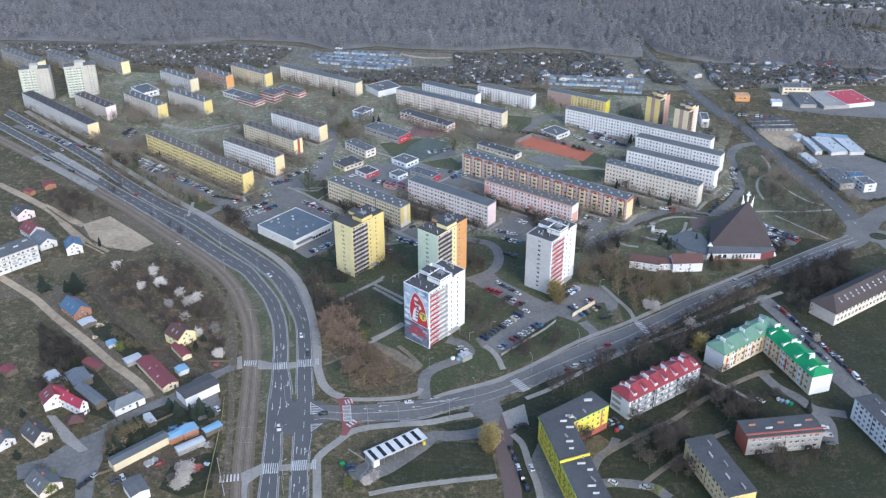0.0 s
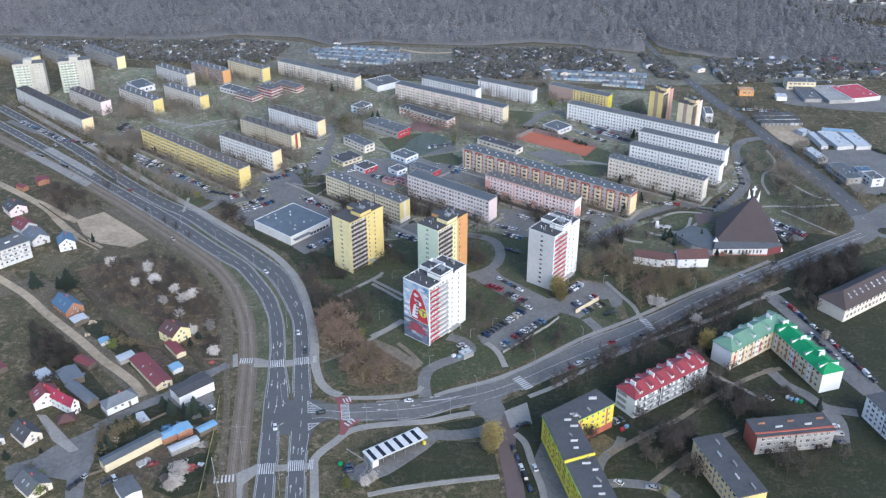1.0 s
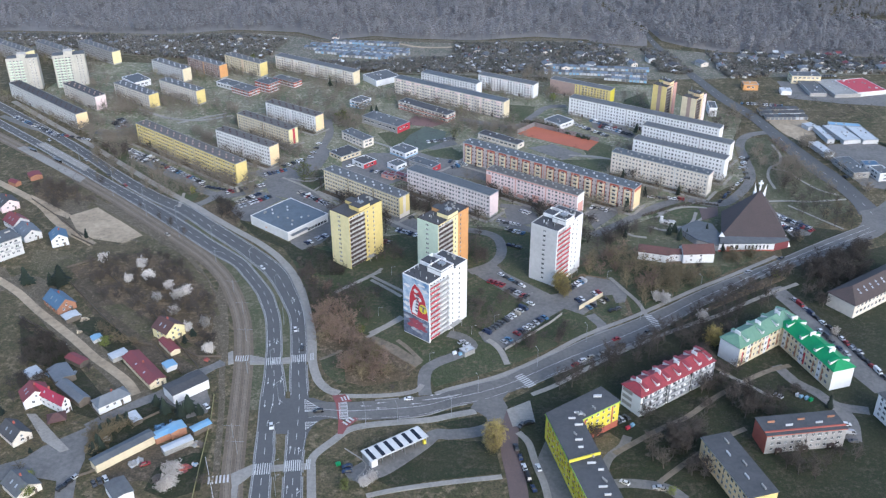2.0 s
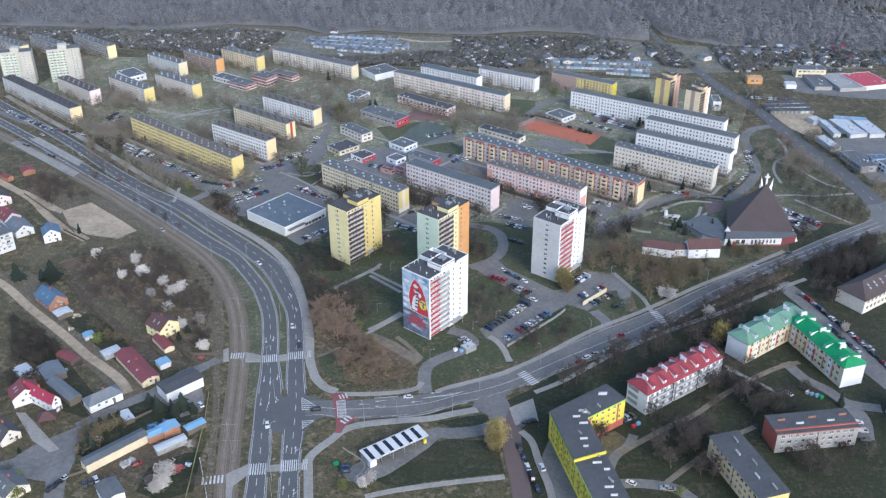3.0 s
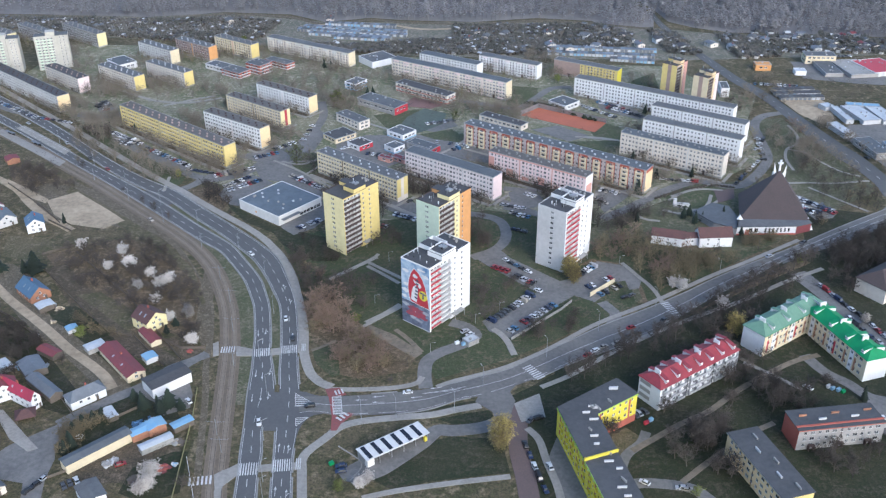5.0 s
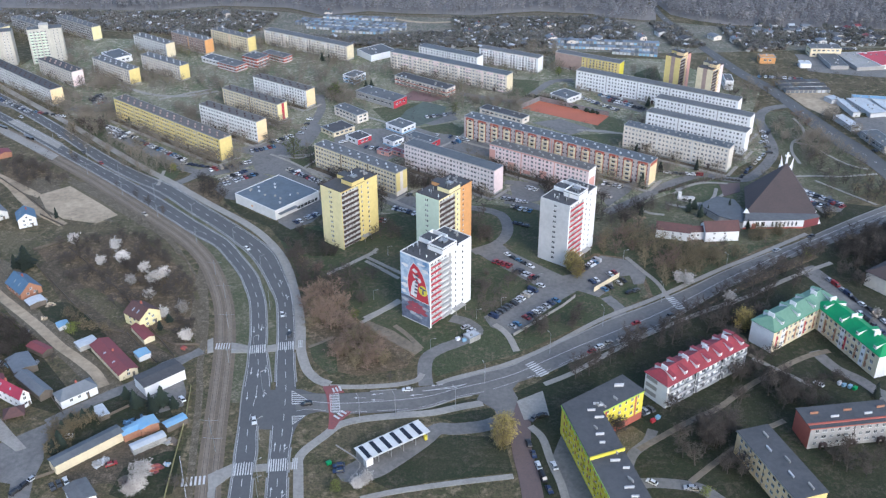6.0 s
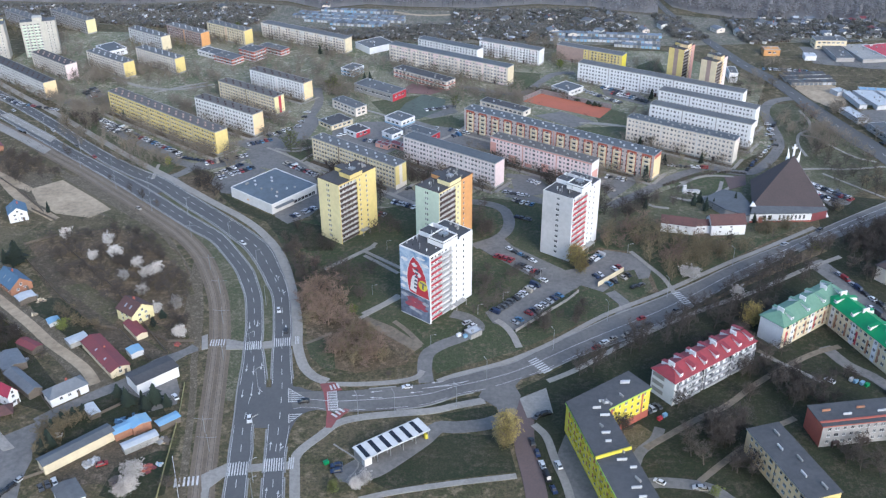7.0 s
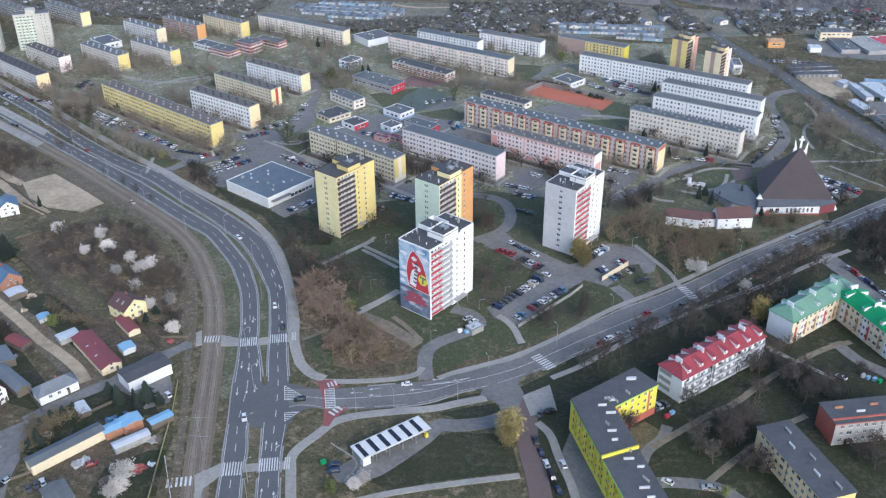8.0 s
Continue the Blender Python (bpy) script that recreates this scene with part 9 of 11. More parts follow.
car_row(-166.3, 283.9, -161.8, 292.6, 3, 0, 1, 0)
car_row(121.6, 711.4, 124.8, 704.3, 2, 0, 0, 0)
car_row(19.2, 539.0, 27.4, 531.8, 4, 90, 0, 0)
car_row(13.3, 491.6, 22.6, 487.5, 4, 0, 0, 0)
car_row(-149.6, 581.3, -135.0, 591.1, 6, 90, 0, 0)
car_row(-87.6, 499.7, -54.6, 491.9, 14, 90, 0, 0)
car_row(-187.1, 563.5, -155.8, 553.4, 8, 0, 0, 0)
car_row(-168.0, 552.7, -144.7, 567.5, 9, 90, 0, 0)
car_row(-1.6, 589.4, 11.2, 583.8, 4, 90, 0, 0)
car_row(-24.0, 599.1, -12.9, 605.3, 4, 90, 0, 0)
car_row(-94.9, 598.0, -84.5, 605.1, 4, 0, 0, 0)
car_row(114.8, 557.5, 124.8, 555.7, 3, 0, 0, 0)
car_row(-260.5, 660.6, -229.3, 640.4, 8, 90, 0, 0)
car_row(-317.1, 646.3, -288.8, 637.1, 8, 0, 0, 0)
car_row(174.5, 404.5, 185.1, 371.1, 9, 0, 0, 0)
car_row(166.1, 411.2, 168.7, 402.8, 2, 0, 0, 0)
car_row(176.5, 536.6, 195.5, 518.4, 15, 90, 0, 0)
car_row(172.8, 529.0, 186.7, 516.7, 9, 90, 0, 0)
car_row(64.7, 543.0, 76.6, 537.3, 4, 90, 0, 0)
car_row(178.5, 628.3, 172.7, 586.5, 5, 90, 0, 0)
car_row(-119.3, 554.4, -99.1, 540.4, 9, 90, 0, 0)
car_row(54.5, 695.9, 89.3, 659.0, 14, 90, 0, 0)
car_row(-35.6, 612.7, -14.2, 606.1, 5, 90, 0, 0)
car_row(-62.9, 600.9, -52.2, 597.7, 2, 90, 0, 0)

# cars on the carriageways
car_row(-93.1, 397.1, -94.3, 401.9, 1, 0, 1, 0)
car_row(-87.0, 381.7, -87.6, 386.2, 1, 0, 1, 0)
car_row(-35.2, 347.0, -30.9, 347.6, 1, 0, 1, 0)
car_row(-73.4, 336.8, -70.2, 337.3, 1, 0, 1, 0)
car_row(-90.3, 324.0, -91.1, 327.5, 1, 0, 1, 0)
car_row(-124.8, 460.7, -122.0, 457.8, 1, 0, 1, 0)
car_row(56.0, 384.7, 57.7, 385.7, 1, 0, 1, 0)
car_row(-189.1, 496.3, -186.7, 493.7, 1, 0, 0, 0)
car_row(143.8, 466.0, 145.6, 467.3, 1, 0, 1, 0)
car_row(238.8, 596.3, 239.7, 593.7, 1, 0, 0, 0)
car_row(165.6, 481.1, 167.5, 482.5, 1, 0, 1, 0)
car_row(-321.9, 638.5, -315.3, 632.4, 1, 0, 0, 0)
car_row(-279.7, 604.0, -275.5, 599.4, 1, 0, 0, 0)
car_row(-237.8, 563.3, -234.9, 560.0, 1, 0, 0, 0)
car_row(-254.8, 579.1, -252.0, 575.7, 1, 0, 0, 0)

def hedge(points, height, width, mat, label, seed):
    """A clipped or wild hedge: many tufts along a line."""
    rng, heap = random.Random(seed), Heap()
    tufts = []
    for k in range(4):
        t = Shape()
        for n in range(6):
            clump(t, Vector((rng.uniform(-0.5, 0.5), rng.uniform(-0.5, 0.5), rng.uniform(0.25, 0.8))), 0.35, 0.3, rng)
        tufts.append(arrays_of(t))
    for (ax, ay), (bx, by) in zip(points, points[1:]):
        far = math.hypot(bx - ax, by - ay)
        for n in range(int(far / 0.55)):
            f = rng.random()
            m = pose(ax + (bx - ax) * f + rng.gauss(0, width / 4), ay + (by - ay) * f + rng.gauss(0, width / 4), 0, 0, 0, rng.uniform(0, 360))
            heap.add(rng.choice(tufts), m @ Matrix.Diagonal((width * 0.7, width * 0.7, height * rng.uniform(0.8, 1.15), 1)))
    heap.link("hedge", (mat,), label, "hedge")


HEDGE_GREEN = surface("dark_hedge_leaf", (0.040, 0.052, 0.032), 0.9, (0.022, 0.030, 0.020), 1.2, 0.1)
HEDGE_BROWN = surface("bare_hedge_twigs", (0.105, 0.090, 0.068), 0.95, (0.060, 0.052, 0.042), 1.2, 0.1)
hedge([(36.4, 684.1), (49.2, 673.5), (73.1, 653.3)], 2.6, 2.6, HEDGE_GREEN, "dark green hedge behind the clay court", 0)
hedge([(24.9, 685.9), (36.4, 684.1)], 2.2, 2.2, HEDGE_GREEN, "dark green hedge behind the clay court", 1)
hedge([(96.1, 531.9), (115.4, 545.0), (134.0, 551.6), (146.0, 549.0)], 1.3, 1.6, HEDGE_BROWN, "clipped brown hedge round the churchyard", 2)
hedge([(247.0, 655.0), (266.0, 661.0), (281.0, 657.0), (294.0, 640.0)], 1.6, 2.4, HEDGE_GREEN, "dark hedge round the dealership yard", 3)
hedge([(258.0, 575.0), (276.0, 581.0), (294.0, 612.0)], 1.6, 2.4, HEDGE_GREEN, "dark hedge round the dealership yard", 4)
hedge([(106.2, 527.3), (110.4, 521.8), (114.4, 524.1)], 1.0, 1.4, HEDGE_GREEN, "low dark hedge round the monument", 5)
# ---- trees ----
broad(207.4, 710.1, OLIVE_TREE, 7, 1.4)
broad(200.2, 698.4, OLIVE_TREE, 6, 1.4)
broad(207.1, 647.7, RUSSET_TREE, 7, 1.4)
broad(208.8, 636.1, RUSSET_TREE, 6.5, 1.4)
broad(171.4, 683.0, BARE, 9, 1.4)
broad(172.8, 669.1, BARE, 9, 1.4)
broad(97.7, 587.2, BARE, 8, 1.4)
broad(153.3, 589.1, OLIVE_TREE, 7, 1.4)
broad(164.9, 610.4, OLIVE_TREE, 6, 1.4)
conifer(90.0, 581.9, 11.0)
conifer(123.2, 563.6, 8.0)
conifer(112.4, 675.6, 9.0)
conifer(87.3, 539.5, 10.0)
tree_patch([(-167.2, 312.7), (-166.5, 326.7), (-154.3, 329.2), (-153.2, 323.1), (-159.9, 309.8)], 14, OLIVE_TREE, 3, 5, "hedge")
tree_patch([(78.9, 326.5), (90.3, 325.3), (91.2, 301.3), (81.0, 292.1), (71.1, 306.7)], 9, BARE, 6, 9, "")
tree_patch([(115.0, 365.0), (134.7, 357.9), (132.7, 342.8), (115.9, 340.3), (107.3, 353.0)], 8, BARE, 6, 9, "")
tree_patch([(118.9, 318.1), (157.1, 323.0), (147.9, 297.7), (120.0, 299.5)], 10, BARE, 6, 9, "")
tree_patch([(140.7, 362.1), (152.7, 354.8), (145.5, 347.0), (136.0, 354.1)], 3, BARE, 5, 7, "")
tree_patch([(173.9, 458.9), (190.9, 437.5), (172.9, 416.3), (162.8, 436.4)], 7, BARE, 7, 10, "")
tree_row(30.4, 354.3, 163.2, 456.6, 24, BARE, 9, 13, 2.0)
tree_row(60.1, 372.0, 166.2, 447.2, 15, BARE, 9, 13, 4)
tree_row(44.0, 372.0, 170.0, 465.0, 20, BARE, 9, 13, 1.5)
tree_row(25.2, 372.3, 69.8, 408.5, 6, BARE, 5, 8, 2.0)
tree_row(-257.3, 566.5, -135.5, 469.4, 12, BARE, 5, 7, 1.0)
tree_row(-52.9, 350.0, -30.2, 355.1, 3, BARE, 4, 6, 2.0)
tree_row(-95.8, 284.0, -110.2, 363.2, 7, BARE, 4, 6, 1.5)
tree_patch([(-84.5, 398.9), (-85.8, 416.2), (-80.4, 422.6), (-68.8, 414.3), (-61.8, 398.3), (-65.8, 387.9), (-74.1, 382.1), (-79.5, 385.1)], 24, RUSSET_TREE, 6, 10, "thicket")
tree_patch([(-84.5, 398.9), (-85.8, 416.2), (-80.4, 422.6), (-68.8, 414.3), (-61.8, 398.3), (-65.8, 387.9), (-74.1, 382.1), (-79.5, 385.1)], 14, OLIVE_TREE, 5, 8, "thicket")
tree_patch([(-66.9, 373.6), (-65.0, 386.1), (-57.0, 391.9), (-50.0, 383.1), (-43.2, 371.2), (-43.8, 361.9), (-52.2, 357.6), (-61.8, 358.8)], 22, RUSSET_TREE, 5, 9, "thicket")
tree_patch([(-66.9, 373.6), (-65.0, 386.1), (-57.0, 391.9), (-50.0, 383.1), (-43.2, 371.2), (-43.8, 361.9), (-52.2, 357.6), (-61.8, 358.8)], 18, OLIVE_TREE, 5, 8, "thicket")
broad(-34.6, 365.2, OLIVE_TREE, 6.0, 1.4)
broad(-46.3, 364.7, OLIVE_TREE, 6.5, 1.4)
broad(-88.2, 430.8, BARE, 7.0, 1.4)
spring_tree(-60.4, 397.4, 5.0)
tree_patch([(-111.0, 470.7), (-96.6, 459.2), (-78.1, 437.0), (-75.9, 413.3), (-81.6, 405.5), (-90.6, 425.5), (-98.9, 447.3)], 34, BARE, 4, 7, "thicket")
tree_patch([(40.3, 448.9), (60.7, 479.9), (78.0, 484.0), (95.0, 468.0), (118.0, 462.0), (136.0, 464.0), (109.4, 446.1), (74.2, 421.2), (74.9, 436.9), (67.3, 457.2), (52.9, 461.2)], 48, OLIVE_TREE, 6.5, 9.5, "thicket")
tree_patch([(40.3, 448.9), (60.7, 479.9), (78.0, 484.0), (95.0, 468.0), (118.0, 462.0), (136.0, 464.0), (109.4, 446.1), (74.2, 421.2), (74.9, 436.9), (67.3, 457.2), (52.9, 461.2)], 16, RUSSET_TREE, 6, 8.5, "thicket")
tree_patch([(132.4, 474.4), (159.1, 485.1), (167.1, 492.0), (145.0, 489.5), (134.5, 483.8)], 18, OLIVE_TREE, 4, 7, "thicket")
tree_patch([(-228.2, 452.2), (-217.4, 463.8), (-195.6, 472.6), (-171.7, 466.2), (-153.0, 449.1), (-138.5, 423.0), (-133.0, 402.8), (-148.0, 407.0), (-166.8, 401.0), (-202.3, 425.0)], 120, BARE, 3.5, 6.5, "scrub")
tree_patch([(-149.8, 394.6), (-139.8, 402.4), (-129.7, 388.6), (-130.7, 375.0), (-143.6, 383.3)], 14, BARE, 3, 5, "scrub")
tree_patch([(-300.4, 564.2), (-275.3, 565.5), (-246.2, 537.9), (-264.7, 523.6), (-285.8, 539.8)], 40, BARE, 4, 7, "scrub")
tree_patch([(-237.6, 407.3), (-212.7, 388.9), (-181.9, 359.4), (-193.6, 363.0), (-224.3, 379.0)], 26, BARE, 4, 7, "orchard")
tree_patch([(-166.2, 311.6), (-164.2, 323.8), (-148.4, 335.5), (-142.4, 328.5), (-153.6, 317.3), (-157.2, 308.7), (-161.2, 302.0)], 30, OLIVE_TREE, 3, 5.5, "hedge")
tree_patch([(-293.0, 647.7), (-261.0, 638.6), (-249.0, 594.2), (-275.1, 612.1)], 26, BARE, 7, 11, "trees")
tree_patch([(-248.0, 601.9), (-222.1, 581.8), (-182.5, 553.6), (-182.0, 533.5), (-218.6, 560.0)], 22, BARE, 4, 8, "trees")
tree_patch([(-12.0, 443.3), (2.4, 446.9), (19.3, 428.6), (-0.2, 409.8), (-8.4, 409.3)], 8, BARE, 5, 8, "")
tree_patch([(11.7, 391.4), (38.0, 414.2), (55.4, 398.3), (20.3, 376.3)], 12, BARE, 5, 8, "")
tree_patch([(52.8, 583.5), (54.5, 479.6), (74.5, 493.5), (105.3, 530.0), (79.8, 510.7)], 14, BARE, 5, 8, "")
tree_patch([(119.4, 416.0), (136.5, 380.2), (102.4, 339.3), (80.4, 345.5), (63.3, 323.4), (40.3, 315.5), (70.9, 360.3)], 26, BARE, 7, 11, "")
tree_patch([(60.2, 316.6), (91.7, 331.7), (94.2, 302.6), (73.5, 304.6)], 20, BARE, 7, 11, "")
tree_patch([(117.8, 375.0), (134.5, 355.8), (116.3, 340.0), (100.1, 339.2), (104.2, 358.1)], 8, BARE, 7, 11, "")
tree_patch([(132.1, 355.7), (140.5, 360.0), (124.6, 336.9), (117.3, 343.7)], 6, BARE, 5, 8, "")
tree_patch([(180.7, 486.3), (219.4, 494.8), (192.5, 419.9), (182.8, 429.4), (176.3, 461.9)], 24, BARE, 7, 11, "")
tree_patch([(190.6, 591.0), (230.6, 552.0), (217.7, 514.7), (191.9, 534.7)], 26, BARE, 5, 9, "trees")
tree_patch([(189.0, 658.3), (211.4, 601.0), (183.7, 565.3), (185.4, 627.7)], 26, BARE, 4, 8, "trees")
tree_patch([(211.3, 768.5), (230.5, 723.7), (228.9, 660.6), (212.3, 687.0), (201.7, 728.3)], 14, OLIVE_TREE, 4, 8, "")
tree_patch([(112.2, 541.7), (87.7, 521.8), (83.3, 500.7), (101.8, 508.5), (116.6, 519.8)], 14, CONIFER, 4, 6, "")
tree_patch([(70.8, 517.3), (84.8, 525.3), (85.3, 504.1), (69.8, 493.3)], 14, BARE, 5, 8, "")
tree_patch([(-301.1, 725.8), (-201.4, 705.6), (-180.0, 670.8), (-197.7, 658.5), (-237.1, 679.2), (-281.0, 682.7)], 30, BARE, 6, 9, "")
tree_patch([(-339.5, 765.6), (-301.1, 725.8), (-257.7, 690.1), (-281.0, 682.7), (-304.3, 687.4)], 26, BARE, 6, 10, "")
tree_patch([(-348.8, 661.4), (-316.5, 674.8), (-274.9, 643.2), (-329.9, 656.7)], 10, BARE, 6, 9, "")
tree_patch([(-193.6, 788.9), (-102.6, 750.6), (-74.2, 738.7), (-96.2, 699.2), (-133.4, 715.8), (-175.0, 746.5)], 44, BARE, 6, 9, "")
tree_patch([(-117.5, 698.0), (-94.7, 687.2), (-82.5, 654.0), (-99.3, 658.5), (-118.1, 674.3)], 18, OLIVE_TREE, 5, 9, "")
tree_patch([(-10.4, 674.6), (31.3, 694.3), (33.3, 639.3), (-5.8, 632.0)], 14, BARE, 5, 8, "")
tree_patch([(-74.2, 738.7), (6.0, 681.2), (-2.1, 663.9), (-57.0, 689.4)], 24, BARE, 5, 8, "")
tree_patch([(30.3, 801.8), (63.2, 796.1), (64.4, 746.5), (41.4, 732.1), (24.5, 757.9)], 24, BARE, 6, 9, "")
tree_patch([(109.2, 749.1), (127.2, 750.1), (125.9, 711.6), (110.3, 723.2)], 12, BARE, 5, 8, "")
tree_patch([(163.1, 752.1), (198.7, 715.7), (186.3, 663.5), (162.0, 701.6)], 26, BARE, 5, 8, "")
tree_patch([(-176.1, 654.2), (-95.4, 575.4), (-108.4, 566.0), (-142.4, 590.7), (-172.6, 622.8)], 26, BARE, 5, 8, "")
tree_patch([(-220.5, 625.2), (-147.5, 563.9), (-150.7, 547.1), (-200.4, 596.9)], 20, BARE, 6, 10, "")
tree_patch([(-108.4, 566.0), (-52.2, 500.2), (-54.1, 486.6), (-86.2, 512.4), (-112.6, 549.2)], 16, BARE, 5, 8, "")
tree_patch([(2.2, 555.4), (63.3, 506.4), (58.8, 492.7), (12.2, 525.0)], 26, BARE, 5, 9, "")
tree_patch([(-47.5, 521.8), (-0.9, 502.9), (-3.8, 476.5), (-38.9, 494.1)], 12, BARE, 5, 8, "")
tree_patch([(68.4, 559.0), (109.0, 553.2), (96.4, 537.0), (72.0, 528.3)], 10, BARE, 5, 8, "")
tree_patch([(-16.3, 593.1), (5.7, 563.8), (2.2, 543.5), (-12.1, 571.3)], 8, BARE, 5, 8, "")
tree_patch([(-103.0, 477.5), (-80.4, 472.4), (-71.8, 454.5), (-89.6, 453.6)], 16, CONIFER, 4, 6, "")
tree_patch([(-227.5, 385.8), (-209.0, 377.6), (-197.7, 375.9), (-196.1, 362.9), (-216.2, 361.9)], 10, BARE, 4, 7, "")
tree_patch([(-191.6, 397.3), (-171.6, 391.1), (-162.9, 377.7), (-180.1, 381.3)], 12, OLIVE_TREE, 3, 5, "")
conifer(-234.9, 490.4, 7.5)
conifer(-133.4, 333.7, 7.5)
conifer(-129.0, 336.5, 7.5)
conifer(-130.8, 332.7, 7.5)
conifer(-141.2, 337.0, 7.5)
conifer(-160.3, 305.3, 7.5)
conifer(-158.3, 308.7, 7.5)
conifer(152.5, 349.2, 7.5)
conifer(119.5, 596.0, 7.5)
conifer(-176.7, 813.3, 7.5)
conifer(-132.0, 763.0, 7.5)
conifer(-126.0, 760.5, 7.5)
conifer(-34.9, 533.7, 7.5)
conifer(110.4, 670.2, 7.5)
conifer(135.9, 490.3, 7.5)
conifer(130.8, 510.0, 7.5)
conifer(117.9, 505.9, 7.5)
conifer(113.5, 502.3, 7.5)
conifer(-85.6, 699.8, 7.5)
conifer(78.2, 559.6, 7.5)
conifer(101.6, 560.8, 7.5)
conifer(-240.0, 624.1, 7.5)
conifer(-220.6, 620.1, 7.5)
conifer(-89.4, 695.9, 7.5)
conifer(153.5, 525.3, 7.5)
conifer(112.1, 512.5, 7.5)
conifer(108.3, 508.8, 7.5)
conifer(82.1, 504.0, 7.5)
blossom(-190.4, 457.2, 6.0)
blossom(-181.9, 444.0, 6.0)
blossom(-192.2, 441.2, 6.0)
blossom(-168.6, 435.0, 6.0)
blossom(-157.2, 430.1, 6.0)
blossom(-160.4, 424.5, 6.0)
blossom(-158.3, 411.5, 6.0)
blossom(-171.1, 423.9, 6.0)
blossom(-147.0, 396.2, 6.0)
blossom(-139.1, 400.0, 6.0)
blossom(-131.7, 378.5, 6.0)
blossom(-213.7, 462.1, 6.0)
blossom(-43.9, 294.9, 6.0)
blossom(-46.5, 291.8, 6.0)
blossom(-125.1, 285.5, 6.0)
blossom(-123.0, 287.9, 6.0)
blossom(93.9, 432.6, 6.0)
blossom(172.6, 406.8, 6.0)
blossom(90.1, 435.0, 6.0)
blossom(109.9, 415.5, 6.0)
willow(40.2, 443.3, 12.0)
willow(110.7, 394.3, 12.0)
broad(-228.4, 437.0, CONIFER, 13, 1.55)
broad(-247.4, 438.2, CONIFER, 11, 1.5)
broad(-234.1, 437.8, CONIFER, 8, 1.4)
broad(-138.6, 333.4, CONIFER, 8.5, 1.6)
broad(-128.5, 334.7, CONIFER, 9.5, 1.5)
broad(-131.4, 330.9, CONIFER, 7, 1.6)
broad(-144.5, 338.3, CONIFER, 6.5, 1.5)
broad(-123.7, 333.1, CONIFER, 6, 1.5)
broad(-146.0, 386.8, CONIFER, 5, 1.7)
broad(-186.2, 390.3, OLIVE_TREE, 5.5, 1.3)
broad(-180.5, 385.9, OLIVE_TREE, 5, 1.3)
broad(-190.3, 393.9, OLIVE_TREE, 4.5, 1.4)
broad(5.4, 317.0, WILLOW_TREE, 14, 0.95)
broad(4.0, 313.7, WILLOW_TREE, 11, 0.95)
broad(42.3, 436.8, WILLOW_TREE, 10, 0.9)
tree_patch([(-222.2, 374.6), (-209.7, 373.0), (-194.4, 358.8), (-198.0, 338.6), (-205.1, 338.3)], 16, BARE, 4, 7, "orchard")
tree_patch([(-353.1, 709.7), (-299.8, 675.7), (-246.5, 655.8), (-261.3, 628.1), (-339.9, 679.4)], 40, BARE, 5, 9, "trees")
tree_patch([(-354.2, 803.0), (-251.4, 756.2), (-187.0, 719.1), (-184.1, 688.2), (-255.1, 708.9), (-333.9, 751.5)], 60, BARE, 5, 9, "trees")
tree_patch([(-262.8, 649.4), (-201.8, 601.5), (-158.2, 563.3), (-163.2, 554.6), (-210.2, 591.6), (-261.2, 633.3)], 34, BARE, 5, 9, "trees")
tree_patch([(-219.6, 662.9), (-161.5, 608.6), (-134.1, 586.6), (-139.5, 577.4), (-176.1, 605.8), (-215.3, 641.2)], 34, OLIVE_TREE, 4, 8, "trees")
tree_patch([(-198.3, 693.4), (-134.8, 630.0), (-115.6, 609.2), (-130.7, 608.3), (-176.1, 654.2)], 26, BARE, 4, 8, "trees")
tree_patch([(-109.8, 574.6), (-57.3, 519.8), (-59.2, 505.4), (-105.6, 549.6)], 36, BARE, 5, 9, "trees")
tree_patch([(-57.7, 560.4), (2.3, 518.6), (12.0, 510.6), (-0.9, 504.3), (-55.9, 540.3)], 40, BARE, 5, 9, "trees")
tree_patch([(2.2, 565.3), (48.9, 528.5), (64.5, 519.1), (44.4, 510.9), (5.6, 543.7)], 36, BARE, 5, 9, "trees")
tree_patch([(-9.1, 602.7), (79.6, 536.1), (73.5, 526.9), (-8.8, 587.2)], 44, OLIVE_TREE, 5, 9, "trees")
tree_patch([(78.1, 584.9), (139.2, 550.9), (134.1, 542.1), (79.3, 563.7)], 36, BARE, 4, 8, "trees")
tree_patch([(-73.0, 725.6), (10.2, 681.5), (29.6, 644.2), (13.7, 638.2), (-61.6, 695.0)], 40, BARE, 5, 8, "trees")
tree_patch([(-176.7, 732.9), (-97.0, 705.2), (-68.5, 677.1), (-91.2, 658.9), (-127.3, 679.5), (-176.9, 713.3)], 54, BARE, 5, 9, "trees")
tree_patch([(14.4, 687.5), (55.4, 678.3), (50.0, 655.9), (14.1, 664.8)], 20, BARE, 5, 8, "trees")
tree_patch([(92.8, 647.8), (169.7, 564.5), (159.8, 552.0), (89.5, 620.5)], 26, OLIVE_TREE, 5, 8, "trees")
tree_patch([(-84.7, 501.9), (-51.2, 490.1), (-43.1, 468.1), (-67.4, 466.8), (-82.2, 485.1)], 22, BARE, 4, 8, "trees")
tree_patch([(-13.3, 488.8), (2.4, 476.8), (8.3, 453.0), (-9.5, 457.9)], 14, BARE, 5, 8, "trees")
tree_patch([(31.2, 504.7), (46.3, 492.0), (41.4, 466.5), (30.0, 478.3)], 14, BARE, 5, 9, "trees")
tree_patch([(-288.7, 626.6), (-246.1, 602.0), (-183.1, 537.4), (-192.2, 532.9), (-239.4, 567.5), (-280.8, 606.9)], 40, BARE, 5, 9, "trees")
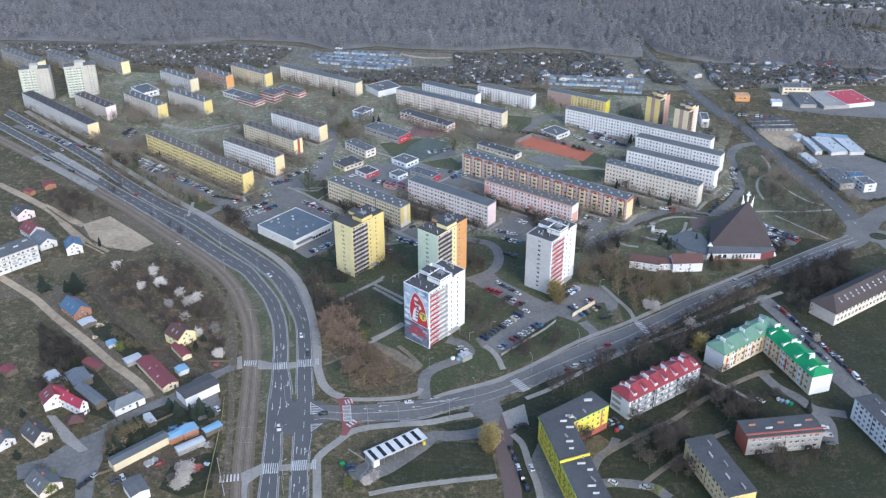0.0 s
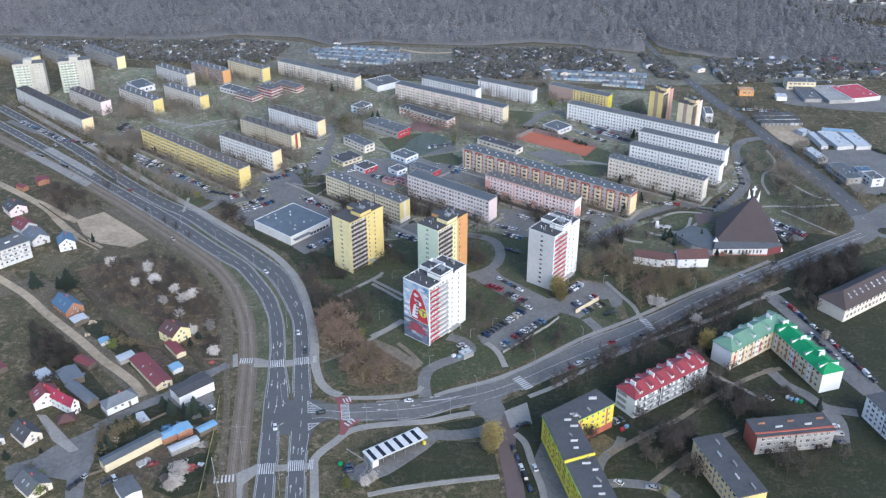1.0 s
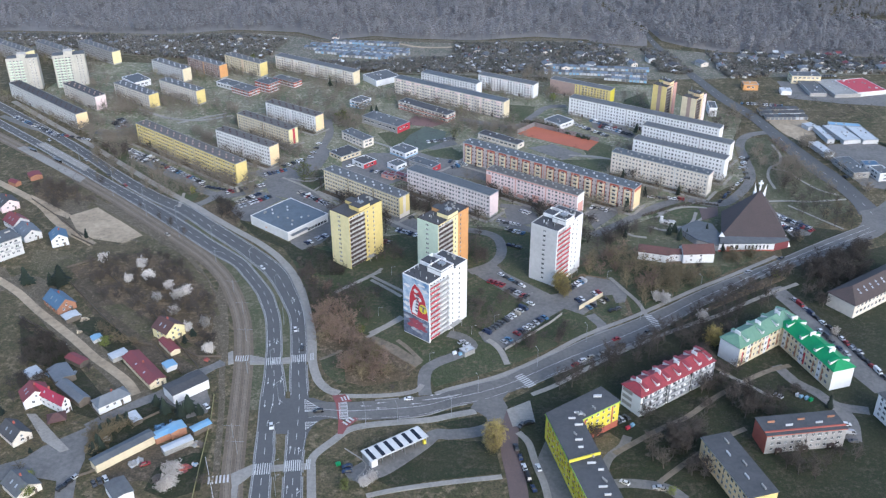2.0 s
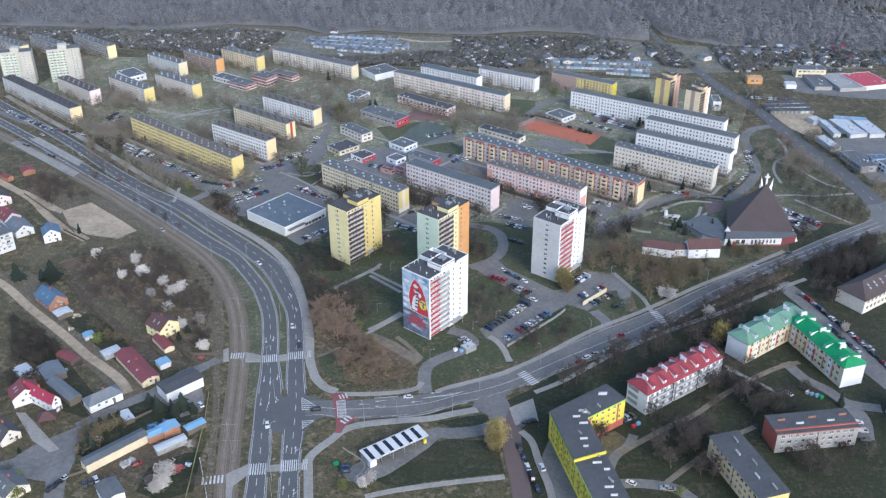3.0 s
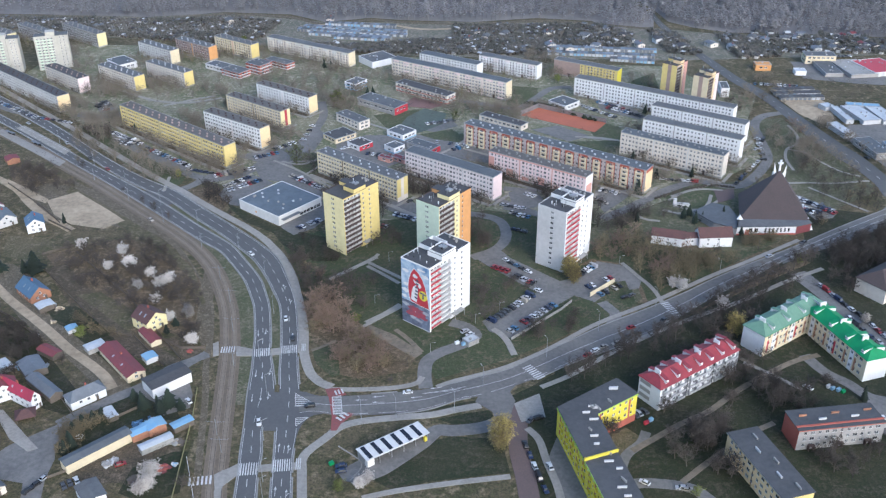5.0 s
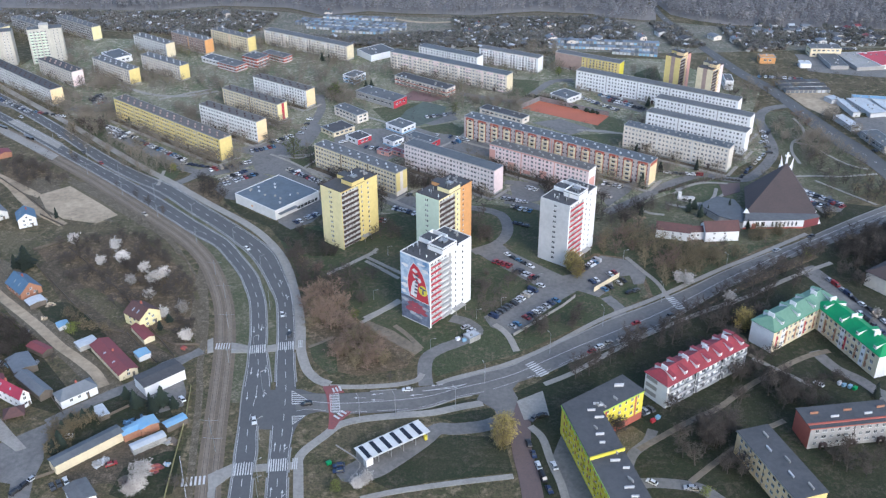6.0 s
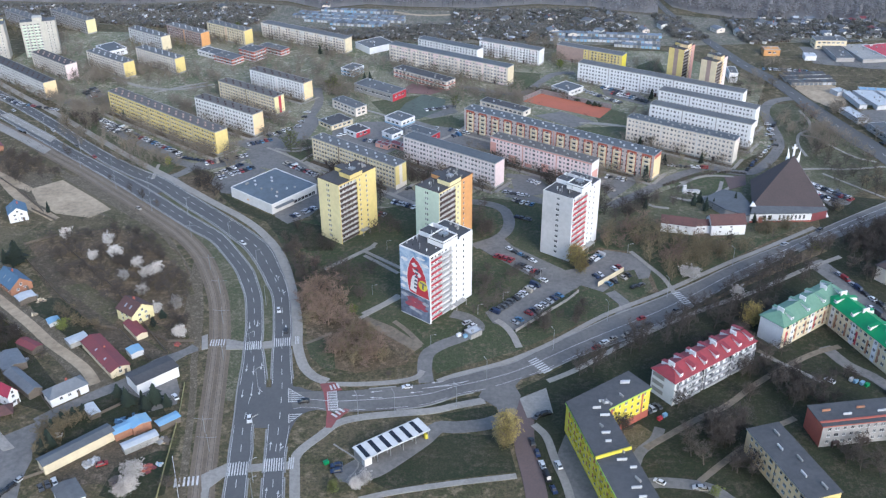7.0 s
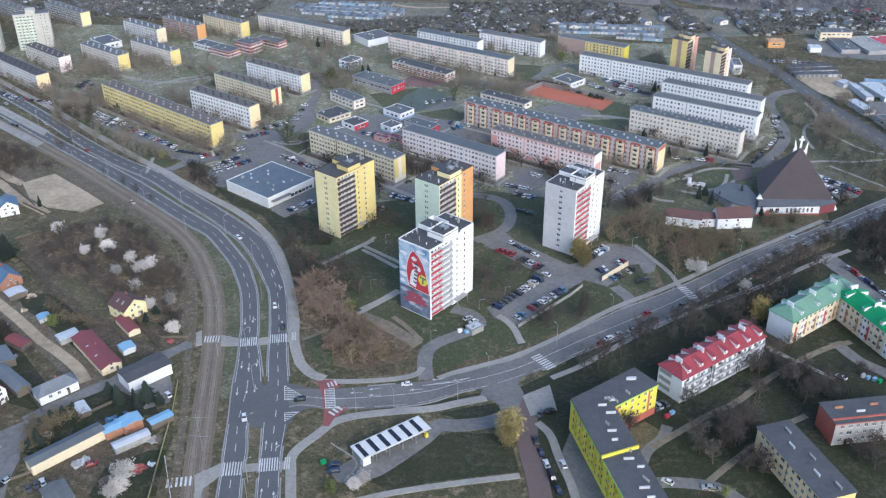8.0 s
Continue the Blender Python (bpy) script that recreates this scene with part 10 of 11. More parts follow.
tree_patch([(-175.0, 545.8), (-158.2, 534.8), (-145.1, 509.3), (-160.1, 515.7)], 22, OLIVE_TREE, 4, 7, "trees")
tree_patch([(-86.8, 436.6), (-65.2, 449.1), (-45.5, 427.9), (-59.9, 406.6), (-77.7, 415.7)], 26, BARE, 4, 8, "trees")
tree_patch([(-21.9, 408.6), (-0.4, 430.3), (10.7, 410.3), (-10.7, 394.8)], 14, BARE, 4, 7, "trees")
tree_patch([(210.8, 681.3), (265.4, 622.5), (243.1, 560.5), (194.2, 591.2)], 60, BARE, 5, 9, "trees")
tree_patch([(172.6, 512.3), (221.8, 501.4), (196.2, 430.1), (169.2, 467.3)], 50, BARE, 5, 10, "trees")
broad(-198.3, 515.0, BARE, 6, 0.9)
broad(-188.9, 505.2, BARE, 7, 0.9)
broad(-178.1, 495.8, BARE, 6, 0.9)
broad(-215.7, 529.4, BARE, 4, 0.9)
broad(-258.5, 570.5, OLIVE_TREE, 6, 0.9)
broad(-269.9, 605.1, OLIVE_TREE, 9, 0.9)
broad(-268.5, 616.9, OLIVE_TREE, 9, 0.9)
broad(-258.4, 605.5, BARE, 8, 0.9)
broad(-252.1, 609.6, BARE, 9, 0.9)
broad(-222.4, 586.1, OLIVE_TREE, 9, 0.9)
broad(-222.1, 571.8, OLIVE_TREE, 6, 0.9)
broad(-145.0, 502.6, BARE, 4, 0.9)
broad(-103.4, 463.0, BARE, 6, 0.9)
broad(-95.8, 454.3, BARE, 7, 0.9)
broad(-92.1, 441.8, OLIVE_TREE, 7, 0.9)
broad(-83.7, 434.8, RUSSET_TREE, 8, 0.9)
broad(102.5, 466.8, RUSSET_TREE, 9, 0.9)
broad(85.1, 479.6, RUSSET_TREE, 8, 0.9)
broad(78.6, 488.9, RUSSET_TREE, 8, 0.9)
broad(117.4, 462.6, BARE, 9, 0.9)
broad(141.3, 474.3, OLIVE_TREE, 8, 0.9)
broad(182.6, 502.8, OLIVE_TREE, 7, 0.9)
broad(207.5, 531.8, OLIVE_TREE, 9, 0.9)
broad(216.2, 543.4, OLIVE_TREE, 9, 0.9)
# bare trees in the front gardens and behind every apartment block
for bx, by, turn, far, deep in BLOCK_PLACES:
    yard = pose(bx, by, 0, 0, 0, turn)
    for look_of, spacing, rows in ((HAZED_ESTATE_TWIGS, 8.0, ((-3.2, -1.6), (-13.0, -7.0), (deep + 3.0, deep + 9.0))), (HAZED_ESTATE_BUDS, 24.0, ((-12.0, -2.0), (deep + 3.0, deep + 12.0)))):
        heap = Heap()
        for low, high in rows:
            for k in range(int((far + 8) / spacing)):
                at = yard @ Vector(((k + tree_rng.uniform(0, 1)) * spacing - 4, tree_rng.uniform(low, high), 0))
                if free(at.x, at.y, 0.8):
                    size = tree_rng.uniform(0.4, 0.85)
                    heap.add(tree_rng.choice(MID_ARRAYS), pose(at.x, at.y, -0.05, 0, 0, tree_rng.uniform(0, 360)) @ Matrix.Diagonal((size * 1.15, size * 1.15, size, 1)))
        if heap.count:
            heap.link("trees", (look_of, look_of), "bare grey-brown trees beside the apartment block" if look_of is HAZED_ESTATE_TWIGS else "budding olive trees beside the apartment block", "trees")
spring_tree(-120.2, 573.9, 12.0)
spring_tree(-109.3, 676.3, 12.0)
spring_tree(-23.0, 650.6, 9.0)
broad(-265.4, 617.0, BARE, 9.0, 1.6)
broad(-256.1, 615.4, BARE, 9.0, 1.6)
broad(-217.7, 580.9, OLIVE_TREE, 7.0, 1.6)
willow(-189.1, 552.7, 5.5)
spring_tree(-188.7, 551.6, 6.0)
spring_tree(158.3, 459.7, 6.0)
spring_tree(-110.3, 692.3, 6.0)
spring_tree(52.4, 732.7, 6.0)
spring_tree(-212.1, 827.5, 6.0)
spring_tree(-53.7, 289.1, 6.0)
spring_tree(-176.0, 280.0, 6.0)
spring_tree(10.8, 757.1, 6.0)
spring_tree(74.0, 292.1, 6.0)
spring_tree(-182.7, 381.2, 6.0)

# ---- road markings, kerbs, rails ----
def stripes(name, pieces, label, top=0.285, category="road marking"):
    """Flat painted pieces: each four corners in metres."""
    s = Shape()
    for corners in pieces:
        s.face([(x, y, top) for x, y in corners])
    return tagged(part(name, s, MARKING), label, category, "", "structure")


def along(rows, f, shift=0.0):
    """The point at the share f across a ribbon's pair of edges."""
    return [np.array((r[0] + (r[2] - r[0]) * f, r[1] + (r[3] - r[1]) * f)) for r in smooth(rows, 6)]


def dashed(rows, f, width, dash, gap, skip=()):
    pieces, run, on = [], 0.0, True
    line = along(rows, f)
    for p, q in zip(line, line[1:]):
        length = float(np.hypot(*(q - p)))
        if length < 1e-6:
            continue
        way = (q - p) / length
        nrm = np.array((-way[1], way[0])) * width / 2
        at = 0.0
        while at < length:
            phase = run % (dash + gap)
            left = (dash - phase) if phase < dash else (dash + gap - phase)
            stretch = max(0.01, min(left, length - at))
            if phase < dash:
                a, b = p + way * at, p + way * (at + stretch)
                if not any(y0 < a[1] < y1 for y0, y1 in skip):
                    pieces.append([tuple(a + nrm), tuple(b + nrm), tuple(b - nrm), tuple(a - nrm)])
            at += stretch
            run += stretch
    return pieces


box = [(322, 346)]
for rows, tag in ((ASPHALT_LEFT, "west"), (ASPHALT_RIGHT, "east")):
    stripes("lane_line_" + tag, dashed(rows, 0.5, 0.22, 4.0, 5.0), "dashed white lane line on asphalt")
    for f in (0.05, 0.95):
        stripes("edge_line_" + tag, dashed(rows, f, 0.18, 60.0, 0.1, box), "white edge line on asphalt")
stripes("centre_line_side", dashed(SIDE_ROAD, 0.5, 0.22, 30.0, 0.2), "white centre line on the side road")
stripes("edge_line_side", dashed(SIDE_ROAD, 0.06, 0.16, 12.0, 4.0), "white edge line on the side road")
stripes("centre_line_far", dashed(FAR_ROAD, 0.5, 0.2, 4.0, 8.0), "dashed white line on the far road")


def kerbs(name, rows, f, y_low=-1e9, y_high=1e9, gaps=()):
    s, line = Shape(), along(rows, f)
    for p, q in zip(line, line[1:]):
        y = (p[1] + q[1]) / 2
        if any(a < y < b for a, b in gaps):
            continue
        way = (q - p) / max(1e-6, float(np.hypot(*(q - p))))
        n = np.array((-way[1], way[0])) * 0.25
        a, b, c, d = p + n, q + n, q - n, p - n
        s.face([(*a, 0.31), (*b, 0.31), (*c, 0.31), (*d, 0.31)])
        s.face([(*a, -0.1), (*b, -0.1), (*b, 0.31), (*a, 0.31)])
        s.face([(*d, -0.1), (*c, -0.1), (*c, 0.31), (*d, 0.31)])
    return tagged(part(name, s, KERB), "pale concrete kerb beside the carriageway", "kerb", "", "structure")


kerbs("kerb_west_outer", ASPHALT_LEFT, -0.035)
kerbs("kerb_west_inner", ASPHALT_LEFT, 1.035, gaps=((322, 349), (295, 299), (372, 377)))
kerbs("kerb_east_inner", ASPHALT_RIGHT, -0.035, gaps=((322, 349), (295, 299), (372, 377)))
kerbs("kerb_east_outer", ASPHALT_RIGHT, 1.035, gaps=((312, 352), (295, 299), (372, 377)))
kerbs("kerb_side_south", SIDE_ROAD, -0.02, gaps=((330, 334), (345, 358)))
kerbs("kerb_side_north", SIDE_ROAD, 1.02, gaps=((343, 346), (348, 352)))


def crossing(x, y, head, width, depth, n, label="white zebra crossing painted on asphalt"):
    """Bars side by side across a road: width over all bars, depth along the way that cars go."""
    m = pose(x, y, 0, 0, 0, head)
    step = width / n
    pieces = []
    for k in range(n):
        u = -width / 2 + k * step
        pieces.append([tuple((m @ Vector((a, b, 0))).xy) for a, b in ((u, -depth / 2), (u + step * 0.5, -depth / 2), (u + step * 0.5, depth / 2), (u, depth / 2))])
    return stripes("zebra_crossing", pieces, label, 0.29, "zebra crossing")


def arrow(x, y, head, turn=0):
    m = pose(x, y, 0, 0, 0, head)
    bars = [[(-2.4, -0.11), (1.0, -0.11), (1.0, 0.11), (-2.4, 0.11)], [(1.0, -0.5), (2.6, 0.0), (1.0, 0.5), (1.0, 0.0)]]
    if turn:
        bars.append([(-0.6, 0.0), (0.6, turn * 1.0), (0.4, turn * 1.2), (-0.9, turn * 0.15)])
    return stripes("lane_arrow", [[tuple((m @ Vector((u, v, 0))).xy) for u, v in b] for b in bars], "white lane arrow on asphalt", 0.29)


# the four rails of the double track, and the lighter slabs between them
track = smooth(TRAM, 4)
def track_strip(name, offset, width, top, mat, label):
    rows = offset_line(TRAM, offset + width / 2, -(offset - width / 2))
    s = Shape()
    for p, q in zip(rows, rows[1:]):
        s.face([(p[0], p[1], top), (p[2], p[3], top), (q[2], q[3], top), (q[0], q[1], top)])
        s.face([(q[0], q[1], top - 0.1), (p[0], p[1], top - 0.1), (p[0], p[1], top), (q[0], q[1], top)])
        s.face([(p[2], p[3], top - 0.1), (q[2], q[3], top - 0.1), (q[2], q[3], top), (p[2], p[3], top)])
    return tagged(part(name, s, mat), label, "tram track", "", "structure")


for centre in (-1.9, 1.9):
    track_strip("track_slab", centre, 2.4, 0.15, RAIL_BED, "weathered brown slabs of the tram track")
    for u in (-0.75, 0.75):
        track_strip("rail", centre + u, 0.16, 0.22, RAIL, "rusty steel tram rail")


def hatched(outline, n):
    """A painted traffic island: its border and slanting bars."""
    pieces = []
    for (ax, ay), (bx, by) in zip(outline, outline[1:] + outline[:1]):
        a, b = np.array((ax, ay)), np.array((bx, by))
        w = (b - a) / max(1e-6, float(np.hypot(*(b - a))))
        q = np.array((-w[1], w[0])) * 0.12
        pieces.append([tuple(a + q), tuple(b + q), tuple(b - q), tuple(a - q)])
    ys = [p[1] for p in outline]
    for k in range(n):
        y = min(ys) + (max(ys) - min(ys)) * (k + 0.5) / n
        cuts = sorted(ax + (bx - ax) * (y - ay) / (by - ay) for (ax, ay), (bx, by) in zip(outline, outline[1:] + outline[:1]) if (ay > y) != (by > y))
        if len(cuts) >= 2:
            pieces.append([(cuts[0], y - 0.2), (cuts[-1], y - 0.2), (cuts[-1], y + 0.2), (cuts[0], y + 0.2)])
    return stripes("painted_island", pieces, "white hatched traffic island painted on asphalt", 0.295)


def lamp_mesh(h):
    s = Shape()
    s.tube((0, 0, 0), (0, 0, h), 0.11, 0.07, 6)
    s.tube((0, 0, h), (1.6, 0, h + 0.35), 0.06, 0.05, 5)
    return s.mesh("street_lamp", STEEL)


lamp_head = Shape()
lamp_head.box(-0.1, 0.75, -0.16, 0.16, -0.06, 0.1)
LAMP_HEAD = lamp_head.mesh("lamp_head", CONCRETE)
LAMPS = {h: lamp_mesh(h) for h in (10.0, 5.0)}


def street_lamp(x, y, head, h=10.0):
    ob = new("street_lamp", LAMPS[h])
    ob.matrix_basis = pose(x, y, 0, 0, 0, head)
    tagged(ob, "grey steel street lamp beside the road", "street lamp", "street lamps")
    part("lamp_head", LAMP_HEAD, (), ob, "", pose(1.6, 0, h + 0.37))
    return ob


pole = Shape()
pole.tube((0, 0, 0), (0, 0, 8.0), 0.13, 0.1, 6)
pole.tube((0, 0, 6.6), (3.6, 0, 7.0), 0.05, 0.05, 4)
pole.tube((0, 0, 6.6), (-3.6, 0, 7.0), 0.05, 0.05, 4)
POLE = pole.mesh("tram_pole", STEEL)


def tram_pole(x, y):
    ob = new("tram_pole", POLE)
    ob.matrix_basis = pose(x, y, 0)
    return tagged(ob, "grey steel pole with two arms over the tram track", "tram pole", "tram poles")


def hut(seed):
    rng = random.Random(seed)
    s = Shape()
    w, d, h = rng.uniform(3, 5), rng.uniform(3, 4.5), rng.uniform(2.2, 2.8)
    s.box(0, w, 0, d, 0, h, 0)
    s.face([(-0.2, -0.2, h), (w + 0.2, -0.2, h), (w + 0.2, d / 2, h + 1.0), (-0.2, d / 2, h + 1.0)], 1)
    s.face([(-0.2, d + 0.2, h), (w + 0.2, d + 0.2, h), (w + 0.2, d / 2, h + 1.0), (-0.2, d / 2, h + 1.0)], 1)
    return arrays_of(s)


def allotments(outline, n, seed):
    """Small garden huts, beds and haze-paled trees, too many to count."""
    rng = random.Random(seed + 40)
    huts, trees, kinds, woody = Heap(), Heap(), [hut(s) for s in range(6)], [garden_bush(s) for s in range(20, 26)]
    for i, (x, y) in enumerate(scatter(outline, n, rng, 1.0)):
        points, faces, slots = rng.choice(kinds)
        look_up = slots * rng.choice((1, 2, 2, 3, 3, 4, 4)) + (1 - np.minimum(slots, 1)) * rng.choice((0, 0, 0, 5))
        k = rng.uniform(0.55, 0.95)
        huts.add((points, faces, look_up.astype(np.int32)), pose(x, y, 0, 0, 0, rng.choice((-35, 55)) + rng.uniform(-12, 12)) @ Matrix.Diagonal((k, k, k, 1)))
    huts.link("garden_huts", (TIMBER, WHITE_SHEET, TAR, GREY_SHEET, TIMBER, OFF_WHITE), "small huts of an allotment colony", "huts")
    for x, y in scatter(outline, int(n * 5), rng, 0.5):
        k = rng.uniform(0.5, 1.25)
        trees.add(rng.choice(woody), pose(x, y, 0, 0, 0, rng.uniform(0, 360)) @ Matrix.Diagonal((k * 1.1, k * 1.1, k, 1)))
    trees.link("garden_trees", (HAZED_TRUNK, HAZED_GARDEN_TWIGS), "bare fruit trees of an allotment colony, paled with painted haze", "trees")


# garden twigs lightened, distance haze painted into their colour
HAZED_GARDEN_TWIGS = surface("hazed_garden_twigs", (0.25, 0.24, 0.215), 0.95, (0.13, 0.132, 0.12), 0.25, 0.02)
feathery(HAZED_GARDEN_TWIGS)


def far_village(outline, n, seed=9, bushes=4):
    heap, trees, rng, kinds, woody = Heap(), Heap(), random.Random(seed), [hut(s) for s in range(6)], [garden_bush(s) for s in range(30, 34)]
    for x, y in scatter(outline, n, rng, 1.0):
        points, faces, slots = rng.choice(kinds)
        k = rng.uniform(0.9, 1.7)
        heap.add((points, faces, (slots * rng.choice((1, 2, 2, 2, 3, 4, 4, 4, 4, 4))).astype(np.int32)), pose(x, y, 0, 0, 0, rng.choice((10, 100)) + rng.uniform(-15, 15)) @ Matrix.Diagonal((k, k, k * 0.8, 1)))
    heap.link("far_houses", (OFF_WHITE, WHITE_SHEET, GREY_SHEET, MAROON, TAR), "pale houses of a far village beyond the forest", "houses")
    for x, y in scatter(outline, n * bushes, rng, 1.0):
        k = rng.uniform(0.8, 1.8)
        trees.add(rng.choice(woody), pose(x, y, 0, 0, 0, rng.uniform(0, 360)) @ Matrix.Diagonal((k, k, k, 1)))
    trees.link("garden_trees", (HAZED_TRUNK, HAZED_GARDEN_TWIGS), "bare trees between far houses, paled with painted haze", "trees")


def garage_row(x, y, head, length, sheets=None):
    """A row of low lock-up garages, each with its own roof sheet and metal door."""
    at = pose(x, y, 0, 0, 0, head)
    claim(at, 0, length, 0, 5.5)
    row = thing("garage_row", "long row of low lock-up garages with dark felt roofs" if sheets else "long row of low lock-up garages with blue-grey roofs", "garages", at, "rows of garages")
    s = Shape()
    s.box(0, length, 0, 5.5, 0, 2.3)
    part("wall", s, CONCRETE, row)
    n = int(length / 3)
    rng, doors, roofs = random.Random(int(length * 10)), Shape(), Shape()
    for k in range(n):
        u, step = k * length / n, length / n
        doors.box(u + 0.35, u + 2.6, -0.08, -0.01, 0.05, 2.0, rng.choice((0, 0, 1, 2, 2)))
        rise = rng.uniform(0, 0.25)
        roofs.box(u, u + step - 0.12, -0.3, 5.7, 2.3, 2.45 + rise, rng.choice((0, 0, 0, 1, 2, 3)))
    tagged(part("roof_row", roofs, sheets or (GARAGE_ROOF, TAR_BLUE, GREY_SHEET, FELT), row), "", "", "", "stuff")
    tagged(part("garage_door_row", doors, (WHITE_SHEET, SKY_BLUE, GREY_SHEET), row), "", "", "", "stuff")
    return row


GARAGE_ROOF = surface("pale_garage_sheet", (0.20, 0.245, 0.30), 0.7, (0.13, 0.16, 0.20), 0.3, 0.08)


def fence(points, height=1.3, mat=None, label="weathered grey garden fence on the ground"):
    """A light fence: posts and rails along a line."""
    s = Shape()
    for (ax, ay), (bx, by) in zip(points, points[1:]):
        a, b = Vector((ax, ay, 0)), Vector((bx, by, 0))
        n = max(1, int((b - a).length / 2.5))
        way = (b - a).normalized()
        off = Vector((-way.y, way.x, 0)) * 0.05
        for z0, z1 in ((0.1, height * 0.48), (height * 0.52, height)):
            p = [a - off, b - off, b + off, a + off]
            for i in range(4):
                q, r = p[i], p[(i + 1) % 4]
                s.face([(q.x, q.y, z0), (r.x, r.y, z0), (r.x, r.y, z1), (q.x, q.y, z1)])
            s.face([(q.x, q.y, z1) for q in p])
        for k in range(n + 1):
            c = a.lerp(b, k / n)
            s.box(c.x - 0.08, c.x + 0.08, c.y - 0.08, c.y + 0.08, 0, height + 0.1)
    return tagged(part("fence", s, mat or TIMBER), label, "fence", "garden fences")


def container(x, y, head, mat, label):
    s = Shape()
    s.box(-0.9, 0.9, -0.6, 0.6, 0.15, 1.3)
    s.box(-0.95, 0.95, -0.65, 0.65, 1.3, 1.42)
    for u in (-0.7, 0.7):
        s.box(u - 0.1, u + 0.1, -0.5, 0.5, 0.0, 0.15)
    ob = part("waste_container", s, mat, None, "", pose(x, y, 0.1, 0, 0, head))
    return tagged(ob, label, "container", "waste containers")


def gazebo(x, y, head):
    hut_ob = thing("gazebo", "open garden gazebo with a brown hipped roof", "gazebo", pose(x, y, 0, 0, 0, head))
    pitched_roof(hut_ob, 0, 7, 0, 6, 2.4, 4.2, BROWN_TILE, TIMBER, 2.5, 0.5)
    for u, v in ((0.2, 0.2), (6.8, 0.2), (6.8, 5.8), (0.2, 5.8)):
        s = Shape()
        s.box(u - 0.1, u + 0.1, v - 0.1, v + 0.1, 0, 2.4)
        part("post", s, TIMBER, hut_ob)
    return hut_ob


def bus_shelter(x, y, head):
    shelter = thing("tram_shelter", "glazed tram shelter with a grey roof", "shelter", pose(x, y, 0.2, 0, 0, head), "tram shelters")
    s = Shape()
    s.box(0, 9, 0, 1.8, 2.4, 2.55)
    part("roof", s, GREY_SHEET, shelter)
    s = Shape()
    s.box(0.1, 8.9, 1.65, 1.7, 0.2, 2.3)
    part("back_pane", s, GLASS_DARK, shelter)
    for u in (0.1, 4.5, 8.8):
        s = Shape()
        s.box(u, u + 0.1, 1.6, 1.75, 0, 2.4)
        part("post", s, STEEL, shelter)
    return shelter



def junk_pile(x, y, size, mats, seed, label):
    """A loose heap of boards, blocks and sheets."""
    rng, s = random.Random(seed), Shape()
    for k in range(16):
        w, d, t = size * rng.uniform(0.12, 0.4), size * rng.uniform(0.08, 0.25), rng.uniform(0.12, 0.5)
        m = pose(rng.gauss(0, size * 0.26), rng.gauss(0, size * 0.22), rng.uniform(0.0, 0.5), rng.uniform(-14, 14), rng.uniform(-14, 14), rng.uniform(0, 180))
        slot, box = rng.randrange(3), Shape()
        box.box(-w, w, -d, d, -0.3, t)
        for face in box.faces:
            s.face([m @ Vector(box.points[i]) for i in face], slot)
    ob = part("scrap_heap", s, mats)
    ob.matrix_basis = pose(x, y, 0)
    return tagged(ob, label, "heap", "", "stuff")
crossing(-99.3, 373.1, 10.1, 7.0, 6, 8)
crossing(-87.7, 375.9, 10.1, 7.1, 6, 8)
crossing(-81.6, 377.6, 9.2, 2.0, 5.5, 3)
crossing(-89.0, 299.7, 7.7, 7.5, 6.5, 8)
crossing(-76.8, 302.2, 8.2, 6.9, 6.5, 8)
crossing(-70.6, 303.2, 7.1, 2.2, 6, 3)
crossing(-114.6, 374.7, 6.8, 6.6, 4.5, 6)
crossing(-104.7, 293.0, 10.7, 9.0, 4.5, 6)
crossing(19.6, 362.9, -52.5, 10.8, 4.5, 8)
crossing(-61.3, 346.8, 24.3, 4.2, 3, 3)
crossing(-57.8, 331.4, 51.6, 5.7, 3, 3)
crossing(85.5, 415.3, -68.2, 10.5, 4, 7)
arrow(-93.3, 342.1, -82.8, 0)
arrow(-96.7, 341.2, -81.7, 0)
arrow(-90.4, 343.0, -82.6, 1)
arrow(-98.7, 357.6, -82.4, 0)
arrow(-95.7, 356.5, -82.8, 0)
arrow(-93.0, 359.1, -83.1, 1)
arrow(-104.2, 387.6, -77.6, 0)
arrow(-101.1, 389.2, -83.4, 1)
arrow(-79.8, 311.7, 96.5, 0)
arrow(-76.1, 311.2, 96.6, -1)
arrow(-76.6, 288.5, 96.5, 0)
arrow(-72.4, 287.3, 96.5, -1)
arrow(-100.1, 427.7, 113.2, -1)
arrow(-94.8, 414.8, 109.2, -1)
arrow(-88.1, 386.2, 104.6, -1)
arrow(-51.8, 341.6, -177.0, 0)
arrow(-44.6, 340.5, -177.0, 0)
arrow(-45.0, 344.2, -167.9, 0)
arrow(-29.4, 344.3, -168.0, 0)
arrow(-21.5, 350.8, -167.9, 0)
hatched([(-79.5, 345.1), (-77.9, 336.6), (-69.8, 337.7)], 7)
hatched([(-76.5, 329.4), (-75.6, 324.5), (-71.5, 330.0)], 5)
hatched([(-27.2, 346.7), (-14.2, 350.4), (-9.4, 352.2), (-14.2, 349.3)], 6)
hatched([(-64.0, 343.3), (-60.5, 344.2), (-58.4, 332.8), (-61.9, 332.3)], 12)
